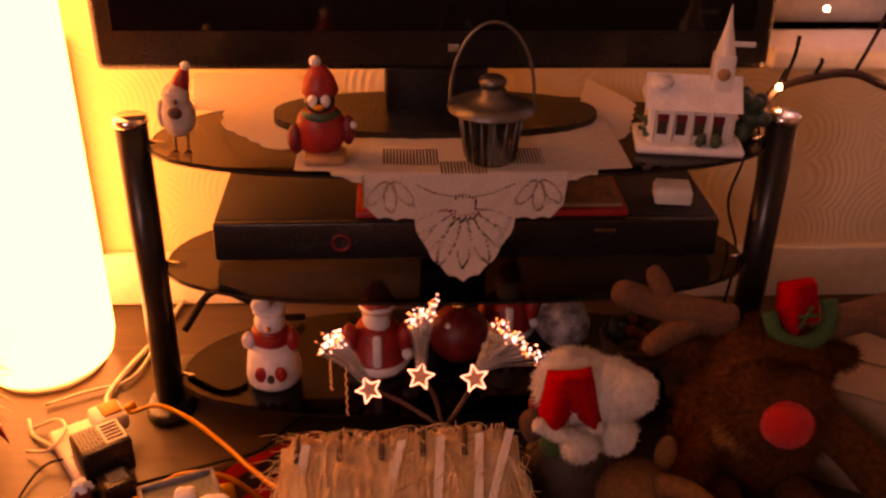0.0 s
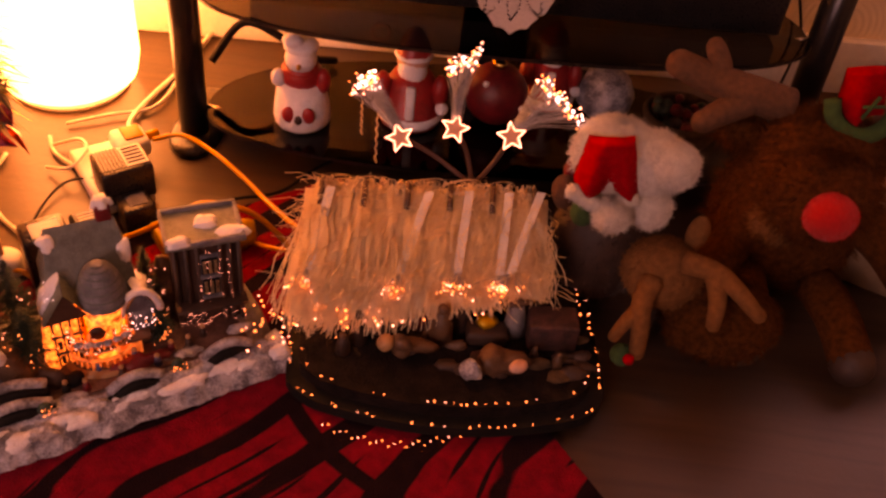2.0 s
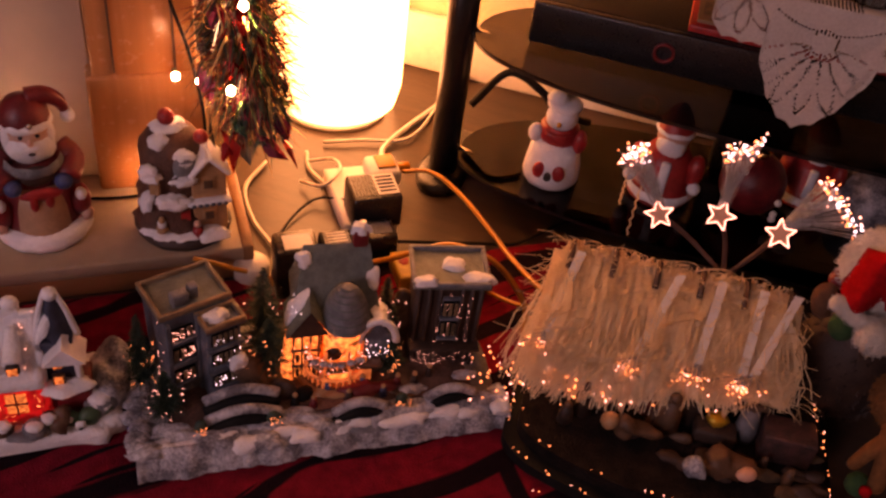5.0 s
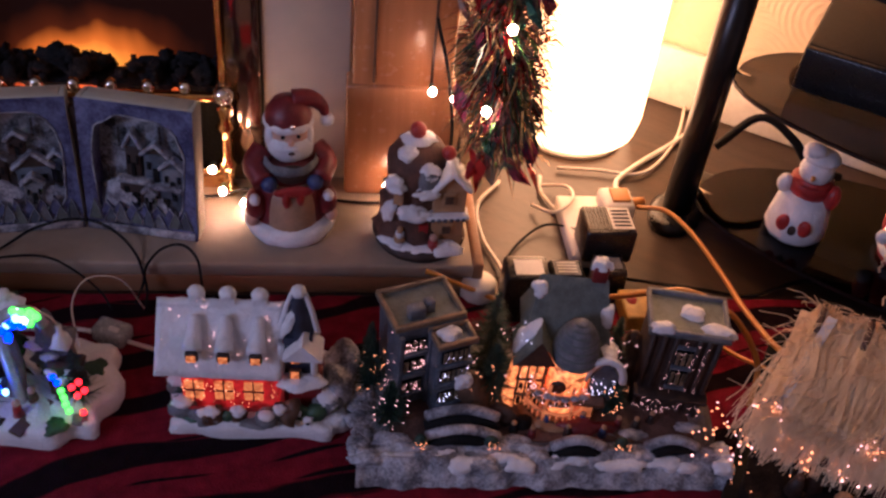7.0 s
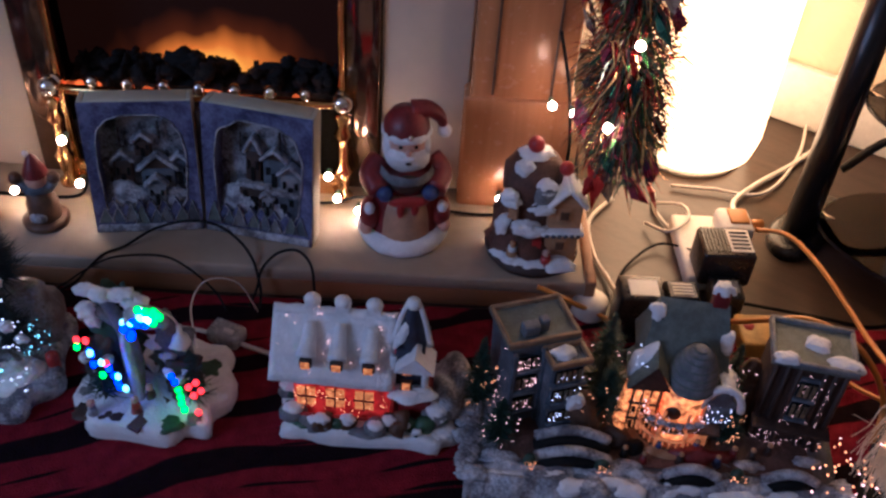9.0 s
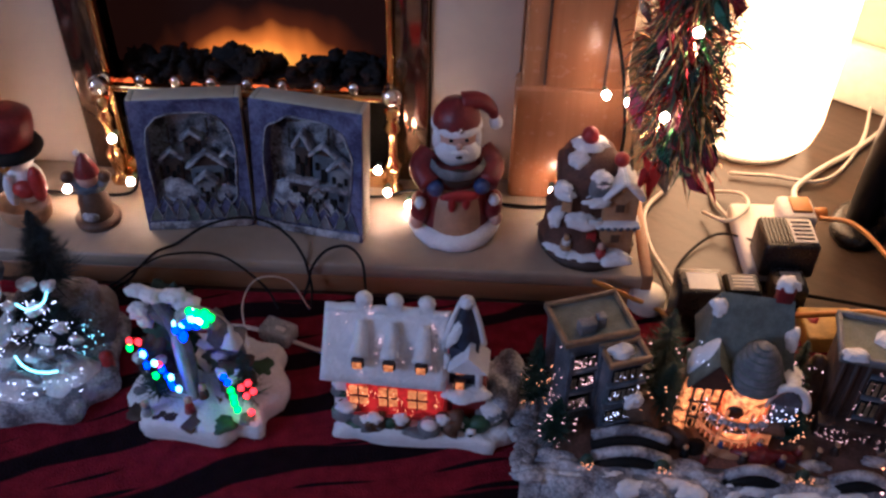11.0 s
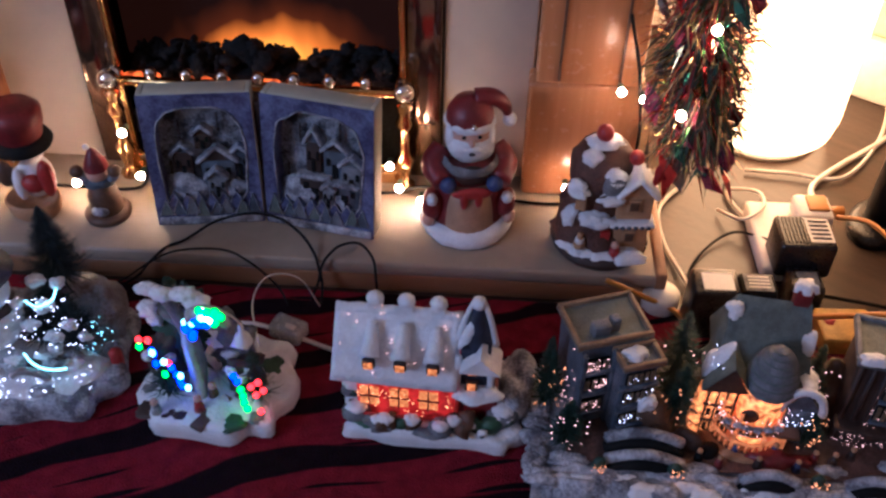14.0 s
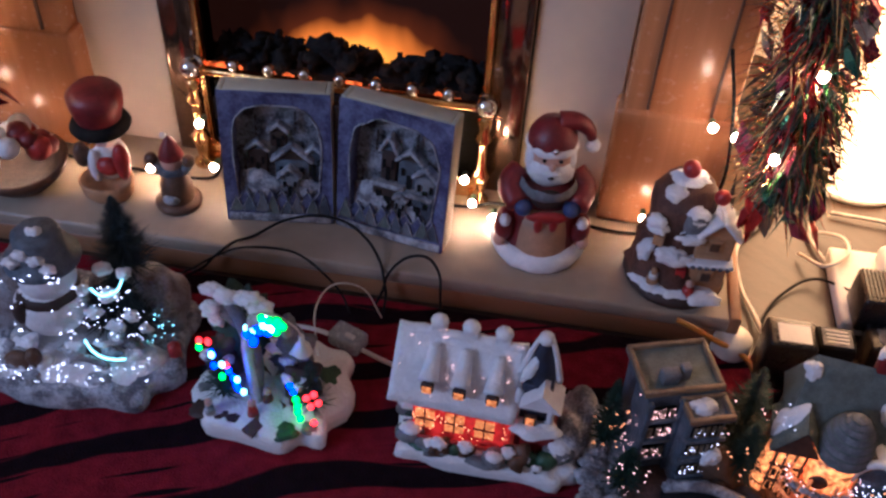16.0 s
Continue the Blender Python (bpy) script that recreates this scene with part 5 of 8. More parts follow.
# ---------------- village scene ----------------
def village():
    t = thing("village_scene", VI @ pose(0, 0, 0.009), "grey fibre-optic village ornament with a glowing house on a snowy base", "village")
    part("base", snow_base(0.385, 0.175, 0.022, STONE, 2.0), t, "dark grey base")
    e, nx, ny = Shape(), 150, 14
    vs = []
    for i in range(nx + 1):
        x = -0.004 + 0.393 * i / nx
        for j in range(ny + 1):
            v = j / ny
            lump = 0.5 + 0.6 * noise.noise((x * 34, 0, 4)) + 0.35 * noise.noise((x * 90, v * 4, 7))
            y = 0.040 * (v - 0.12) - 0.008 * lump * (1 - v) - 0.004 * (v < 0.15)
            z = (0.002 if j == 0 else 0.027 * math.sin(min(1, v * 2.2) * 1.57) + 0.009 * noise.noise((x * 40, v * 5, 1)) + 0.003 * lump * (1 - v)) - 0.010 * max(0, v - 0.7) / 0.3
            vs.append((x, y, z))
    n = ny + 1
    e.add(vs, [(i * n + j, (i + 1) * n + j, (i + 1) * n + j + 1, i * n + j + 1) for i in range(nx) for j in range(ny)], SNOWDIM, None, True)
    part("stone_edge", e, t, "worn snowy stone edge")
    g = random.Random(17)
    for k in range(20):
        x = 0.008 + 0.0195 * k
        part("edge_snow", Shape().patch((x, 0.003 + g.uniform(-0.004, 0.010), 0.0235 + g.uniform(-0.003, 0.001)), g.uniform(0.012, 0.020), g.uniform(0.006, 0.010), g.uniform(0.004, 0.007), SNOW if k % 3 else SNOWDIM, k, (32, 0, 0)), t, "patch of snow")
    for k in range(9):
        part("side_snow", Shape().patch((-0.001 + g.uniform(-0.002, 0.006), 0.012 + 0.0155 * k, 0.0225), g.uniform(0.010, 0.016), 0.012, g.uniform(0.003, 0.006), SNOWDIM, k + 80), t)
    yard = Shape().slab([(0.03, 0.03), (0.355, 0.03), (0.355, 0.15), (0.03, 0.15)], 0.0235, 0.026, mat("brown_yard", (0.16, 0.085, 0.065), 0.6, vary=0.6, scale=50))
    part("yard", yard, t, "brown courtyard")
    for x, y, w in ((0.105, 0.030, 0.075), (0.225, 0.018, 0.055), (0.325, 0.020, 0.055)):
        for j in range(2 if w > 0.07 else 1):
            n = 12
            pts = [(x - w / 2 + w * i / n, y + 0.018 * j, 0.032 + 0.010 * j + 0.012 * math.sin(math.pi * i / n)) for i in range(n + 1)]
            wl = part("low_wall", Shape().tube(pts, 0.0055, SNOWDIM, 8), t, "snow-capped arched wall")
            part("wall_face", Shape().tube([(p[0], p[1] - 0.004, p[2] - 0.011) for p in pts], 0.0065, MATBLACK, 8), wl)

    def tray(parent, name, x0, x1, y0, y1, z, floor, rim):
        """A flat roof sunk inside a raised rim."""
        tr = part(name, Shape().box(((x0 + x1) / 2, (y0 + y1) / 2, z + 0.0015), (x1 - x0, y1 - y0, 0.003), floor), parent, "sunken flat roof")
        e = 0.0045
        for c, sz in ((((x0 + x1) / 2, y0 + e / 2, z + 0.004), (x1 - x0, e, 0.008)), (((x0 + x1) / 2, y1 - e / 2, z + 0.004), (x1 - x0, e, 0.008)),
                      ((x0 + e / 2, (y0 + y1) / 2, z + 0.004), (e, y1 - y0 - 2 * e, 0.008)), ((x1 - e / 2, (y0 + y1) / 2, z + 0.004), (e, y1 - y0 - 2 * e, 0.008))):
            part("rim", Shape().box(c, sz, rim, bevel=0.0012), tr)
        return tr

    PANE = mat("gilt_pane", (0.26, 0.20, 0.12), 0.3, 0.3, vary=0.6, scale=200)

    def window_row(parent, x, y, z, w, h, n):
        """A dark window with a row of gilt panes behind a sill."""
        wn = part("window", Shape().box((x, y, z), (w, 0.003, h), MATBLACK, bevel=0.001), parent)
        for k in range(n):
            part("pane", Shape().box((x - w / 2 + w * (k + 0.5) / n, y - 0.0018, z), (w / n * 0.62, 0.002, h * 0.8), PANE), wn)
        part("sill", Shape().box((x, y - 0.002, z - h / 2 - 0.002), (w + 0.004, 0.006, 0.003), BLUEGREY, bevel=0.001), wn)

    RIM = mat("tan_rim_paint", (0.30, 0.19, 0.105), 0.5, vary=0.4, scale=80)
    # tall town house, turned towards the square, with a projecting bay and tray roofs
    a = thing_part("house", t, pose(0.058, 0.114, 0.020, 0, 0, 20), "blue-grey town house with tan-rimmed tray roofs")
    part("wall", Shape().add([(-0.032, -0.030, 0), (0.034, -0.030, 0), (0.034, 0.026, 0), (-0.032, 0.026, 0), (-0.034, -0.026, 0.112), (0.036, -0.026, 0.112), (0.036, 0.030, 0.112), (-0.034, 0.030, 0.112)],
                             [(3, 2, 1, 0), (4, 5, 6, 7), (0, 1, 5, 4), (1, 2, 6, 5), (2, 3, 7, 6), (3, 0, 4, 7)], BLUEGREY), a)
    bay = part("bay", Shape().box((0.018, -0.036, 0.052), (0.037, 0.030, 0.104), BLUEGREY, bevel=0.003), a, "blue-grey front bay")
    tray(a, "roof", -0.038, 0.040, -0.026, 0.034, 0.112, SLATE, RIM)
    tray(bay, "bay_roof", -0.003, 0.041, -0.056, -0.026, 0.104, BLUEGREY, RIM)
    part("bay_roof_snow", Shape().patch((0.016, -0.038, 0.108), 0.015, 0.009, 0.006, SNOW, 12), bay)
    part("roof_block", Shape().box((-0.010, -0.010, 0.122), (0.018, 0.012, 0.014), STONE, bevel=0.002), a)
    part("roof_block", Shape().box((0.006, -0.006, 0.122), (0.010, 0.010, 0.016), STONE, bevel=0.002), a)
    for z in (0.030, 0.062, 0.090):
        window_row(bay, 0.018, -0.0518, z, 0.029, 0.018, 5)
        window_row(a, -0.018, -0.0298, z + 0.004, 0.024, 0.017, 3)
    for z in (0.046, 0.078):
        part("ledge", Shape().box((0.018, -0.053, z), (0.040, 0.008, 0.004), BLUEGREY, bevel=0.001), bay)
        part("cornice", Shape().box((-0.018, -0.0315, z + 0.006), (0.030, 0.006, 0.004), STONE, bevel=0.001), a)
    part("bay_snow", Shape().patch((0.030, -0.054, 0.049), 0.012, 0.008, 0.011, SNOW, 2, (20, 0, 0)), bay)
    part("step", Shape().box((0.018, -0.060, 0.006), (0.044, 0.024, 0.012), STONE, bevel=0.004), a)
    part("step_snow", Shape().patch((0.020, -0.066, 0.012), 0.024, 0.010, 0.006, SNOWDIM, 5), a)
    for x in (-0.033, -0.001):
        part("corner_pilaster", Shape().box((x, -0.032, 0.056), (0.005, 0.006, 0.112), BLUEGREY, bevel=0.001), a)
    stuff("fibre_lights", dots(46, lambda g: (g.uniform(-0.030, -0.006), -0.0335, g.choice((0.032, 0.038, 0.064, 0.070, 0.094, 0.1)) + g.uniform(-0.004, 0.004)), 0.0008, TIPPINK, 3), a)
    stuff("bay_lights", dots(34, lambda g: (0.018 + g.uniform(-0.016, 0.016), -0.0548, g.choice((0.028, 0.034, 0.060, 0.066, 0.090)) + g.uniform(-0.004, 0.004)), 0.0009, TIPWHITE, 4), a)
    stuff("side_lights", dots(24, lambda g: (-0.0360, g.uniform(-0.026, 0.0), g.uniform(0.01, 0.11)), 0.0007, TIPPINK, 9), a)

    # dark town house
    c = thing_part("house", t, pose(0.335, 0.103, 0.022, 0, 0, -10), "dark brown town house with a slate tray roof")
    part("wall", Shape().box((0, 0, 0.060), (0.074, 0.052, 0.120), DKBROWN, bevel=0.003), c)
    tray(c, "roof", -0.042, 0.042, -0.034, 0.030, 0.120, SLATE, STONE)
    for x in (-0.034, -0.022, -0.010, 0.014, 0.024, 0.034):
        part("column", Shape().tube([(x, -0.028, 0.0), (x, -0.028, 0.118)], 0.0026, DKBROWN, 8), c)
    part("shopfront", Shape().box((0.002, -0.027, 0.072), (0.022, 0.004, 0.062), BLUEGREY, bevel=0.001), c)
    for k in range(2):
        window_row(c, 0.002, -0.0292, 0.058 + 0.030 * k, 0.018, 0.022, 3)
    part("canopy", Shape().box((0.0, -0.034, 0.036), (0.078, 0.018, 0.004), DKBROWN, bevel=0.001), c)
    for k, (x, y, rx, ry) in enumerate(((0.004, 0.002, 0.013, 0.010), (0.030, -0.020, 0.015, 0.009), (-0.028, -0.030, 0.011, 0.007))):
        part("roof_snow", Shape().patch((x, y, 0.1235 if k < 2 else 0.127), rx * 1.15, ry * 1.2, 0.006, SNOW, k + 40), c, "patch of snow")
    stuff("fibre_lights", dots(110, lambda g: (g.uniform(-0.036, 0.036), -0.0325, g.uniform(0.0, 0.034)) if g.random() < 0.6 else (g.choice((-0.010, 0.000, 0.012, 0.022)) + g.uniform(-0.002, 0.002), -0.0325, g.uniform(0.03, 0.115)), 0.0006, TIPPINK, 5), c)

    def shingled(shape, p00, p10, p01, p11, rows, cols, material, g):
        """A roof slope from its eave (p00 to p10) to its ridge (p01 to p11), laid with overlapping shingles."""
        p00, p10, p01, p11 = (Vector(q) for q in (p00, p10, p01, p11))
        nn = (p10 - p00).cross(p01 - p00).normalized()
        at = lambda u, v: p00.lerp(p10, u).lerp(p01.lerp(p11, u), v)
        shape.add([p00, p10, p11, p01], [(0, 1, 2, 3)], material)
        for j in range(rows):
            v0, v1 = j / rows, min(1, (j + 1.25) / rows)
            for i in range(-1, cols):
                u0, u1 = max(0, (i + 0.5 * (j % 2)) / cols), min(1, (i + 0.94 + 0.5 * (j % 2)) / cols)
                if u1 <= u0:
                    continue
                lift = 0.0014 + g.uniform(-0.0003, 0.0004)
                a0, a1, b0, b1 = at(u0, v0) + nn * lift, at(u1, v0) + nn * lift, at(u0, v1) + nn * 0.0003, at(u1, v1) + nn * 0.0003
                shape.add([a0, a1, b1, b0, at(u0, v0), at(u1, v0)], [(0, 1, 2, 3), (4, 5, 1, 0)], material)
        return shape

    # house in the middle; its walls emit in place of a lamp inside
    g2 = random.Random(23)
    h = thing_part("glowing_house", t, pose(0.211, 0.116, 0.022, 0, 0, -6), "house with self-glowing walls and slate roofs")
    part("wall", Shape().box((0.0, 0.010, 0.040), (0.080, 0.060, 0.080), BROWN, bevel=0.002), h, "brown wall")
    rf = shingled(Shape(), (-0.044, -0.028, 0.076), (0.050, -0.028, 0.076), (-0.030, 0.022, 0.140), (0.040, 0.022, 0.140), 11, 15, SLATE, g2)
    rf.add([(-0.044, -0.028, 0.076), (-0.030, 0.022, 0.140), (-0.044, 0.050, 0.076), (0.050, -0.028, 0.076), (0.040, 0.022, 0.140), (0.050, 0.050, 0.076)], [(0, 1, 2), (3, 5, 4), (1, 4, 5, 2), (0, 2, 5, 3)], SLATE)
    part("roof", rf, h, "green-grey shingled roof")
    part("left_wing", Shape().box((-0.030, -0.024, 0.034), (0.030, 0.034, 0.068), HOUSEGLOW, bevel=0.002), h, "wing with warm glowing walls")
    wr = shingled(Shape(), (-0.050, 0.012, 0.066), (-0.050, -0.044, 0.066), (-0.026, 0.012, 0.104), (-0.026, -0.044, 0.104), 7, 9, SLATE, g2)
    shingled(wr, (-0.006, -0.044, 0.074), (-0.006, 0.012, 0.074), (-0.026, -0.044, 0.104), (-0.026, 0.012, 0.104), 6, 9, SLATE, g2)
    wr.add([(-0.050, -0.043, 0.066), (-0.006, -0.043, 0.070), (-0.026, -0.043, 0.103)], [(0, 1, 2)], DKBROWN)
    part("wing_roof", wr, h, "shingled wing roof")
    for z in (0.022, 0.046):
        part("wing_beam", Shape().box((-0.030, -0.0416, z), (0.032, 0.003, 0.003), BROWN, bevel=0.0008), h)
    for k in range(4):
        part("wing_post", Shape().box((-0.043 + 0.0088 * k, -0.0414, 0.034), (0.0022, 0.003, 0.068), BROWN), h)
    for k in range(3):
        for z in (0.012, 0.034):
            part("wing_window", Shape().box((-0.0386 + 0.0088 * k, -0.0412, z), (0.0044, 0.002, 0.011), DKBROWN), h)
    part("glow_buttress", Shape().tube(spline([(-0.050, -0.040, 0.0), (-0.049, -0.036, 0.035), (-0.046, -0.030, 0.066)], 4), 0.008, HOUSEGLOW, 10, taper=0.6), h, "side wall with a warm glow of its own")
    dome = [(0.0250 * math.cos(q), 0.052 * math.sin(q)) for q in [math.pi / 2 * i / 9 for i in range(10)]]
    part("turret_roof", Shape().lathe(dome, STONE, (0.012, -0.030, 0.076), 18), h, "domed slate turret roof")
    for k in range(7):
        q = math.pi / 2 * (k + 0.4) / 8
        part("turret_course", Shape().lathe([(0.0251 * math.cos(q), -0.0010), (0.0264 * math.cos(q), 0.0), (0.0251 * math.cos(q), 0.0014)], SLATE, (0.012, -0.030, 0.076 + 0.052 * math.sin(q)), 18), h)
    part("turret", Shape().lathe([(0.021, 0.0), (0.021, 0.076), (0, 0.077)], HOUSEGLOW, (0.010, -0.032, 0.0), 18), h, "turret with a glowing wall")
    part("porch_floor", Shape().lathe([(0, 0.0), (0.038, 0.0), (0.039, 0.004), (0.036, 0.007), (0, 0.007)], BEIGE, (0.000, -0.036, 0), 24), h)
    for z, r, gap in ((0.007, 0.033, 0.013), (0.032, 0.029, 0.012)):
        ring = lambda q, rr=r: (0.002 + rr * math.cos(q), -0.036 + rr * 0.85 * math.sin(q))
        for k in range(15):
            q = math.pi * (1.02 + 0.96 * k / 14)
            part("baluster", Shape().tube([(*ring(q), z), (*ring(q), z + gap)], 0.0012, PORCHGLOW, 5), h)
        for dz in (0.0, gap):
            part("porch_rail", Shape().tube([(*ring(math.pi * (1.0 + k / 14)), z + dz) for k in range(15)], 0.0018, PORCHGLOW if dz else BROWN, 6), h)
        for k in range(4):
            q = math.pi * (1.08 + 0.28 * k)
            part("porch_pillar", Shape().tube([(*ring(q), z), (*ring(q), z + 0.026)], 0.0020, PORCHGLOW, 6), h)
    part("balcony", Shape().lathe([(0, 0), (0.031, 0), (0.032, 0.003), (0, 0.003)], BEIGE, (0.002, -0.036, 0.029), 22, sy=0.85), h, "tan balcony floor")
    part("arched_window", Shape().lathe([(0, 0), (0.009, 0), (0.009, 0.002), (0, 0.003)], DKBROWN, m=pose(-0.002, -0.0515, 0.050, 90, 0, 0), seg=16), h)
    for k in range(5):
        q = math.pi * (1.12 + 0.19 * k)
        part("turret_window", Shape().box((0.008 + 0.0208 * math.cos(q), -0.030 + 0.0208 * math.sin(q), 0.020), (0.006, 0.003, 0.012), DKBROWN, bevel=0.001, rz=math.degrees(q) - 270), h)
    for k in range(6):
        part("balcony_snow", Shape().patch((-0.022 + 0.0095 * k, -0.058 - 0.006 * math.sin(k * 0.62), 0.045), 0.005, 0.0035, 0.003, SNOWDIM, k + 60), h)
    part("annexe", Shape().box((0.026, -0.040, 0.012), (0.030, 0.022, 0.024), PORCHGLOW, bevel=0.002).box((0.034, -0.040, 0.026), (0.036, 0.026, 0.004), BROWN, bevel=0.001), h, "annexe with faintly glowing walls")
    rg = part("side_gable", Shape().box((0.046, -0.022, 0.030), (0.030, 0.034, 0.060), BLUEGREY, bevel=0.002).gable((0, 0, 0), (0.040, 0.036), 0.026, BLUEGREY, pose(0.046, -0.022, 0.058, 0, 0, 90)), h, "blue-grey side gable")
    arch = [(0.046 + 0.020 * math.cos(q), -0.042, 0.054 + 0.032 * math.sin(q)) for q in [math.pi * (0.02 + 0.96 * i / 14) for i in range(15)]]
    part("gable_snow", Shape().tube(arch, 0.0042, SNOW, 8), rg, "snow along the gable")
    part("gable_roof_snow", Shape().patch((0.050, -0.024, 0.080), 0.010, 0.018, 0.006, SNOW, 15, (0, 30, 0)), rg)
    stuff("gable_lights", dots(26, lambda g: (0.046 + g.uniform(-0.013, 0.013), -0.0405, g.uniform(0.030, 0.072)), 0.0010, TIPWHITE, 8), rg)
    for k, (p, rx, ry, rot) in enumerate((((-0.039, -0.018, 0.087), 0.024, 0.012, (0, -58, 20)), ((-0.030, 0.012, 0.128), 0.009, 0.010, (52, 0, 0)), ((0.043, -0.002, 0.110), 0.007, 0.014, (52, 0, 0)))):
        part("roof_snow", Shape().patch(p, rx, ry, 0.005, SNOW, k + 11, rot), h, "snow on the roof")
    part("chimney", Shape().box((0.030, 0.026, 0.142), (0.016, 0.014, 0.030), DKRED, bevel=0.002), h)
    part("chimney_snow", Shape().patch((0.030, 0.026, 0.156), 0.012, 0.010, 0.008, SNOW, 31), h)
    stuff("roof_lights", dots(14, lambda g: (-0.044 + g.uniform(0, 0.012), g.uniform(-0.034, 0.0), 0.085 + g.uniform(-0.006, 0.010)), 0.0009, TIPWHITE, 16), h)
    stuff("fibre_lights", dots(60, lambda g: (lambda q, z: (0.002 + 0.034 * math.cos(q), -0.036 + 0.029 * math.sin(q), z))(math.pi * (1.02 + 0.96 * g.random()), g.choice((0.034, 0.042, 0.048, 0.056)) + g.uniform(-0.003, 0.003)), 0.0009, TIPPINK, 6), h)
    # horse and cart, and a knoll behind it
    part("horse_cart", Shape().ball((0.142, 0.058, 0.034), (0.026, 0.010, 0.013), DKBROWN, 16, 0.6, 60).ball((0.118, 0.060, 0.040), (0.009, 0.007, 0.012), DKBROWN, 12, 0.3).ball((0.170, 0.052, 0.030), (0.012, 0.010, 0.010), MATBLACK, 12, 0.5, 60), t, "dark horse and cart")
    part("knoll", Shape().ball((0.120, 0.085, 0.030), (0.030, 0.026, 0.030), BROWN, 18, 0.6, 45), t, "brown earthy knoll")
    part("bonfire", Shape().ball((0.238, 0.048, 0.026), (0.026, 0.012, 0.010), DKRED, 14, 0.9, 70), t, "reddish heap beside the square")
    for k, (x, y, r) in enumerate(((0.160, 0.030, 0.018), (0.240, 0.026, 0.014), (0.290, 0.040, 0.016), (0.030, 0.030, 0.020), (0.085, 0.060, 0.018), (0.350, 0.050, 0.016))):
        part("drift", Shape().patch((x, y, 0.0250), r, r * 0.5, 0.005, SNOWDIM, k + 90), t)
    for x, y, hh, r, sd in ((0.138, 0.122, 0.125, 0.052, 1), (0.140, 0.086, 0.090, 0.040, 2), (0.272, 0.116, 0.10, 0.030, 3), (0.008, 0.100, 0.100, 0.024, 4), (0.030, 0.052, 0.065, 0.026, 5), (0.268, 0.075, 0.06, 0.024, 6)):
        f = part("fir_tree", bottle_tree((x, y, 0.022), hh, r, FIR, 900, sd), t, "dark green brush fir")
        stuff("lights", dots(18, lambda g: (x + g.uniform(-1, 1) * r * 0.7, y - r * 0.5, 0.03 + g.uniform(0, hh * 0.8)), 0.0009, TIPPINK if sd % 2 else TIPWARM, sd), f)
    part("rock_bank", Shape().ball((0.298, 0.118, 0.045), (0.018, 0.018, 0.045), BROWN, 18, 0.8, 45).ball((0.255, 0.125, 0.035), (0.024, 0.02, 0.035), BROWN, 16, 0.8, 45), t)
    g = random.Random(9)
    for k in range(9):
        x, y = 0.16 + k * 0.019, 0.040 + g.uniform(-0.012, 0.02)
        part("villager", Shape().lathe([(0, 0), (0.005, 0), (0.003, 0.011), (0, 0.012)], g.choice((BLUE, DKRED, MATBLACK, DKBROWN)), (x, y, 0.025), 10).ball((x, y, 0.0395), 0.003, BEIGE, 8), t)
    for x in (0.135, 0.272, 0.060):
        part("shrub", Shape().ball((x, 0.022, 0.034), (0.008, 0.006, 0.010), FIR, 10, 0.4), t)
        stuff("shrub_lights", dots(10, lambda g: (x + g.uniform(-0.008, 0.008), 0.0155, 0.032 + g.uniform(-0.006, 0.010)), 0.0009, TIPWARM, int(x * 1000)), t)


village()


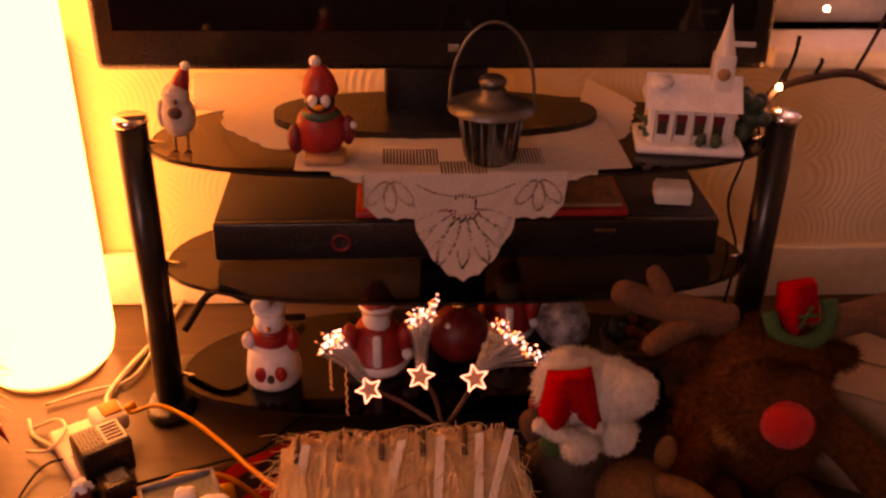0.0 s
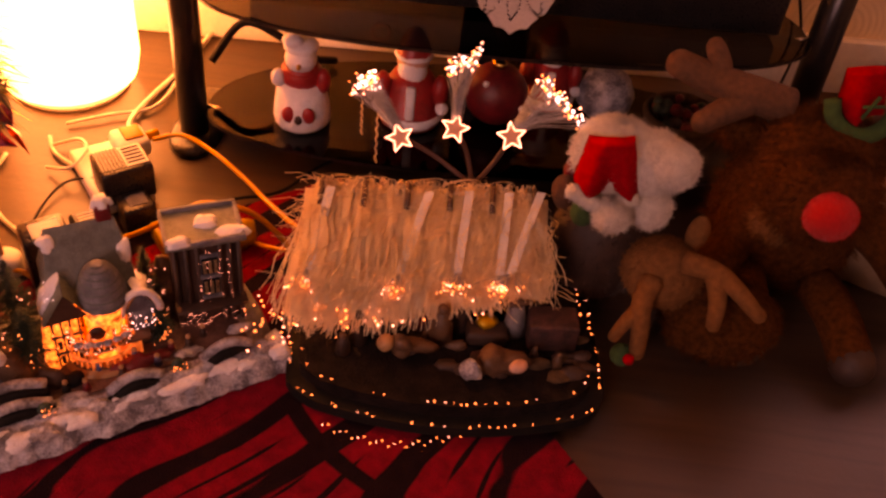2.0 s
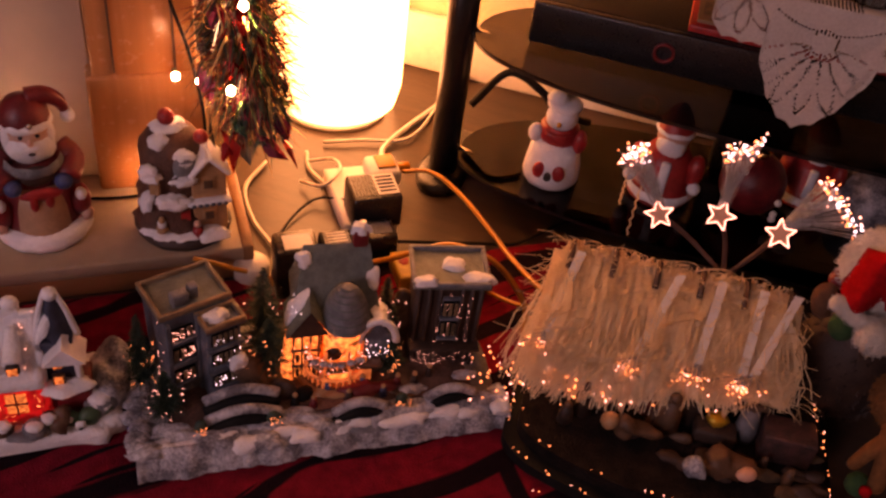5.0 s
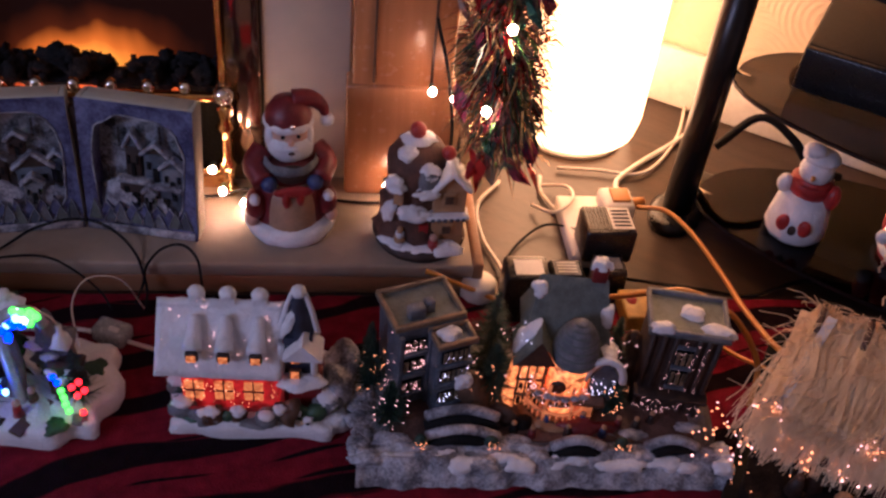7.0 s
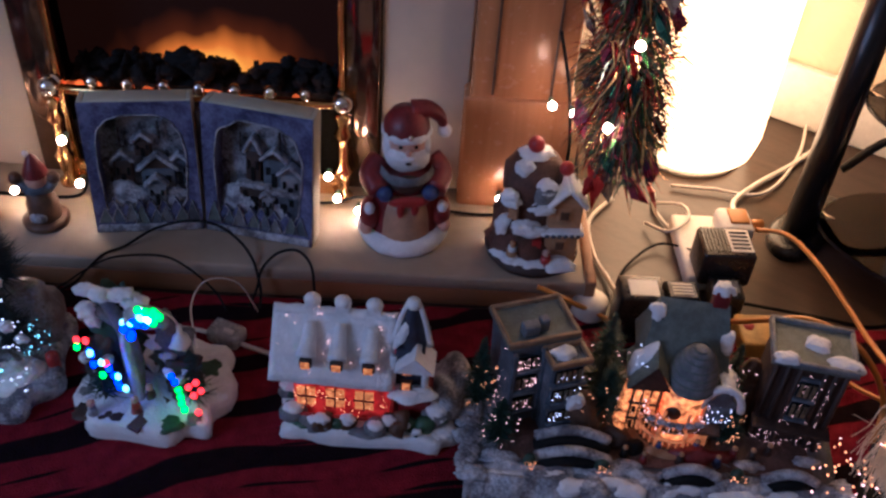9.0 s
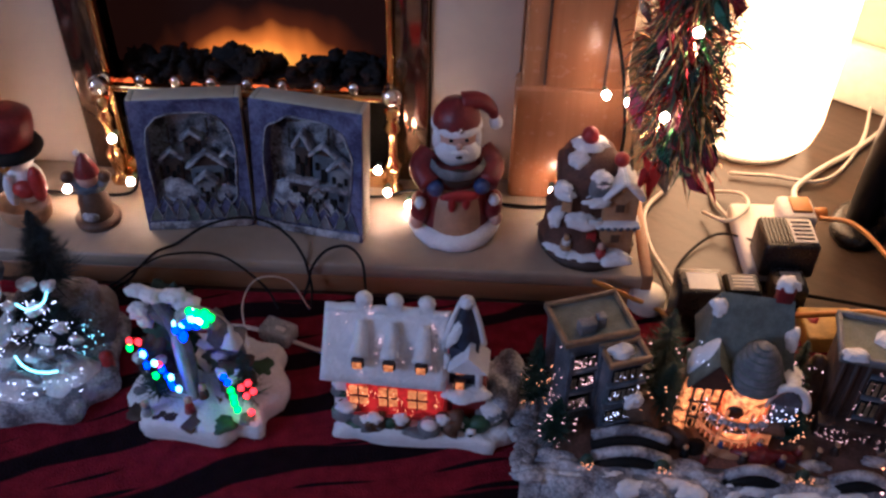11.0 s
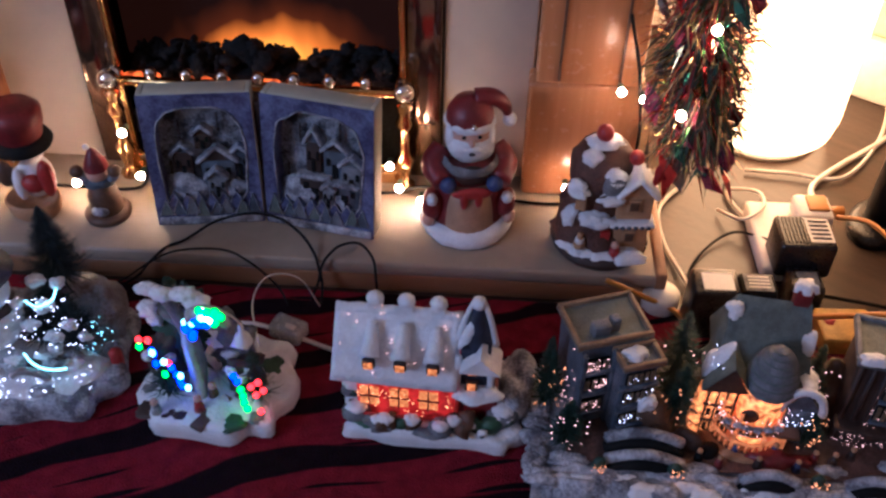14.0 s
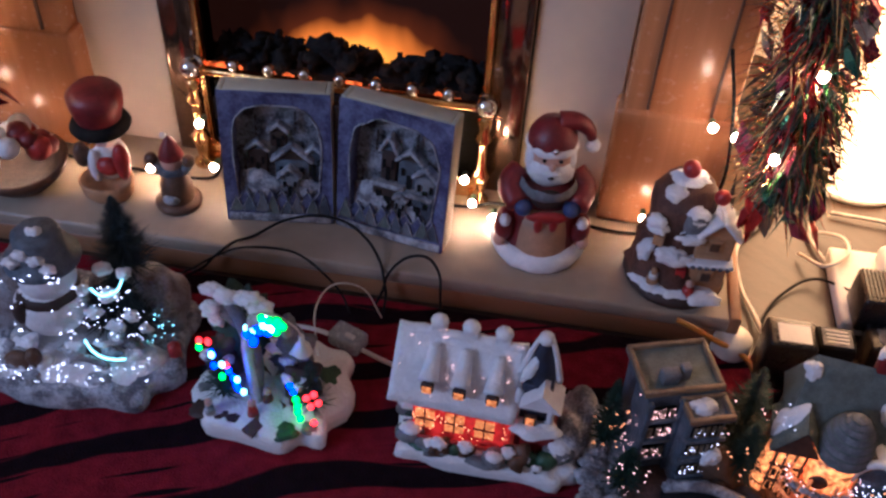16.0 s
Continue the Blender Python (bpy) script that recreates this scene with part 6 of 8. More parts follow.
# ---------------- cottage ----------------
def cottage():
    t = thing("cottage_ornament", pose(-0.694, 0.440, 0.009, 0, 0, 34), "snowy cottage ornament with glowing red walls and a small tower", "ornament")
    part("base", snow_base(0.185, 0.115, 0.020, SNOW, 5.0, 0.008), t, "snowy base")
    for k, (x, y, r) in enumerate(((0.012, 0.02, 0.016), (0.02, 0.05, 0.014), (0.16, 0.035, 0.018), (0.150, 0.02, 0.012), (0.172, 0.065, 0.016), (0.06, 0.012, 0.010), (0.1, 0.008, 0.012), (0.012, 0.09, 0.018))):
        part("shrub", Shape().ball((x, y, 0.026), (r, r * 0.9, r * 0.9), GREEN if k % 2 else STONE, 12, 0.4), t)
        if k % 2 == 0:
            part("shrub_snow", Shape().ball((x, y - 0.003, 0.026 + r * 0.7), (r * 0.7, r * 0.6, r * 0.35), SNOW, 10, 0.3), t)
    # no lamp inside: the wall's own emission gives its lit look
    w = part("wall", Shape().box((0.062, 0.056, 0.049), (0.098, 0.070, 0.064), REDGLOW, bevel=0.002), t, "red wall that glows by itself")
    for i, x in enumerate((0.026, 0.056, 0.086)):
        p = part("window", Shape().box((x, 0.0202, 0.054), (0.019, 0.003, 0.026), WINDOWGLOW), w, "lit yellow window")
        part("bars", Shape().box((x, 0.0182, 0.055), (0.0015, 0.002, 0.030), DKRED).box((x, 0.0182, 0.055), (0.022, 0.002, 0.0015), DKRED), p)
    part("porch_rail", Shape().tube([(0.012, 0.012, 0.034), (0.112, 0.012, 0.034)], 0.002, RED, 6), w)
    for i in range(7):
        part("baluster", Shape().tube([(0.014 + i * 0.016, 0.012, 0.022), (0.014 + i * 0.016, 0.012, 0.034)], 0.0014, DKRED, 6), w)
    rf = Shape()
    x0, x1, ye, ze, yr, zr, yb = -0.012, 0.114, 0.015, 0.077, 0.064, 0.140, 0.108
    n, vs, fs = 22, [], []
    for side in range(2):
        for j in range(9):
            for i in range(n + 1):
                u = j / 8
                x = x0 + (x1 - x0) * i / n
                y = ye + (yr - ye) * u if side == 0 else yr + (yb - yr) * u
                z = ze + (zr - ze) * u if side == 0 else zr + (ze + 0.01 - zr) * u
                vs.append((x, y, z + 0.0025 * noise.noise((x * 70, y * 70, side))))
    for side in range(2):
        b = side * 9 * (n + 1)
        fs += [(b + j * (n + 1) + i, b + j * (n + 1) + i + 1, b + (j + 1) * (n + 1) + i + 1, b + (j + 1) * (n + 1) + i) for j in range(8) for i in range(n)]
    rf.add(vs, fs, SNOW, None, True)
    roof = part("roof", rf, t, "thick white snowy roof")
    mod = roof.modifiers.new("thickness", "SOLIDIFY")
    mod.thickness, mod.offset = 0.009, -1
    part("gable_end", Shape().add([(x0 + 0.012, 0.03, 0.07), (x0 + 0.012, 0.09, 0.07), (x0 + 0.012, 0.062, 0.125), (x1 - 0.012, 0.03, 0.07), (x1 - 0.012, 0.09, 0.07), (x1 - 0.012, 0.062, 0.125)], [(0, 2, 1), (3, 4, 5), (0, 1, 4, 3), (0, 3, 5, 2), (1, 2, 5, 4)], DKRED), t)
    for x in (0.027, 0.058, 0.090):
        d = part("dormer", Shape().tube(spline([(x, 0.022, 0.108), (x, 0.036, 0.116), (x, 0.052, 0.130)], 5), 0.0100, SNOW, 14, taper=0.55), roof)
        part("dormer_window", Shape().box((x, 0.0190, 0.104), (0.013, 0.006, 0.011), DKBROWN, bevel=0.002).box((x, 0.0155, 0.1035), (0.009, 0.002, 0.008), WINDOWGLOW), roof, "small lit dormer window")
        part("chimney", Shape().box((x, 0.066, 0.138), (0.014, 0.012, 0.014), SNOW).ball((x, 0.066, 0.147), (0.009, 0.008, 0.008), SNOW, 12), roof, "snow-capped chimney")
    tw = part("tower", Shape().box((0.130, 0.050, 0.070), (0.030, 0.034, 0.10), NAVY, bevel=0.002), t, "navy tower")
    part("spire", Shape().lathe([(0.019, 0), (0.013, 0.026), (0.008, 0.045), (0.006, 0.052), (0, 0.054)], NAVY, (0.130, 0.050, 0.118), 4), tw)
    for sg in (-1, 1):
        part("spire_ridge", Shape().tube(spline([(0.130 + sg * 0.019, 0.048, 0.116), (0.130 + sg * 0.013, 0.048, 0.146), (0.130 + sg * 0.006, 0.049, 0.170)], 4), 0.0035, SNOW, 8, taper=0.7), tw, "snow along the spire")
        part("tower_edge", Shape().tube([(0.130 + sg * 0.017, 0.032, 0.060), (0.130 + sg * 0.016, 0.032, 0.112)], 0.0036, SNOW, 8), tw, "snow along the corner")
    part("tower_snow", Shape().ball((0.130, 0.050, 0.170), (0.008, 0.008, 0.007), SNOW, 10), tw)
    part("spire_snow", Shape().patch((0.121, 0.041, 0.136), 0.006, 0.016, 0.004, SNOW, 5, (60, 0, -45)), tw)
    part("gable_snow", Shape().gable((0, 0, 0), (0.034, 0.040), 0.022, SNOW, pose(0.136, 0.034, 0.104, 0, 0, 90)), tw)
    part("ledge_snow", Shape().patch((0.132, 0.026, 0.066), 0.024, 0.014, 0.006, SNOW, 3), tw)
    for k, (x, y) in enumerate(((0.03, 0.012), (0.09, 0.006), (0.15, 0.09), (0.006, 0.06), (0.165, 0.045))):
        part("ground_patch", Shape().patch((x, y, 0.0205), 0.018, 0.008, 0.003, (GREEN, STONE)[k % 2], k), t)
    for z in (0.094, 0.056, 0.078):
        part("tower_window", Shape().box((0.128, 0.0315 - (0.006 if z < 0.08 else 0), z), (0.012, 0.004, 0.012), DKBROWN).box((0.128, 0.0292 - (0.006 if z < 0.08 else 0), z), (0.008, 0.002, 0.009), WINDOWGLOW), tw, "small lit window")
    part("annexe", Shape().box((0.138, 0.050, 0.036), (0.034, 0.04, 0.034), DKRED, bevel=0.002), t)
    stuff("roof_lights", dots(26, lambda g: (lambda x, u: (x, 0.0135 + 0.049 * u, 0.080 + 0.063 * u))(g.uniform(-0.008, 0.110), g.random()), 0.0009, TIPPINK, 2), t, "pale light points on the roof")
    stuff("wall_lights", dots(46, lambda g: (g.uniform(0.012, 0.110), 0.0165, g.uniform(0.030, 0.072)), 0.0009, TIPWARM, 12), t, "warm light points on the wall")
    g = random.Random(61)
    for k in range(26):
        x, y = (g.uniform(0.0, 0.02), g.uniform(0.02, 0.09)) if k < 7 else (g.uniform(0.15, 0.180), g.uniform(0.02, 0.09)) if k < 14 else (g.uniform(0.01, 0.15), g.uniform(0.006, 0.018))
        r = g.uniform(0.006, 0.012)
        part("evergreen", Shape().ball((x, y, 0.022 + r * 0.6), (r, r * 0.8, r * 0.9), g.choice((GREEN, FIR, STONE, BROWN)), 12, 0.9, 90), t)
        if k % 2:
            part("evergreen_snow", Shape().patch((x, y - 0.002, 0.022 + r * 1.3), r * 0.8, r * 0.6, 0.004, SNOW, k + 20, (30, 0, 0)), t)
    part("snow_bank", Shape().ball((0.172, 0.070, 0.028), (0.022, 0.036, 0.034), SNOWDIM, 20, 0.5, 40), t, "worn snow bank")
    part("plate", Shape().box((0.040, 0.004, 0.020), (0.022, 0.004, 0.012), STONE, pose(0, 0, 0), bevel=0.003), t)


cottage()


# ---------------- skating scene ----------------
def led_scene():
    m = pose(-0.866, 0.300, 0.009, 0, 0, 34)
    t = thing("lit_winter_scene", m, "small snowy ornament with coloured lights and a bare tree", "ornament")
    part("base", snow_base(0.156, 0.138, 0.024, SNOW, 8.0, 0.010, 60, 0.68), t, "snowy base")
    part("path", Shape().box((0.085, 0.020, 0.0235), (0.014, 0.05, 0.004), BROWN, rz=-25).box((0.035, 0.018, 0.020), (0.05, 0.010, 0.008), DKBROWN, rz=-14), t)
    tr = part("tree", Shape().tube(spline([(0.062, 0.05, 0.02), (0.066, 0.055, 0.07), (0.056, 0.060, 0.115), (0.042, 0.062, 0.145)], 5), 0.010, STONE, 10, taper=0.6).tube([(0.060, 0.058, 0.105), (0.076, 0.062, 0.140)], 0.005, STONE, 8).tube([(0.056, 0.06, 0.11), (0.026, 0.066, 0.125)], 0.005, STONE, 8), t, "grey bare tree")
    for p, r in (((0.040, 0.060, 0.158), 0.009), ((0.022, 0.064, 0.132), 0.009), ((0.054, 0.062, 0.156), 0.008), ((0.074, 0.062, 0.150), 0.010), ((0.066, 0.062, 0.158), 0.008), ((0.024, 0.066, 0.156), 0.008)):
        part("branch_snow", Shape().patch((p[0], p[1], p[2] - 0.006), r * 1.4, r * 1.0, r * 0.7, SNOW, int(p[0] * 1000), (20, 0, 0)), tr)
    for k, (x, y, w, d) in enumerate(((0.034, 0.014, 0.030, 0.010), (0.108, 0.010, 0.014, 0.012), (0.132, 0.02, 0.010, 0.008), (0.06, 0.085, 0.03, 0.02), (0.13, 0.09, 0.016, 0.02), (0.012, 0.05, 0.010, 0.018))):
        part("bare_ground", Shape().patch((x, y, 0.0225), w, d, 0.003, (DKBROWN, GREEN, STONE)[k % 3], k + 2), t)
    for k, (x, y, z, rx, rz) in enumerate(((0.040, 0.078, 0.075, 0.024, 0.055), (0.028, 0.060, 0.050, 0.018, 0.036), (0.096, 0.078, 0.058, 0.022, 0.040), (0.052, 0.082, 0.115, 0.018, 0.030), (0.112, 0.060, 0.045, 0.016, 0.026))):
        part("dark_bush", Shape().ball((x, y, z), (rx, 0.014, rz), (FIR, DKBROWN, STONE)[k % 3], 18, 0.9, 70), t, "dark painted growth")
        for q in range(3):
            part("bush_snow", Shape().patch((x + (q - 1) * rx * 0.6, y - 0.012, z + rz * (0.55 - 0.4 * (q % 2))), rx * 0.42, 0.006, 0.006, SNOW, k * 3 + q, (45, 0, 0)), t)
    f = part("lit_fir", bottle_tree((0.036, 0.034, 0.02), 0.095, 0.030, FIR, 420, 11), t, "dark fir with coloured lights")
    for k in range(16):
        u = k / 15
        c = [LEDRED, LEDBLUE, LEDGREEN, TIPTEAL, LEDBLUE, LEDBLUE, TIPTEAL, LEDBLUE][k % 8]
        part("coloured_light", Shape().ball((0.026 + 0.038 * u + 0.006 * math.sin(k * 2.4), 0.024 + 0.004 * math.sin(k * 1.7), 0.122 - 0.066 * u), (0.0034, 0.003, 0.0046), LEDRED if k < 2 else c, 8), f)
    a = part("arch", Shape().tube(spline([(0.070, 0.040, 0.024), (0.066, 0.042, 0.080), (0.068, 0.040, 0.118), (0.082, 0.038, 0.152), (0.102, 0.040, 0.154), (0.110, 0.042, 0.136)], 6), 0.006, CLEAR, 10).ball((0.088, 0.042, 0.142), (0.018, 0.006, 0.017), CLEAR, 16, 0.2), t, "clear plastic arch")
    for k in range(22):
        u = k / 21
        c = (LEDBLUE, LEDBLUE, TIPTEAL, LEDBLUE, LEDGREEN, TIPWHITE, LEDGREEN, LEDGREEN)[min(7, int(u * 6) + k % 3)]
        part("coloured_light", Shape().ball((0.072 + 0.034 * u + 0.004 * math.sin(k * 2.3), 0.032 + 0.002 * (k % 3), 0.118 + 0.036 * math.sin(0.25 + u * 1.75) + 0.008 * math.cos(k * 2.9)), (0.0040, 0.003, 0.0048), c, 8), a)
    f2 = part("small_fir", bottle_tree((0.128, 0.045, 0.02), 0.075, 0.030, FIR, 420, 12), t, "small dark fir")
    for k, (x, z, c) in enumerate(((0.116, 0.086, LEDBLUE), (0.119, 0.078, LEDBLUE), (0.121, 0.066, LEDGREEN), (0.122, 0.056, LEDGREEN), (0.122, 0.046, LEDGREEN), (0.124, 0.036, LEDGREEN), (0.132, 0.072, LEDRED), (0.140, 0.080, LEDRED), (0.144, 0.068, LEDRED), (0.138, 0.034, LEDRED), (0.136, 0.060, LEDRED))):
        part("coloured_light", Shape().ball((x, 0.020, z), 0.0036, c, 8), f2)
    part("bell", Shape().lathe([(0.010, 0), (0.008, 0.008), (0.003, 0.012), (0.003, 0.024), (0, 0.025)], WHITE, (0.120, 0.05, 0.104), 14), t, "white plastic bell")
    for x, y, c in ((0.072, 0.022, RED), (0.082, 0.040, BROWN), (0.108, 0.046, BROWN), (0.030, 0.012, SNOWDIM)):
        part("skater", Shape().lathe([(0, 0), (0.006, 0), (0.004, 0.014), (0, 0.015)], c, (x, y, 0.024), 10).ball((x, y, 0.042), 0.0045, SKIN, 8), t)
    part("wire", Shape().tube(spline([(0.120, 0.050, 0.128), (0.116, 0.048, 0.140), (0.106, 0.046, 0.150), (0.092, 0.046, 0.152)], 5), 0.0010, WHITE, 6), t, "thin white wire")


led_scene()


# ---------------- clear snow scene with a fir ----------------
def fir_scene():
    m = pose(-1.075, 0.135, 0.009, 0, 0, 40)
    t = thing("fibre_optic_snow_scene", m, "pale snow scene ornament with a snowman and a fir", "ornament")
    part("base", snow_base(0.245, 0.178, 0.026, SNOWDIM, 3.3, 0.010, 72, 0.66), t, "scalloped snowy base")
    RESIN = mat("brown_clear_resin", (0.17, 0.12, 0.095), 0.3, vary=0.5, scale=48, bump=0.6, trans=0.25, col2=(0.36, 0.36, 0.40))
    part("mound", Shape().ball((0.186, 0.122, 0.036), (0.052, 0.046, 0.062), RESIN, 30, 0.3, 32), t, "glassy brown mound behind the fir")
    part("left_mound", Shape().ball((0.060, 0.105, 0.046), (0.050, 0.050, 0.060), RESIN, 24, 0.2, 25), t, "glassy brown mound")
    part("snow_skirt", Shape().ball((0.125, 0.060, 0.022), (0.100, 0.050, 0.022), SNOW, 30, 0.3, 30), t, "rounded snow drift")
    f = part("fir_tree", bottle_tree((0.183, 0.118, 0.090), 0.104, 0.046, FROSTFIR, 2400, 21), t, "dark frosted fir")
    for k, (x, y, z, r) in enumerate(((0.180, 0.092, 0.052, 0.044), (0.200, 0.078, 0.042, 0.036), (0.166, 0.078, 0.044, 0.034))):
        part("bough", bottle_tree((x, y, z), 0.062, r, FROSTFIR, 1100, 22 + k), f, "lower fir bough")
    g = random.Random(44)
    for k, (x, y, z, r) in enumerate(((0.172, 0.085, 0.128, 0.010), (0.196, 0.082, 0.128, 0.009), (0.182, 0.070, 0.108, 0.011), (0.204, 0.062, 0.088, 0.009), (0.166, 0.060, 0.090, 0.010), (0.188, 0.056, 0.076, 0.010), (0.214, 0.066, 0.066, 0.008), (0.156, 0.068, 0.112, 0.008))):
        part("snow_tuft", Shape().patch((x, y, z), r, r * 0.7, 0.006, SNOW, k + 3, (40, 0, 0)), f, "tuft of snow")
    s = part("snowman", Shape().ball((0.118, 0.068, 0.088), (0.036, 0.034, 0.036), SNOW, 22, 0.06).ball((0.122, 0.070, 0.128), (0.029, 0.028, 0.026), SNOW, 20, 0.06), t, "white snowman")
    part("hat", Shape().lathe([(0.037, 0), (0.038, 0.004), (0.026, 0.009), (0.024, 0.034), (0.020, 0.038), (0, 0.040)], BLUEGREY, (0.121, 0.074, 0.146), 22, wob=0.06), s, "dark blue-grey hat")
    part("scarf", Shape().lathe([(0.025, -0.006), (0.032, 0), (0.025, 0.007)], DKBROWN, (0.120, 0.069, 0.107), 20, wob=0.12).ball((0.100, 0.040, 0.098), (0.008, 0.006, 0.016), DKBROWN, 12, 0.2), s, "dark scarf")
    for k, (x, z) in enumerate(((0.102, 0.160), (0.114, 0.172), (0.128, 0.166), (0.138, 0.156), (0.122, 0.184))):
        part("hat_snow", Shape().patch((x, 0.050 + 0.02 * (k == 4), z), 0.009, 0.006, 0.006, SNOW, k + 50, (55, 0, 0)), s)
    part("cave", Shape().tube([(0.160 + 0.018 * math.cos(q), 0.034 - 0.006 * math.sin(q), 0.036 + 0.018 * math.sin(q)) for q in [math.pi * i / 10 for i in range(11)]], 0.0045, RESIN, 8).ball((0.160, 0.044, 0.036), (0.017, 0.008, 0.016), DKBROWN, 14, 0.2), t, "small cave in the snow")
    part("deer", Shape().ball((0.094, 0.026, 0.040), (0.020, 0.009, 0.013), BROWN, 16, 0.3, 60).ball((0.110, 0.022, 0.054), (0.008, 0.007, 0.010), BROWN, 12, 0.2).tube([(0.086, 0.024, 0.034), (0.084, 0.022, 0.020)], 0.003, BROWN, 6).tube([(0.104, 0.022, 0.034), (0.106, 0.020, 0.020)], 0.003, BROWN, 6), t, "brown deer")
    part("light_swag", Shape().tube(spline([(0.160, 0.040, 0.068), (0.168, 0.034, 0.060), (0.180, 0.030, 0.056), (0.192, 0.032, 0.052), (0.201, 0.036, 0.050)], 5), 0.0013, TIPTEAL, 6), t, "bright light strand")
    part("top_swag", Shape().tube(spline([(0.166, 0.066, 0.118), (0.180, 0.060, 0.116), (0.194, 0.066, 0.120), (0.200, 0.070, 0.132)], 5), 0.0012, TIPTEAL, 6), t, "bright light strand")
    stuff("front_lights", dots(80, lambda g: (lambda x, u: (x, 0.004 + u * 0.022 + 1.4 * (x - 0.10) ** 2, 0.030 + u * 0.012))(g.uniform(0.03, 0.225), g.random()), 0.0012, TIPWHITE, 31), t)
    stuff("fir_lights", dots(70, lambda g: (0.184 + g.uniform(-0.034, 0.034), 0.050 + g.uniform(0, 0.02), g.uniform(0.055, 0.13)), 0.0012, TIPWHITE, 32), t)
    stuff("mound_lights", dots(26, lambda g: (0.215 + g.uniform(-0.01, 0.02), 0.082 + g.uniform(-0.01, 0.01), g.uniform(0.03, 0.075)), 0.0010, TIPTEAL, 33), t)
    stuff("hat_lights", dots(40, lambda g: (0.121 + g.uniform(-0.036, 0.036), 0.040 + g.uniform(-0.006, 0.006), g.choice((0.150, 0.105, 0.075)) + g.uniform(-0.006, 0.006)), 0.0012, TIPWHITE, 34), t)
    for k in range(36):
        a, u = g.uniform(3.3, 6.1), g.random()
        x, y, z = 0.122 + 0.11 * math.cos(a) * (0.5 + 0.5 * u), 0.085 + 0.078 * math.sin(a) * (0.6 + 0.4 * u), 0.026 + 0.030 * (1 - u)
        part("snow_lump", Shape().patch((x, y, z), g.uniform(0.006, 0.016), g.uniform(0.005, 0.010), g.uniform(0.003, 0.007), g.choice((SNOW, RESIN, SNOW, SNOWDIM, CLEAR)), k, (g.uniform(10, 50), g.uniform(-20, 20), 0)), t)
    part("candle", Shape().lathe([(0, 0), (0.007, 0), (0.007, 0.030), (0.003, 0.034), (0, 0.034)], RED, (0.238, 0.072, 0.006), 12), t, "small red candle")


fir_scene()


# ---------------- thatched stable ----------------
SB = pose(-0.184, 0.686, 0.0, 0, 0, 7.1)


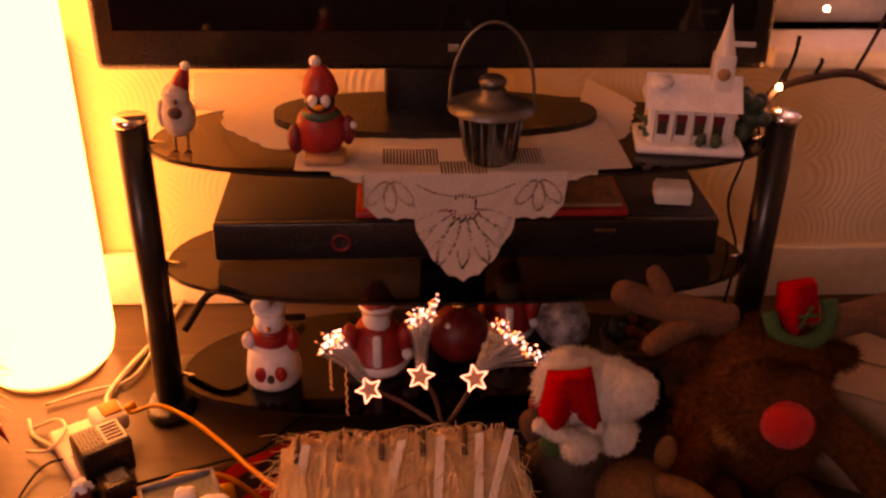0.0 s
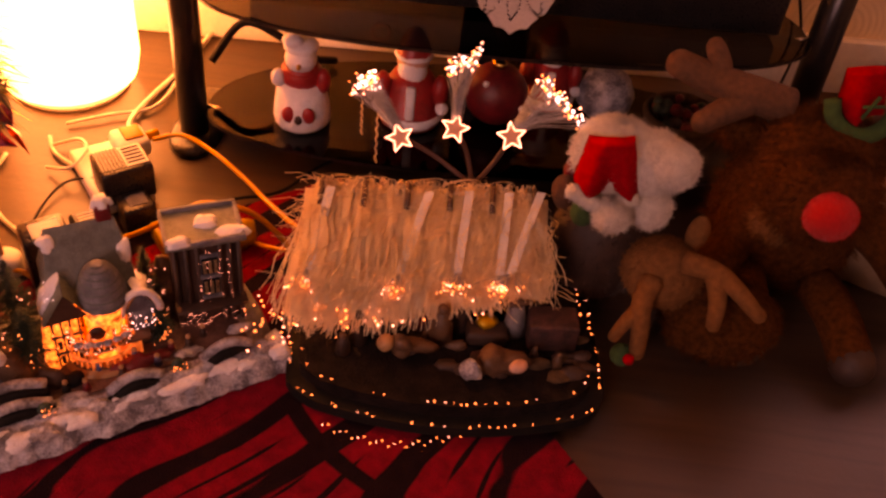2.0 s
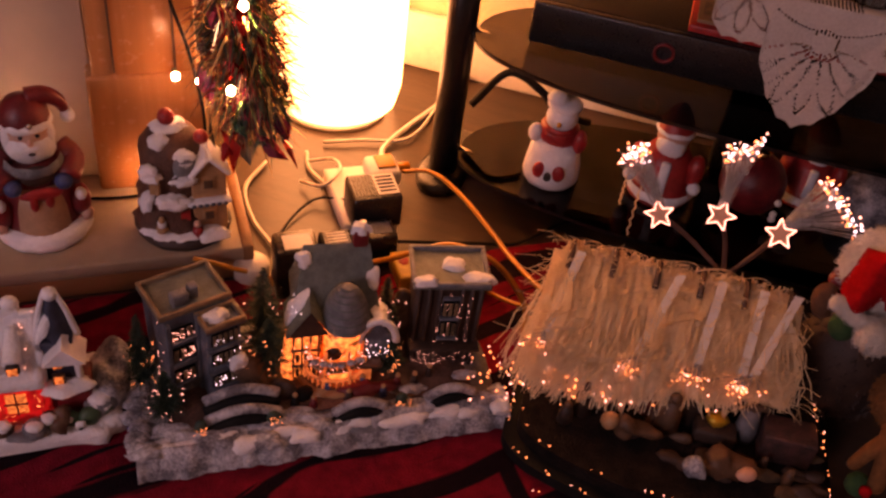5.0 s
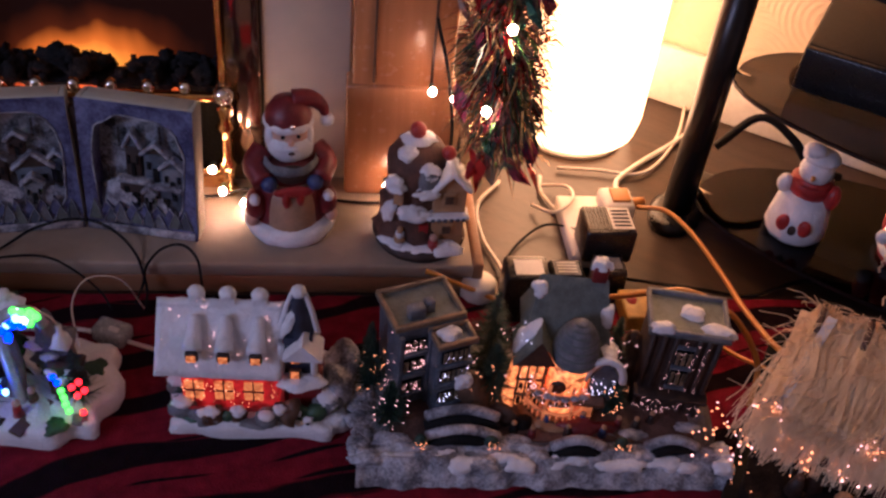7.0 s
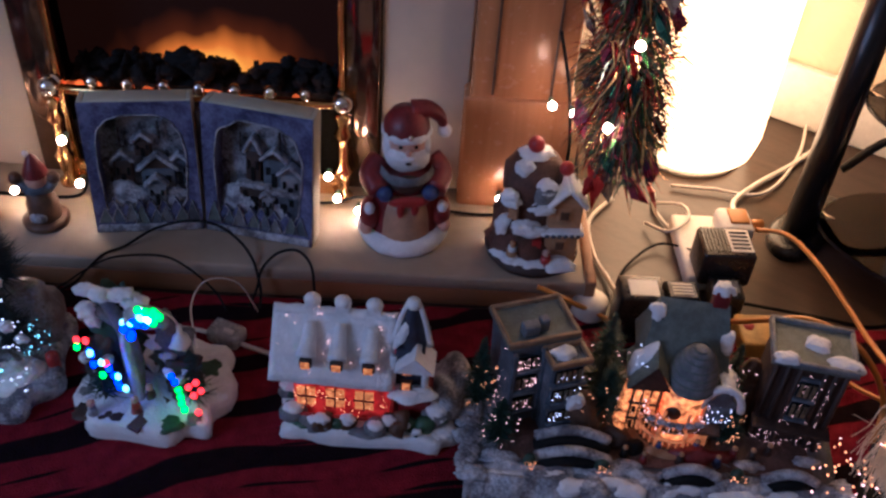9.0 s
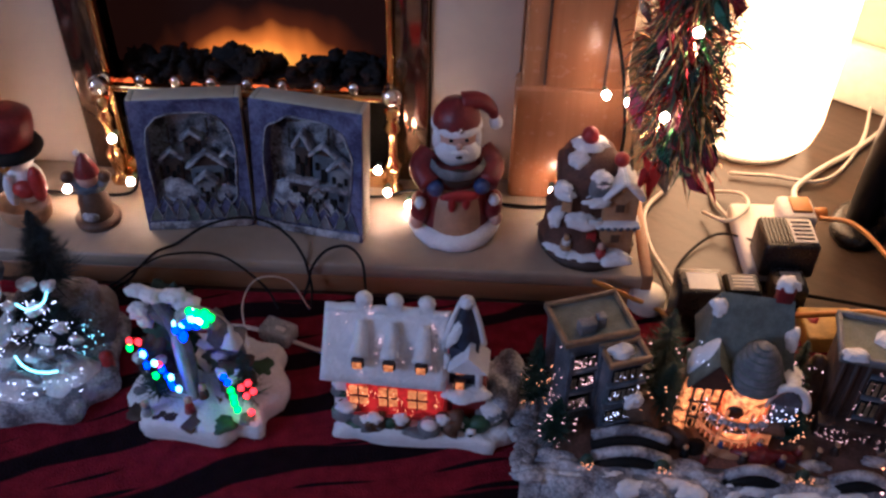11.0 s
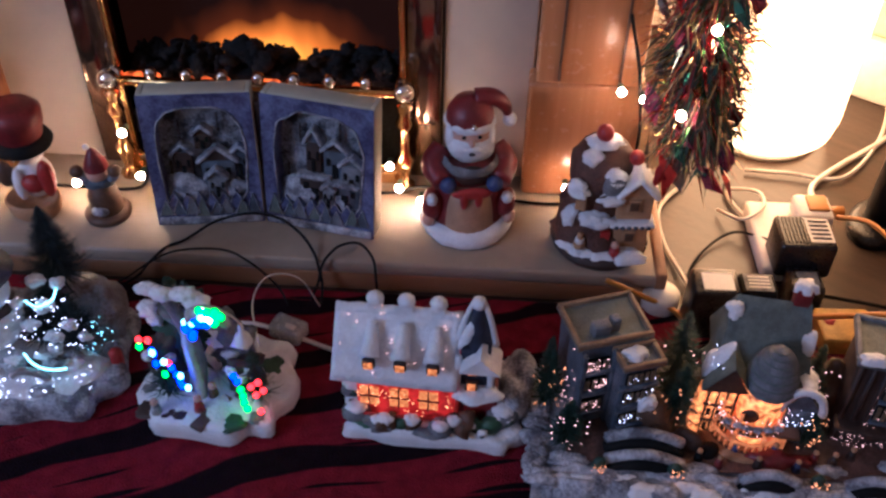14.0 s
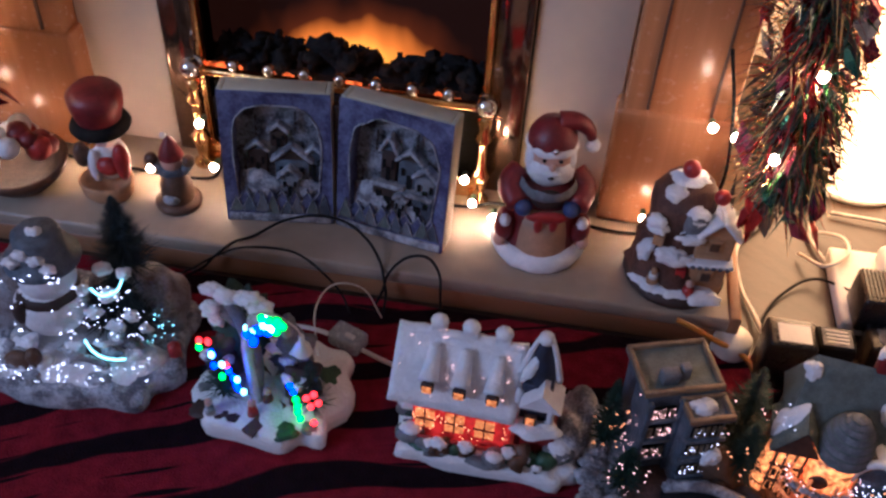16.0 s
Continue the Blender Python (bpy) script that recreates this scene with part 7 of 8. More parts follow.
def stable():
    t = thing("thatched_stable", SB @ pose(0, 0, 0.009), "fibre-optic nativity stable with a pale straw roof on a black base", "stable")
    poly = []
    for cx, cy, a0 in ((0.320, 0.035, -90), (0.320, 0.275, 0), (0.035, 0.275, 90), (0.035, 0.035, 180)):
        poly += [(cx + 0.035 * math.cos(radians(a0 + 15 * k)), cy + 0.035 * math.sin(radians(a0 + 15 * k))) for k in range(7)]
    poly += [(0.035 + 0.285 * k / 14, 0.0) for k in range(1, 14)]
    # the front edge bows towards the room
    poly = [(x, y - 0.038 * max(0.0, 1 - ((x - 0.195) / 0.18) ** 2) * max(0.0, 1 - y / 0.31)) for x, y in poly]
    part("base", Shape().slab(poly, 0, 0.014, MATBLACK), t, "black base")
    part("plinth", Shape().slab([(0.175 + (x - 0.175) * 0.92, 0.155 + (y - 0.155) * 0.92) for x, y in poly], 0.014, 0.031, mat("black_cloth", (0.016, 0.011, 0.010), 0.9, scale=60, bump=0.8, spec=0.15, col2=(0.004, 0.003, 0.003))), t, "black cloth ground")

    def along(f, step, z, jit, seed, keep):
        g, out = random.Random(seed), Shape()
        pts = [Vector((0.175 + (x - 0.175) * f, 0.155 + (y - 0.155) * f, z)) for x, y in poly]
        pts.append(pts[0])
        for a, b in zip(pts, pts[1:]):
            n = max(1, int((b - a).length / step))
            for k in range(n):
                p = a.lerp(b, (k + g.random() * 0.6) / n)
                if keep(p) and g.random() < 0.6:
                    out.ball((p.x + g.uniform(-jit, jit), p.y + g.uniform(-jit, jit), z), 0.0008 * g.uniform(0.6, 1.4), TIPWARM if g.random() < 0.8 else TIPPINK, 6)
        return out

    keep = lambda p: p.y < 0.22
    stuff("outer_lights", along(0.985, 0.009, 0.0148, 0.002, 1, keep), t, "ring of tiny orange light points")
    stuff("inner_lights", along(0.90, 0.009, 0.0318, 0.002, 2, keep), t, "ring of tiny orange light points")
    loop = Shape()
    for k in range(26):
        u = k / 25
        loop.ball((0.045 + 0.16 * u, -0.030 - 0.022 * math.sin(math.pi * u) + 0.004 * math.sin(k * 2.1), 0.0025), 0.0008, TIPWARM if k % 3 else TIPPINK, 6)
    stuff("loose_lights", loop, t, "loose loop of light points on the rug")
    part("back_wall", Shape().box((0.155, 0.205, 0.085), (0.25, 0.012, 0.115), DKBROWN, bevel=0.003), t)
    for x in (0.035, 0.275):
        part("post", Shape().tube([(x, 0.13, 0.028), (x, 0.14, 0.12)], 0.006, DKBROWN, 8), t)
    # straw: bundles from the ridge down over the eave
    g = random.Random(5)

    def strand(x, sp, material, w, drop, lean):
        u0 = x / 0.26
        ye, ze = 0.075 + 0.055 * max(0, u0 - 0.35), 0.072 + 0.025 * max(0, u0 - 0.35)
        p0 = Vector((0.022 + x, 0.190 + g.uniform(-0.006, 0.006), 0.150 + g.uniform(-0.004, 0.006)))
        p2 = Vector((0.022 + x + lean, ye + g.uniform(-0.014, 0.012) - drop * 0.5, ze - drop + g.uniform(-0.010, 0.010)))
        p1 = p0.lerp(p2, 0.5) + Vector((g.uniform(-0.006, 0.006), -0.004, 0.016 + g.uniform(-0.005, 0.009)))
        n, vs, ph = 8, [], g.uniform(0, 6.28)
        bend = g.gauss(0, 0.006)
        for k in range(n):
            s = k / (n - 1)
            q = (1 - s) ** 2 * p0 + 2 * s * (1 - s) * p1 + s * s * p2
            q.x += 0.016 * s * noise.noise((q.x * 55, s * 2.5, 1.0)) + bend * s * s + 0.0012 * s * math.sin(ph + 7 * s)
            q.y += g.uniform(-0.001, 0.001)
            q.z += 0.007 * s * noise.noise((q.x * 70, s * 3, 5.0)) + 0.0015 * math.sin(ph * 2 + 6 * s) * s
            vs += [q + Vector((-w, 0, 0)), q + Vector((w, 0, 0.0004))]
        sp.add(vs, [(2 * k, 2 * k + 1, 2 * k + 3, 2 * k + 2) for k in range(n - 1)], material)
        return p2

    tips = Shape()
    for b in range(9):
        sp = Shape()
        for k in range(820):
            x = 0.255 * (b + g.random()) / 9
            dr = g.choice((-0.03, -0.012, 0.0, 0.0, 0.006, 0.016)) * (1 - 0.5 * x / 0.255)
            e = strand(x, sp, STRAW, g.uniform(0.00025, 0.0006), dr, g.gauss(-0.014, 0.016) + 0.05 * noise.noise((x * 70, 0, 3)))
            if dr >= 0 and g.random() < (0.035 if x < 0.10 else 0.006):
                tips.ball(e, 0.0011 * g.uniform(0.7, 1.4), TIPWARM if g.random() < 0.6 else TIPPINK, 6)
        stuff("straw_bundle", sp, t, "pale loose straw bundle")
    wisp = Shape()
    for k in range(900):
        p = Vector((0.01 + 0.28 * g.random(), 0.19 - 0.11 * g.random(), 0))
        p.z = 0.160 - (0.19 - p.y) * 0.62
        d = Vector((g.gauss(-0.01, 0.02), g.gauss(-0.012, 0.014), g.gauss(0.002, 0.008)))
        wisp.tube([p, p + d * 0.5 + Vector((g.gauss(0, 0.004), 0, 0.006)), p + d], 0.0004, STRAW, 3, cap=False)
    stuff("straw_wisps", wisp, t, "loose straw ends")
    stuff("straw_tips", tips, t, "tiny light points at the straw ends")
    rf = Shape().add([(0.010, 0.192, 0.146), (0.288, 0.192, 0.146), (0.286, 0.095, 0.082), (0.005, 0.095, 0.076), (0.010, 0.196, 0.140), (0.288, 0.196, 0.140), (0.286, 0.097, 0.077), (0.005, 0.097, 0.071)],
                     [(0, 3, 2, 1), (4, 5, 6, 7), (0, 1, 5, 4), (2, 3, 7, 6), (1, 2, 6, 5), (3, 0, 4, 7)], STRAW)
    part("roof_board", rf, t, "straw mat under the thatch")
    ridge = Shape()
    for b in range(9):
        for k in range(40):
            x = 0.022 + 0.255 * (b + g.uniform(0.06, 0.94)) / 9
            y = 0.190 + g.uniform(-0.012, 0.010)
            ridge.box((x, y, 0.1535 + g.uniform(-0.003, 0.003)), (0.0018, 0.0018, 0.009 + g.uniform(0, 0.005)), STRAW)
    stuff("ridge_tufts", ridge, t, "clipped straw along the ridge")
    curl = Shape()
    for k in range(26):
        x, r = 0.03 + 0.24 * g.random(), g.uniform(0.010, 0.026)
        curl.tube([(x + r * math.cos(a), 0.196 + 0.004 * math.sin(a * 2), 0.152 + 0.55 * r * math.sin(a)) for a in [math.pi * i / 9 for i in range(10)]], 0.0005, STRAW if k % 3 else DKBROWN, 4, cap=False)
    stuff("ridge_curls", curl, t, "curled fibres along the ridge")
    for b in range(6):
        x = 0.030 + b * 0.048
        part("ridge_strap", Shape().tube([(x, 0.204, 0.150), (x, 0.186, 0.163), (x - 0.001, 0.160, 0.149)], 0.0034, BROWN, 8), t, "dark brown strap")
    for x, u, dx in ((0.040, 0.05, -0.020), (0.150, 0.05, -0.030), (0.195, 0.02, -0.012), (0.240, 0.02, -0.010), (0.276, 0.0, -0.034)):
        y, z = 0.190 - 0.1 * u - 0.01, 0.166 - 0.06 * u
        q = Shape().add([(x - 0.005, y, z), (x + 0.005, y, z), (x + 0.005 + dx, y - 0.080, z - 0.052), (x - 0.005 + dx, y - 0.080, z - 0.052), (x - 0.005, y, z - 0.002), (x + 0.005, y, z - 0.002), (x + 0.005 + dx, y - 0.080, z - 0.054), (x - 0.005 + dx, y - 0.080, z - 0.054)],
                        [(0, 3, 2, 1), (4, 5, 6, 7), (0, 1, 5, 4), (2, 3, 7, 6), (1, 2, 6, 5), (3, 0, 4, 7)], TAPE)
        part("fibre_strip", q, t, "white fibre strip")
        e = (x + dx * 1.3, y - 0.062, z - 0.046)
        fb = Shape()
        for k in range(22):
            d = Vector((g.gauss(dx * 0.3, 0.008), g.uniform(-0.018, -0.006), g.uniform(-0.020, -0.004)))
            p = Vector((x + dx, y - 0.080, z - 0.053))
            fb.tube([p, p + d * 0.6 + Vector((0, 0, 0.003)), p + d], 0.0003, CLEAR, 3, cap=False)
            fb.ball(p + d, 0.0011, TIPWARM if k % 3 else TIPPINK, 6)
        stuff("fibre_ends", fb, t, "spray of glowing fibre ends")
    lf = Shape()
    for k in range(34):
        p = Vector((0.0 + g.uniform(-0.01, 0.02), 0.085 + g.uniform(-0.02, 0.02), 0.075))
        d = Vector((g.uniform(-0.045, 0.0), g.uniform(-0.035, 0.01), g.uniform(-0.045, -0.010)))
        lf.ball(p + d, 0.0012 * g.uniform(0.7, 1.3), TIPWARM if k % 4 else TIPPINK, 6)
    stuff("corner_lights", lf, t, "cluster of glowing fibre ends")
    # figures under the roof
    part("lantern", Shape().ball((0.222, 0.085, 0.052), (0.012, 0.010, 0.008), mat("gold_leaf", (0.75, 0.42, 0.04), 0.35, 0.6), 10, 0.5, 90), t, "gold crumpled ornament")
    part("lying_sheep", Shape().ball((0.232, 0.030, 0.044), (0.032, 0.014, 0.015), BROWN, 18, 0.9, 60).ball((0.204, 0.020, 0.042), (0.013, 0.011, 0.013), SNOWDIM, 14, 0.7, 70).ball((0.252, 0.022, 0.050), (0.012, 0.009, 0.008), SKIN, 12, 0.5, 60), t, "brown and white lying sheep")
    part("lying_calf", Shape().ball((0.130, 0.050, 0.043), (0.026, 0.013, 0.012), BROWN, 16, 0.9, 60).ball((0.108, 0.048, 0.050), 0.010, BEIGE, 12, 0.4), t, "tan lying calf")
    part("manger", Shape().box((0.222, 0.078, 0.040), (0.046, 0.026, 0.018), DKBROWN, bevel=0.004), t, "dark manger")
    part("crate", Shape().box((0.296, 0.080, 0.050), (0.056, 0.036, 0.038), mat("crate_red", (0.10, 0.035, 0.03), 0.6, scale=70, bump=0.6, col2=(0.025, 0.012, 0.010)), bevel=0.003), t, "dark red crate")
    for x, y, h, c in ((0.170, 0.075, 0.060, BROWN), (0.192, 0.100, 0.064, DKBROWN), (0.078, 0.070, 0.050, DKBROWN), (0.255, 0.092, 0.058, STONE), (0.098, 0.090, 0.060, BROWN), (0.150, 0.100, 0.066, DKRED), (0.062, 0.050, 0.034, DKBROWN), (0.300, 0.040, 0.026, BROWN), (0.275, 0.052, 0.022, DKBROWN)):
        fg = Shape().lathe([(0, 0), (h * 0.24, 0), (h * 0.19, h * 0.45), (h * 0.11, h * 0.75), (0, h * 0.76)], c, (x, y, 0.030), 14, wob=0.35)
        part("figure", fg.ball((x, y - 0.002, 0.030 + h * 0.84), h * 0.12, SKIN if c is DKRED else BROWN, 12, 0.2), t)
    for k in range(22):
        x, y = g.uniform(0.05, 0.33), g.uniform(0.02, 0.11)
        part("straw_clump", Shape().ball((x, y, 0.033), (g.uniform(0.008, 0.018), g.uniform(0.005, 0.010), g.uniform(0.003, 0.007)), g.choice((BROWN, DKBROWN, WICKER)), 10, 0.9, 80), t)
    for p, q in (((0.15, 0.07, 0.032), (0.18, 0.12, 0.075)), ((0.265, 0.085, 0.085), (0.225, 0.10, 0.06))):
        part("beam", Shape().tube([p, q], 0.004, BROWN, 8), t)
    return t


stable()


# ---------------- light stars on stems ----------------
def star_spray(root, star, tips, seed, turn, label):
    t = thing("star_spray", pose(0, 0, 0), label, "light spray", "light sprays")
    g = random.Random(seed)
    st, rt = Vector(star), Vector(root)
    mid = rt.lerp(st, 0.55) + Vector((0.004, 0.010, -0.006))
    part("stem", Shape().tube(spline([rt, mid, st], 6), 0.0028, mat("brown_stem", (0.10, 0.05, 0.04), 0.5), 8), t, "brown stem")
    m = Matrix.Translation(st + Vector((0, -0.006, 0.002))) @ Matrix.Rotation(radians(52), 4, "X") @ Matrix.Rotation(radians(turn), 4, "Z")
    pts = [((0.0165 if k % 2 == 0 else 0.0075) * math.sin(k * math.pi / 5), (0.0165 if k % 2 == 0 else 0.0075) * math.cos(k * math.pi / 5)) for k in range(10)]
    part("star", Shape().slab(list(reversed(pts)), -0.0015, 0.0015, mat("star_plate", (0.55, 0.33, 0.22), 0.4), m), t, "pale star plate")
    out = Shape()
    for k in range(10):
        a, b = Vector((*pts[k], 0.002)), Vector((*pts[(k + 1) % 10], 0.002))
        out.tube([m @ a, m @ b], 0.0008, TIPPINK, 5)
    part("star_outline", out, t, "glowing star outline")
    fb, tp = Shape(), Shape()
    for k in range(70):
        e = Vector(tips[0]).lerp(Vector(tips[1]), g.random()) + Vector((g.gauss(0, 0.004), g.gauss(0, 0.006), g.gauss(0, 0.005)))
        s0 = st + Vector((g.uniform(-0.006, 0.006), g.uniform(-0.003, 0.004), 0.004))
        c = s0.lerp(e, 0.5) + (Vector((st.x, st.y, st.z + 0.05)) - s0.lerp(e, 0.5)) * 0.12
        fb.tube([s0, c, e], 0.00035, CLEAR, 3, cap=False)
        tp.ball(e, 0.0013 * g.uniform(0.6, 1.4), (TIPPINK, TIPWARM, TIPWHITE)[k % 3], 6)
    stuff("fibres", fb, t, "clear optic fibres")
    stuff("fibre_tips", tp, t, "glowing fibre ends")
    return t


star_spray((-0.012, 0.935, 0.150), (-0.038, 0.93, 0.227), ((-0.052, 0.945, 0.288), (-0.022, 0.950, 0.312)), 1, -8, "fibre-optic spray with a glowing star, standing upright")
star_spray((-0.006, 0.935, 0.150), (0.025, 0.92, 0.233), ((0.046, 0.935, 0.300), (0.098, 0.930, 0.255)), 2, 12, "fibre-optic spray with a glowing star, leaning outwards")
left = star_spray((-0.018, 0.935, 0.150), (-0.0995, 0.94, 0.198), ((-0.158, 0.950, 0.245), (-0.132, 0.950, 0.265)), 3, 25, "fibre-optic spray with a dim star, leaning low")
for x, z0, z1 in ((-0.146, 0.235, 0.190), (-0.128, 0.222, 0.152)):
    part("twisted_thread", Shape().tube([(x + 0.0012 * math.sin(k * 1.4), 0.945, z0 + (z1 - z0) * k / 24) for k in range(25)], 0.0010, STRAW, 5), left, "pale twisted thread")


# ---------------- soft toys ----------------
def fuzz(shape, material, n, seed, length=0.006):
    """Short fur strands over the shape's own surface."""
    g = random.Random(seed)
    k = shape.mats.index(material)
    faces = [f for f, mi in zip(shape.f, shape.mi) if mi == k]
    for i in range(n):
        f = g.choice(faces)
        a, b, c = (Vector(shape.v[j]) for j in (f[0], f[1], f[2]))
        nn = (b - a).cross(c - a)
        if nn.length < 1e-10:
            continue
        nn.normalize()
        p = a.lerp(b, g.random()).lerp(c, g.random())
        d = (nn + Vector((g.gauss(0, 0.4), g.gauss(0, 0.4), g.gauss(-0.25, 0.3)))) * length * g.uniform(0.6, 1.3)
        s = nn.orthogonal().normalized() * 0.0007
        shape.add([p - s, p + s, p + d], [(0, 1, 2)], material)
    return shape


def drape(tl, tr, br, bl, y, depth, folds, material, n=24):
    """A hanging piece of felt with soft vertical folds, given by its four corners (x, z)."""
    vs, fs = [], []
    for side in range(2):
        for j in range(n + 1):
            v = j / n
            for i in range(n + 1):
                u = i / n
                x0, z0 = tl[0] + (tr[0] - tl[0]) * u, tl[1] + (tr[1] - tl[1]) * u
                x1, z1 = bl[0] + (br[0] - bl[0]) * u, bl[1] + (br[1] - bl[1]) * u
                e = math.sin(math.pi * u) ** 0.6
                yy = y - depth * e * (0.7 + 0.3 * math.sin(math.pi * v)) - 0.013 * v * math.sin(2 * math.pi * folds * u) * e
                z = z0 + (z1 - z0) * v + 0.004 * v * math.cos(2 * math.pi * folds * u) + 0.008 * e * (1 - v)
                vs.append((x0 + (x1 - x0) * v, yy + (0.016 if side else 0), z))
    m, o = n + 1, (n + 1) ** 2
    for j in range(n):
        for i in range(n):
            q = (j * m + i, (j + 1) * m + i, (j + 1) * m + i + 1, j * m + i + 1)
            fs += [q, tuple(o + k for k in reversed(q))]
    for i in range(n):
        fs += [(i, i + 1, o + i + 1, o + i), (n * m + i + 1, n * m + i, o + n * m + i, o + n * m + i + 1)]
        fs += [((i + 1) * m, i * m, o + i * m, o + (i + 1) * m), (i * m + n, (i + 1) * m + n, o + (i + 1) * m + n, o + i * m + n)]
    return Shape().add(vs, fs, material, None, True)


def big_reindeer():
    t = thing("reindeer_plush", pose(0, 0, 0), "brown plush reindeer toy with a red nose and felt hat", "soft toy")
    s = Shape()
    s.ball((0.375, 0.965, 0.215), (0.074, 0.066, 0.066), FUR, 26, 0.12, 18).ball((0.372, 0.905, 0.215), (0.058, 0.055, 0.052), FUR, 24, 0.12, 18)
    s.ball((0.385, 1.02, 0.095), (0.095, 0.085, 0.10), FUR, 22, 0.06, 12)
    for x in (-1, 1):
        s.ball((0.375 + x * 0.082, 0.985, 0.232), (0.030, 0.016, 0.018), FUR, 14, 0.15)
    part("body", fuzz(s, FUR, 16000, 3, 0.010), t, "shaggy brown body and head")
    part("chin", fuzz(Shape().ball((0.350, 0.935, 0.150), (0.030, 0.026, 0.024), TANFUR, 18, 0.15, 40), TANFUR, 1600, 13, 0.007), t, "tan chin tuft")
    for p, q in (((0.33, 0.98, 0.10), (0.27, 0.90, 0.03)), ((0.45, 0.98, 0.14), (0.53, 0.90, 0.09)), ((0.34, 0.95, 0.05), (0.33, 0.85, 0.028)), ((0.43, 0.95, 0.05), (0.46, 0.84, 0.028))):
        leg = Shape().tube(spline([p, tuple((a + b) / 2 + (0.01 if i == 2 else 0) for i, (a, b) in enumerate(zip(p, q))), q], 4), 0.027, FUR, 12)
        lg = part("leg", fuzz(leg, FUR, 1600, 17, 0.008), t)
        part("hoof", Shape().ball(q, 0.0275, DKBROWN, 14), lg, "dark brown hoof")
    part("nose", fuzz(Shape().ball((0.368, 0.855, 0.226), (0.0285, 0.024, 0.0275), NOSE, 24, 0.03), NOSE, 1400, 8, 0.0016), t, "bright red round nose")
    a = Shape().tube(spline([(0.335, 1.00, 0.265), (0.285, 1.00, 0.278), (0.240, 1.01, 0.284), (0.205, 1.01, 0.296)], 6), 0.022, ANTLER, 14, taper=0.75).ball((0.205, 1.01, 0.296), 0.017, ANTLER, 12)
    a.tube(spline([(0.30, 1.00, 0.274), (0.262, 0.985, 0.258), (0.238, 0.97, 0.250)], 5), 0.018, ANTLER, 12, taper=0.75).ball((0.238, 0.97, 0.250), 0.0135, ANTLER, 12)
    a.tube(spline([(0.255, 1.01, 0.284), (0.248, 1.015, 0.304), (0.240, 1.02, 0.318)], 4), 0.014, ANTLER, 12, taper=0.8).ball((0.240, 1.02, 0.318), 0.011, ANTLER, 10)
    part("antler", a, t, "stuffed brown felt antler")
    a = Shape().tube(spline([(0.430, 1.00, 0.262), (0.480, 1.00, 0.275), (0.530, 1.01, 0.290), (0.57, 1.01, 0.31)], 6), 0.022, ANTLER, 14, taper=0.75).ball((0.57, 1.01, 0.31), 0.017, ANTLER, 12)
    a.tube(spline([(0.49, 1.0, 0.278), (0.53, 0.985, 0.268), (0.56, 0.97, 0.258)], 5), 0.017, ANTLER, 12, taper=0.75).ball((0.56, 0.97, 0.258), 0.0128, ANTLER, 10)
    part("antler", a, t, "stuffed brown felt antler")
    hat = part("hat", drape((0.376, 0.330), (0.416, 0.338), (0.428, 0.284), (0.380, 0.278), 0.972, 0.016, 1.0, REDFELT), t, "red felt hat")
    brim = Shape().tube(spline([(0.366, 0.966, 0.302), (0.372, 0.958, 0.284), (0.388, 0.950, 0.273), (0.408, 0.948, 0.272), (0.426, 0.953, 0.282), (0.436, 0.962, 0.300), (0.432, 0.970, 0.318)], 5), 0.0095, GREENFELT, 12)
    part("brim", brim, hat, "green felt brim")
    part("motif", Shape().tube(spline([(0.398, 0.950, 0.292), (0.402, 0.949, 0.306), (0.408, 0.952, 0.320)], 4), 0.0022, GREENFELT, 6).tube([(0.394, 0.950, 0.306), (0.416, 0.950, 0.310)], 0.002, GREENFELT, 6), hat, "green stitched motif")
    return t


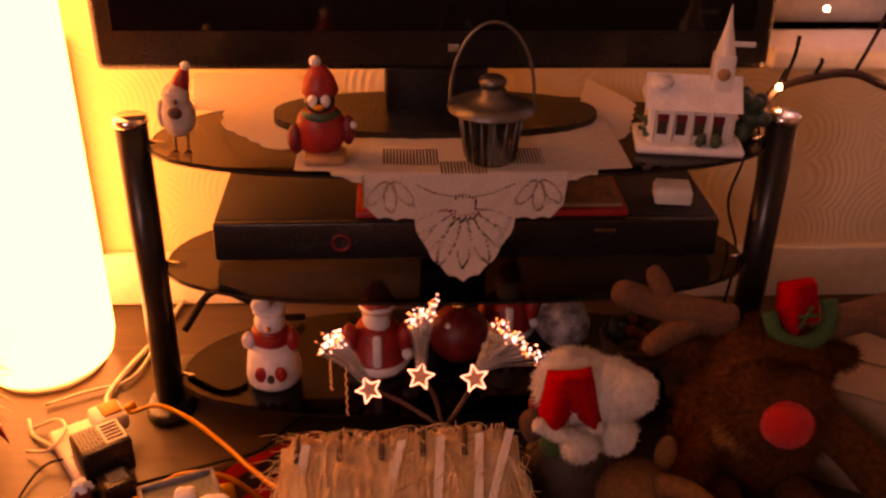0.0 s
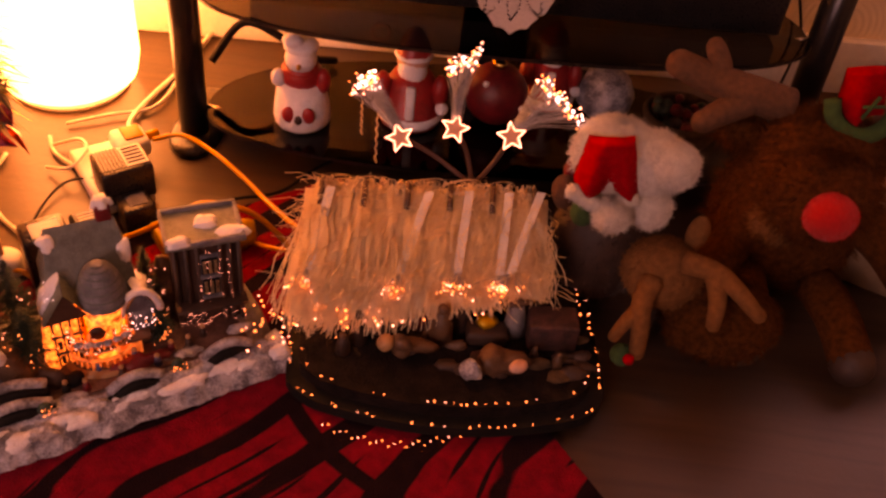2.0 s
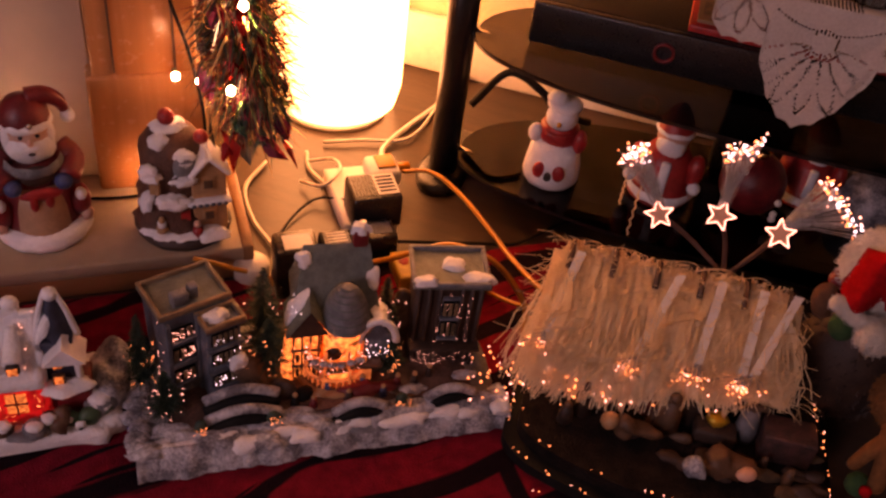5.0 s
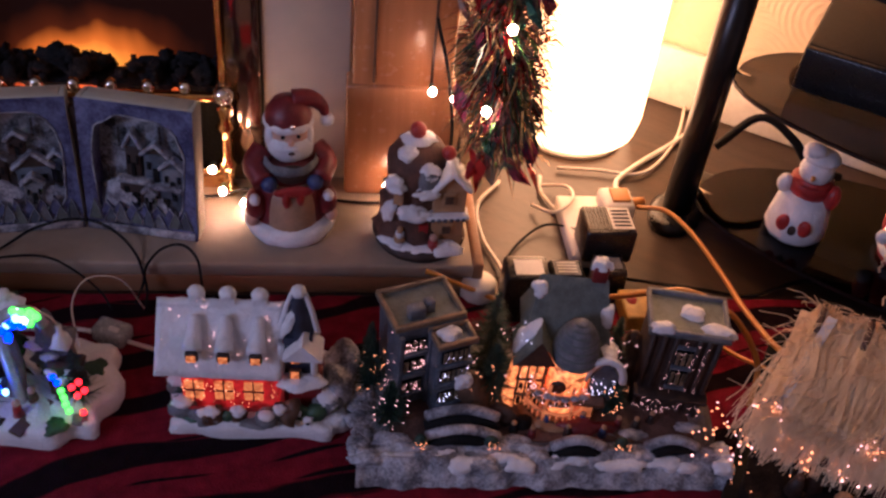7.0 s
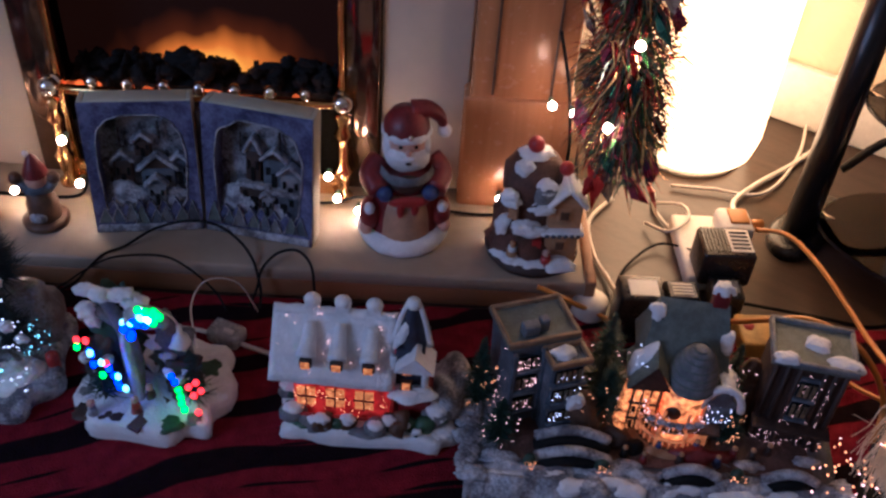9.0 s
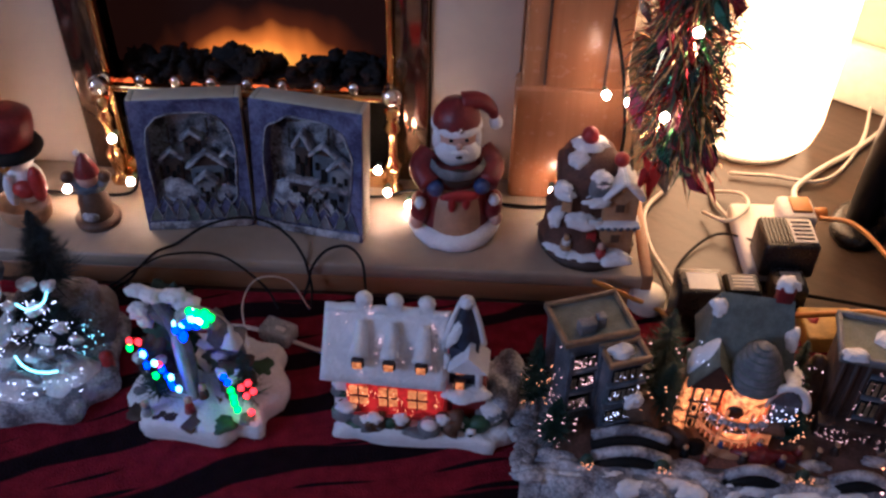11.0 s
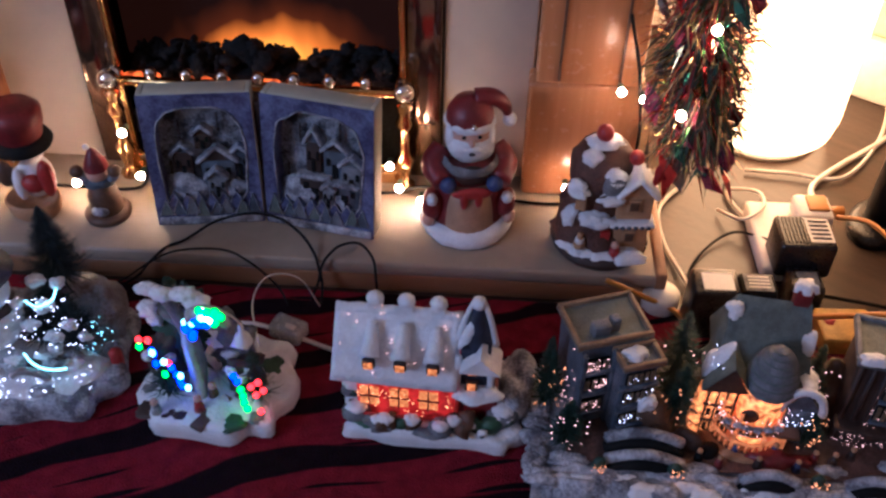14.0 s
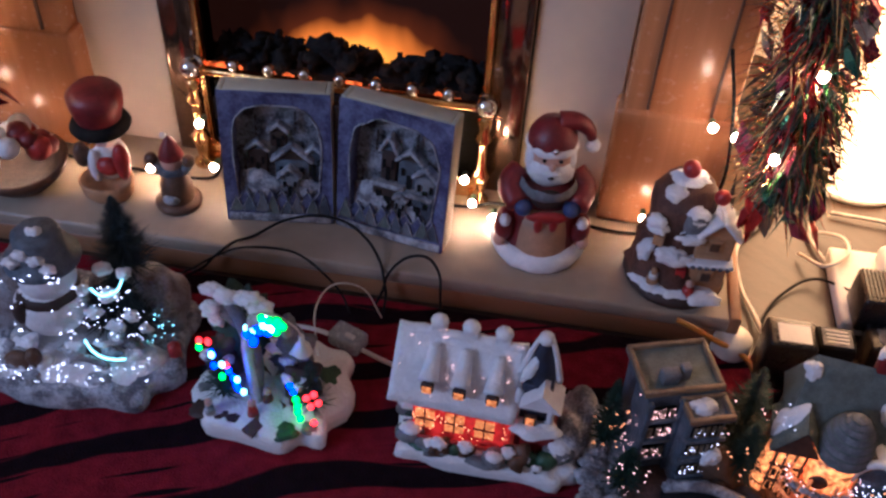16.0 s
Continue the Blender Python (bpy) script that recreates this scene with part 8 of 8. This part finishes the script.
def white_plush():
    t = thing("white_bear_plush", pose(0, 0, 0), "white fleece toy in a red and white hat with green mittens", "soft toy")
    part("body", fuzz(Shape().ball((0.150, 0.935, 0.085), (0.060, 0.055, 0.085), DKBROWN, 20, 0.06), DKBROWN, 2500, 4, 0.005), t, "dark brown body")
    s = Shape().ball((0.142, 0.918, 0.226), (0.050, 0.046, 0.046), WHITEFUR, 26, 0.06, 24).ball((0.184, 0.905, 0.226), (0.032, 0.036, 0.042), WHITEFUR, 20, 0.08, 25)
    part("head", fuzz(s, WHITEFUR, 5200, 6, 0.0045), t, "white fleece head")
    part("ear", fuzz(Shape().ball((0.201, 0.888, 0.242), (0.028, 0.026, 0.028), WHITEFUR, 18, 0.08, 25), WHITEFUR, 1500, 7, 0.003), t)
    part("muzzle", fuzz(Shape().ball((0.188, 0.882, 0.186), (0.024, 0.022, 0.026), WHITEFUR, 16, 0.08, 25), WHITEFUR, 1200, 9, 0.003), t)
    hat = part("hat", drape((0.106, 0.262), (0.154, 0.268), (0.174, 0.206), (0.098, 0.206), 0.882, 0.022, 1.5, REDFELT), t, "red folded felt hat")
    band = Shape()
    for k in range(11):
        u = k / 10
        band.ball((0.100 + 0.064 * u, 0.872 - 0.008 * math.sin(math.pi * u), 0.203 - 0.008 * math.sin(math.pi * u)), (0.0095, 0.009, 0.009), WHITEFUR, 12, 0.2, 60)
    part("band", fuzz(band, WHITEFUR, 1400, 12, 0.003), hat, "white fluffy band")
    part("pompom", fuzz(Shape().ball((0.144, 0.858, 0.187), (0.0195, 0.017, 0.0185), WHITEFUR, 18, 0.1, 40), WHITEFUR, 1600, 10, 0.004), hat, "white pompom")
    part("mitten", Shape().ball((0.116, 0.882, 0.170), (0.014, 0.014, 0.017), GREENFELT, 14, 0.2), t, "green felt mitten")
    part("sleeve", Shape().ball((0.092, 0.905, 0.178), (0.013, 0.014, 0.026), ANTLER, 14, 0.25), t, "brown sleeve")
    part("scarf", Shape().ball((0.098, 0.915, 0.200), (0.011, 0.011, 0.011), DKRED, 12, 0.3), t, "dark red scarf")
    return t


def small_reindeer():
    t = thing("small_reindeer_plush", pose(0, 0, 0), "tan plush reindeer toy with stuffed antlers lying down", "soft toy")
    part("body", fuzz(Shape().ball((0.300, 0.865, 0.050), (0.070, 0.055, 0.050), FUR, 20, 0.08), FUR, 4500, 21, 0.006), t, "brown plush body")
    part("head", fuzz(Shape().ball((0.220, 0.872, 0.104), (0.048, 0.042, 0.042), TANFUR, 22, 0.06), TANFUR, 2600, 22, 0.003), t, "tan plush head")
    a = Shape().tube(spline([(0.204, 0.840, 0.118), (0.194, 0.818, 0.102), (0.197, 0.802, 0.074), (0.199, 0.795, 0.046)], 6), 0.0135, TANFUR, 14, taper=0.66).ball((0.199, 0.795, 0.046), 0.009, TANFUR, 12)
    a.tube(spline([(0.193, 0.816, 0.094), (0.180, 0.806, 0.082), (0.170, 0.800, 0.062)], 4), 0.010, TANFUR, 12, taper=0.7).ball((0.170, 0.800, 0.062), 0.007, TANFUR, 10)
    part("antler", a, t, "stuffed tan antler")
    a = Shape().tube(spline([(0.235, 0.850, 0.142), (0.266, 0.832, 0.148), (0.290, 0.815, 0.140), (0.316, 0.80, 0.122)], 6), 0.0135, TANFUR, 14, taper=0.62).ball((0.316, 0.80, 0.122), 0.0084, TANFUR, 12)
    a.tube(spline([(0.266, 0.831, 0.144), (0.272, 0.812, 0.124), (0.272, 0.80, 0.100)], 5), 0.012, TANFUR, 12, taper=0.7).ball((0.272, 0.80, 0.100), 0.0084, TANFUR, 12)
    part("antler", a, t, "stuffed tan antler")
    part("ear", Shape().ball((0.250, 0.890, 0.152), (0.013, 0.010, 0.026), TANFUR, 14, 0.1), t)
    part("mitten", Shape().ball((0.185, 0.800, 0.034), (0.014, 0.013, 0.014), GREENFELT, 12, 0.2), t, "green felt mitten")
    part("berry", Shape().ball((0.190, 0.786, 0.042), 0.007, REDFELT, 10), t, "small red berry")
    return t


big_reindeer(), white_plush(), small_reindeer()
t = thing("storage_box", pose(0.60, 1.06, 0, 0, 0, -25), "pale cardboard box on the floor beside the toys", "box")
part("carton", Shape().box((0, 0, 0.075), (0.20, 0.16, 0.15), CARD, bevel=0.003), t)
part("flap", Shape().box((0, -0.042, 0.152), (0.196, 0.076, 0.003), CARD, bevel=0.001), t)
part("flap", Shape().box((0, 0.042, 0.152), (0.196, 0.076, 0.003), CARD, bevel=0.001), t)


# ---------------- tinsel garland ----------------
def garland():
    t = thing("tinsel_garland", pose(-0.598, 0.900, 0), "red, green and gold tinsel garland hanging with warm bulbs", "garland")
    g = random.Random(12)
    part("cord", Shape().tube(spline([(0.0, 0.0, 0.16), (0.012, 0.0, 0.35), (-0.01, 0.0, 0.6), (-0.08, -0.02, 1.05)], 8), 0.004, FIR, 8), t)
    axis = lambda z: Vector((0.012 * math.sin(z * 9) + (0.0 if z < 0.35 else -0.05 * (z - 0.35)), 0.006 * math.sin(z * 13), z))
    for k, material in enumerate((TINSEL[0], TINSEL[1], FIR, DKRED, FIR, TINSEL[1], TINSEL[2], DKBROWN)):
        s = Shape()
        for i in range(1000):
            z = 0.185 + 0.70 * g.random() ** 1.3
            a = g.uniform(0, 6.283)
            L = g.uniform(0.028, 0.085) * (0.75 + 0.25 * min(1, (z - 0.16) / 0.1))
            p = axis(z)
            d = Vector((math.cos(a), math.sin(a) * 0.8, g.uniform(-0.75, 0.75))).normalized() * L
            w = Vector((-math.sin(a), math.cos(a), g.uniform(-0.5, 0.5))).normalized() * g.uniform(0.0006, 0.0018)
            c = p + d * 0.6 + Vector((g.gauss(0, 0.006), g.gauss(0, 0.006), 0.010 + g.gauss(0, 0.005)))
            e = p + d + Vector((g.uniform(-0.006, 0.006), g.uniform(-0.006, 0.006), -L * 0.12))
            s.add([p - w, p + w, c + w, c - w, e], [(0, 1, 2, 3), (3, 2, 4)], material)
        stuff("tinsel_strands", s, t, "shiny foil strands")
    for k in range(110):
        z = 0.16 + 0.65 * g.random() ** 1.4
        a = g.uniform(3.2, 6.2)
        c = axis(z) + Vector((0.074 * math.cos(a), 0.060 * math.sin(a), 0)) * g.uniform(0.5, 0.85)
        w, h = g.uniform(0.012, 0.026), g.uniform(0.030, 0.060)
        m = Matrix.Translation(c) @ Euler((g.uniform(-0.8, 0.8), g.uniform(-0.6, 0.6), g.uniform(0, 6))).to_matrix().to_4x4()
        part("foil_leaf", Shape().add([(0, 0.003, h / 2), (w / 2, 0, 0), (0, 0.003, -h / 2), (-w / 2, 0, 0), (0, -0.003, 0)], [(0, 4, 1), (1, 4, 2), (2, 4, 3), (3, 4, 0), (0, 1, 2, 3)], g.choice((TINSEL[0], TINSEL[0], TINSEL[3], TINSEL[3], TINSEL[5], TINSEL[4])), m), t, "bent foil leaf")
    for k, (x, y, z) in enumerate(((0.012, -0.050, 0.252), (0.030, -0.05, 0.36), (-0.02, -0.05, 0.45), (0.02, -0.05, 0.56))):
        b = part("bulb", Shape().ball((x, y, z), 0.0052, BULB, 10), t, "lit warm bulb")
        part("holder", Shape().tube([(x, y + 0.005, z), (x, y + 0.020, z + 0.004)], 0.0035, GREEN, 8), b)
    part("tail_leaf", Shape().add([(-0.01, -0.04, 0.19), (0.02, -0.045, 0.175), (0.012, -0.05, 0.135), (0.0, -0.04, 0.16)], [(0, 1, 2, 3), (3, 2, 1, 0)], TINSEL[0]), t, "red foil leaf")
    return t


left_garland = copy_thing(garland(), pose(-1.335, 0.305, 0, 0, 0, 70))
tagged(left_garland, "red and gold tinsel garland beside the far pilaster")


# ---------------- fairy lights along the hearth ----------------
def fairy_lights():
    t = thing("fairy_lights", pose(0, 0, 0), "string of warm fairy lights on a dark cord along the hearth", "fairy lights")
    H = lambda x, y, z: HE @ Vector((x, y, z))
    path = [H(-0.93, 0.12, 0.055), H(-0.80, 0.11, 0.056), H(-0.72, 0.105, 0.056), H(-0.64, 0.11, 0.056), H(-0.62, 0.118, 0.10), H(-0.58, 0.12, 0.06), H(-0.45, 0.125, 0.056), H(-0.33, 0.12, 0.058), H(-0.28, 0.115, 0.075), H(-0.20, 0.122, 0.058), H(-0.12, 0.118, 0.055), H(-0.06, 0.125, 0.07), H(-0.03, 0.120, 0.14), H(-0.04, 0.118, 0.24), H(-0.06, 0.122, 0.32)]
    part("cord", Shape().tube(spline(path, 8), 0.0021, MATBLACK, 7), t, "dark cord")
    spots = [H(-0.95, 0.118, 0.20), H(-0.935, 0.112, 0.26), H(-0.945, 0.10, 0.12), H(-0.90, 0.10, 0.075), H(-0.80, 0.092, 0.075), H(-0.712, 0.092, 0.072), H(-0.628, 0.090, 0.090), H(-0.640, 0.095, 0.150), H(-0.312, 0.105, 0.078), H(-0.285, 0.100, 0.064), H(-0.107, 0.118, 0.081), H(-0.061, 0.100, 0.236), H(-0.033, 0.108, 0.222), H(-0.325, 0.12, 0.10)]
    for p in spots:
        b = part("bulb", Shape().ball(p, 0.0050, BULB, 10), t, "lit warm bulb")
        part("holder", Shape().tube([p + Vector((-0.003, 0.004, 0)), p + Vector((-0.010, 0.013, -0.002))], 0.0036, GREEN, 8), b)
    return t


fairy_lights()
# dark garland branch behind the television, right of the stand
t = thing("twig_garland", pose(0, 0, 0), "dark twig garland, one lit bulb plus four added for wall light", "garland")
part("branch", Shape().tube(spline([(0.395, 1.23, 0.43), (0.43, 1.28, 0.462), (0.486, 1.30, 0.475), (0.54, 1.30, 0.482), (0.60, 1.30, 0.462), (0.70, 1.32, 0.45)], 6), 0.006, DKBROWN, 8), t)
# four added bulbs, only here to throw warm light on the right wall
for p in ((0.60, 1.295, 0.472), (0.66, 1.31, 0.47), (0.50, 1.34, 0.56), (0.70, 1.325, 0.463)):
    part("bulb", Shape().ball(p, 0.0042, BULB, 10), t, "lit warm bulb")
for k, (p, q) in enumerate((((0.44, 1.285, 0.465), (0.46, 1.31, 0.53)), ((0.486, 1.30, 0.475), (0.487, 1.285, 0.505)), ((0.42, 1.27, 0.455), (0.445, 1.29, 0.49)), ((0.54, 1.3, 0.482), (0.58, 1.33, 0.56)))):
    part("twig", Shape().tube(spline([p, tuple((a + b) / 2 + 0.006 for a, b in zip(p, q)), q], 4), 0.0028, MATBLACK, 6), t)
part("bulb", Shape().ball((0.432, 1.272, 0.470), 0.0042, BULB, 10), t, "lit warm bulb")
solid("curtain_end", Shape().lathe([(0.045, 0), (0.05, 0.1), (0.04, 0.4), (0, 0.41)], PURPLE, seg=18, wob=0.2), NW @ pose(0.72, -0.045, 0.481), "purple cloth ornament on the window sill", "ornament")


# ---------------- plugs, adapters and cables ----------------
def cable(pts, r, material, label, category="cable"):
    return solid("cable", Shape().tube(spline(pts, 8), r, material, 8), pose(0, 0, 0), label, category)


def power():
    s = thing("extension_lead", pose(-0.455, 0.985, 0, 0, 0, 38), "white extension block on the floor", "extension lead")
    part("block", Shape().box((-0.005, 0.055, 0.012), (0.075, 0.13, 0.024), PAPER, bevel=0.005), s)
    p = thing("plug", pose(-0.480, 1.070, 0.0245, 0, 0, 38), "pale plug top with an orange flex", "plug")
    part("body", Shape().box((0, 0, 0.013), (0.046, 0.048, 0.026), PAPER, bevel=0.007), p)
    part("grip", Shape().box((0.004, 0.002, 0.0275), (0.026, 0.030, 0.004), ORANGE, bevel=0.002), p, "orange label")
    part("sleeve", Shape().tube([(0.020, 0.002, 0.014), (0.040, 0.004, 0.014)], 0.007, ORANGE, 10), p)
    a = thing("power_adapter", pose(-0.458, 0.985, 0.0245, 0, 0, 38), "black ribbed power adapter with a white label", "adapter")
    part("body", Shape().box((0, 0, 0.026), (0.066, 0.056, 0.050), BLACK, bevel=0.004), a)
    for k in range(7):
        part("rib", Shape().box((-0.029 + 0.0045 * k, 0.002, 0.0515), (0.002, 0.046, 0.003), BLACK), a)
    part("label", Shape().box((0.016, 0.002, 0.0512), (0.028, 0.042, 0.0012), PAPER), a, "white printed label")
    for k in range(5):
        part("print_line", Shape().box((0.016, -0.013 + 0.0075 * k, 0.0523), (0.022, 0.0028, 0.0008), MATBLACK), a)
    b = thing("power_adapter", pose(-0.430, 0.945, 0, 0, 0, 38), "black plug-in adapter with a short lead", "adapter")
    part("body", Shape().box((0, 0, 0.022), (0.040, 0.040, 0.044), BLACK, bevel=0.004), b)
    part("label", Shape().box((0.002, 0, 0.0445), (0.024, 0.022, 0.0012), STONE), b)
    c = thing("power_adapter", pose(-0.495, 0.832, 0, 0, 0, 38), "black adapter standing on the floor with a white label", "adapter")
    part("body", Shape().box((0, 0, 0.041), (0.052, 0.042, 0.082), BLACK, bevel=0.004), c)
    part("label", Shape().box((0.002, -0.002, 0.0825), (0.034, 0.026, 0.0012), PAPER), c, "bright white label")
    d = thing("power_adapter", pose(-0.464, 0.884, 0, 0, 0, 38), "grey adapter with a pale printed label", "adapter")
    part("body", Shape().box((0, 0, 0.030), (0.042, 0.034, 0.060), MATBLACK, bevel=0.004), d)
    part("label", Shape().box((0, 0, 0.0605), (0.032, 0.026, 0.0012), STONE), d, "grey label")
    for k in range(4):
        part("print_line", Shape().box((0, -0.008 + 0.0055 * k, 0.0615), (0.024, 0.002, 0.0008), WHITE), d)
    e = Shape().lathe([(0, 0), (0.021, 0), (0.022, 0.004), (0.022, 0.026), (0.019, 0.030), (0, 0.031)], PAPER, seg=24)
    solid("round_tub", e, pose(-0.552, 0.828, 0), "round cream plastic tub on the floor", "tub")
    y = thing("yellow_packet", pose(-0.300, 0.925, 0.0, 0, 0, 30), "crumpled yellow packet behind the village", "packet")
    part("wrapper", Shape().ball((0, 0, 0.022), (0.032, 0.022, 0.022), mat("yellow_wrapper", (0.55, 0.30, 0.05), 0.35, vary=0.5), 14, 0.35, 50), y)
    part("print", Shape().ball((0.008, -0.012, 0.03), (0.010, 0.006, 0.008), RED, 8, 0.2), y)
    cable([(-0.452, 1.080, 0.040), (-0.412, 1.084, 0.050), (-0.361, 1.057, 0.05), (-0.302, 1.005, 0.05), (-0.257, 0.951, 0.06), (-0.205, 0.88, 0.09), (-0.17, 0.86, 0.10)], 0.0034, ORANGE, "orange flex running from the plug to the stable")
    cable([(-0.47, 0.88, 0.012), (-0.399, 0.884, 0.05), (-0.36, 0.882, 0.08), (-0.315, 0.875, 0.115), (-0.265, 0.871, 0.115), (-0.23, 0.872, 0.085), (-0.212, 0.872, 0.05), (-0.205, 0.847, 0.02)], 0.0034, ORANGE, "orange flex arched over the floor behind the village")
    cable([(-0.28, 0.93, 0.012), (-0.24, 0.905, 0.03), (-0.20, 0.885, 0.05), (-0.17, 0.87, 0.06)], 0.0028, ORANGE, "short orange flex behind the stable")
    cable([(-0.600, 0.775, 0.056), (-0.583, 0.784, 0.05), (-0.561, 0.803, 0.033), (-0.528, 0.819, 0.02), (-0.50, 0.81, 0.012)], 0.0032, ORANGE, "orange flex running past the hearth corner")
    cable([(-0.490, 1.095, 0.035), (-0.512, 1.16, 0.012), (-0.505, 1.234, 0.006), (-0.484, 1.326, 0.006), (-0.470, 1.44, 0.008)], 0.0042, PAPER, "white flex lying on the floor behind the lamp")
    cable([(-0.60, 1.135, 0.006), (-0.552, 1.165, 0.008), (-0.49, 1.21, 0.007), (-0.488, 1.33, 0.006), (-0.52, 1.45, 0.008)], 0.0026, PAPER, "thin white lead round the lamp")
    cable([(-0.650, 1.05, 0.006), (-0.646, 0.982, 0.006), (-0.605, 0.927, 0.006), (-0.564, 0.895, 0.008), (-0.52, 0.855, 0.02)], 0.0030, PAPER, "white lead beside the hearth")
    cable([(-0.61, 1.10, 0.006), (-0.587, 1.064, 0.006), (-0.534, 1.033, 0.008), (-0.49, 1.005, 0.03)], 0.0030, PAPER, "white lead to the adapter")
    cable([(-0.60, 1.08, 0.006), (-0.56, 1.085, 0.02), (-0.535, 1.05, 0.030), (-0.545, 1.015, 0.025), (-0.585, 1.03, 0.008)], 0.0024, PAPER, "looped white lead on the floor")
    cable([(-0.415, 0.955, 0.02), (-0.366, 0.997, 0.006), (-0.319, 1.02, 0.006), (-0.267, 1.047, 0.006), (-0.22, 1.12, 0.006), (-0.15, 1.17, 0.006)], 0.0024, MATBLACK, "black lead running towards the stand")
    cable([(-0.492, 1.000, 0.028), (-0.545, 1.001, 0.012), (-0.560, 0.955, 0.006), (-0.553, 0.900, 0.008), (-0.52, 0.84, 0.03)], 0.0018, MATBLACK, "thin black lead on the floor")
    # leads over the hearth
    H = lambda x, y, z: tuple(HE @ Vector((x, y, z)))
    cable([H(-0.66, -0.045, 0.0125), H(-0.620, -0.012, 0.016), H(-0.601, -0.006, 0.036), H(-0.580, 0.004, 0.0535), H(-0.560, 0.020, 0.0535), H(-0.528, 0.040, 0.066), H(-0.488, 0.044, 0.078), H(-0.452, 0.042, 0.076), H(-0.424, 0.030, 0.064), H(-0.405, 0.008, 0.0555), H(-0.397, -0.007, 0.044), H(-0.393, -0.014, 0.022), H(-0.392, -0.035, 0.0125)], 0.0017, MATBLACK, "black lead looped over the hearth against the book")
    cable([H(-0.405, -0.030, 0.0125), H(-0.398, -0.012, 0.025), H(-0.391, -0.006, 0.052), H(-0.374, 0.008, 0.066), H(-0.350, 0.010, 0.070), H(-0.333, -0.002, 0.058), H(-0.329, -0.012, 0.030), H(-0.324, -0.035, 0.0125)], 0.0017, MATBLACK, "black lead arched against the hearth")
    cable([H(-0.70, -0.04, 0.0125), H(-0.640, -0.022, 0.016), H(-0.601, -0.012, 0.040), H(-0.563, -0.010, 0.062), H(-0.508, -0.010, 0.068), H(-0.477, -0.012, 0.052), H(-0.448, -0.014, 0.018), H(-0.43, -0.04, 0.0125)], 0.0014, MATBLACK, "black lead along the hearth front")
    cable([(-0.80, 0.43, 0.085), (-0.835, 0.455, 0.105), (-0.850, 0.490, 0.108), (-0.842, 0.525, 0.085), (-0.835, 0.545, 0.03)], 0.0009, WHITE, "thin white wire arched above the rug")
    cable([(-0.99, 0.41, 0.016), (-0.92, 0.455, 0.016), (-0.87, 0.49, 0.016), (-0.78, 0.52, 0.014), (-0.70, 0.56, 0.014)], 0.0026, PAPER, "white lead along the back of the ornaments")
    cable([(-0.56, 0.58, 0.014), (-0.53, 0.60, 0.014), (-0.50, 0.62, 0.014)], 0.0024, PAPER, "white lead between cottage and village")
    pk = thing("battery_box", pose(-0.842, 0.502, 0.0095, 0, 0, 15), "clear battery box on the rug", "battery box")
    part("shell", Shape().box((0, 0, 0.011), (0.040, 0.026, 0.020), CLEAR, bevel=0.004), pk)
    part("switch", Shape().box((0.006, -0.004, 0.0225), (0.012, 0.006, 0.003), WHITE, bevel=0.001), pk)
    # wiring behind the stand
    cable([(0.36, 1.30, 0.35), (0.40, 1.33, 0.37), (0.44, 1.36, 0.38), (0.46, 1.38, 0.30), (0.47, 1.40, 0.12)], 0.0022, MATBLACK, "black leads behind the stand")
    cable([(0.40, 1.34, 0.42), (0.43, 1.36, 0.34), (0.42, 1.37, 0.25), (0.45, 1.38, 0.15), (0.44, 1.38, 0.02)], 0.0022, MATBLACK, "black lead hanging behind the stand")
    cable([(-0.27, 1.33, 0.26), (-0.33, 1.36, 0.30), (-0.36, 1.38, 0.34), (-0.33, 1.40, 0.40)], 0.006, MATBLACK, "thick black lead behind the recorder")
    cable([(-0.40, 1.20, 0.10), (-0.36, 1.23, 0.15), (-0.31, 1.24, 0.13), (-0.28, 1.26, 0.09), (-0.24, 1.30, 0.065)], 0.006, MATBLACK, "thick black lead looped over the lowest shelf")
    cable([(-0.30, 1.36, 0.25), (-0.335, 1.40, 0.16), (-0.36, 1.42, 0.08)], 0.003, PAPER, "white lead against the wall")


power()


# ---------------- yellow packet behind the village ----------------
pk = thing("gift_packet", pose(-0.366, 0.921, 0.0, 0, 0, 39), "small yellow packet with a red mark behind the village", "packet")
part("box", Shape().box((0, 0, 0.016), (0.062, 0.052, 0.030), mat("yellow_card", (0.55, 0.33, 0.05), 0.45, vary=0.4, scale=60), bevel=0.003), pk)
part("red_mark", Shape().patch((-0.018, 0.006, 0.0312), 0.008, 0.008, 0.002, RED, 4), pk, "red mark")
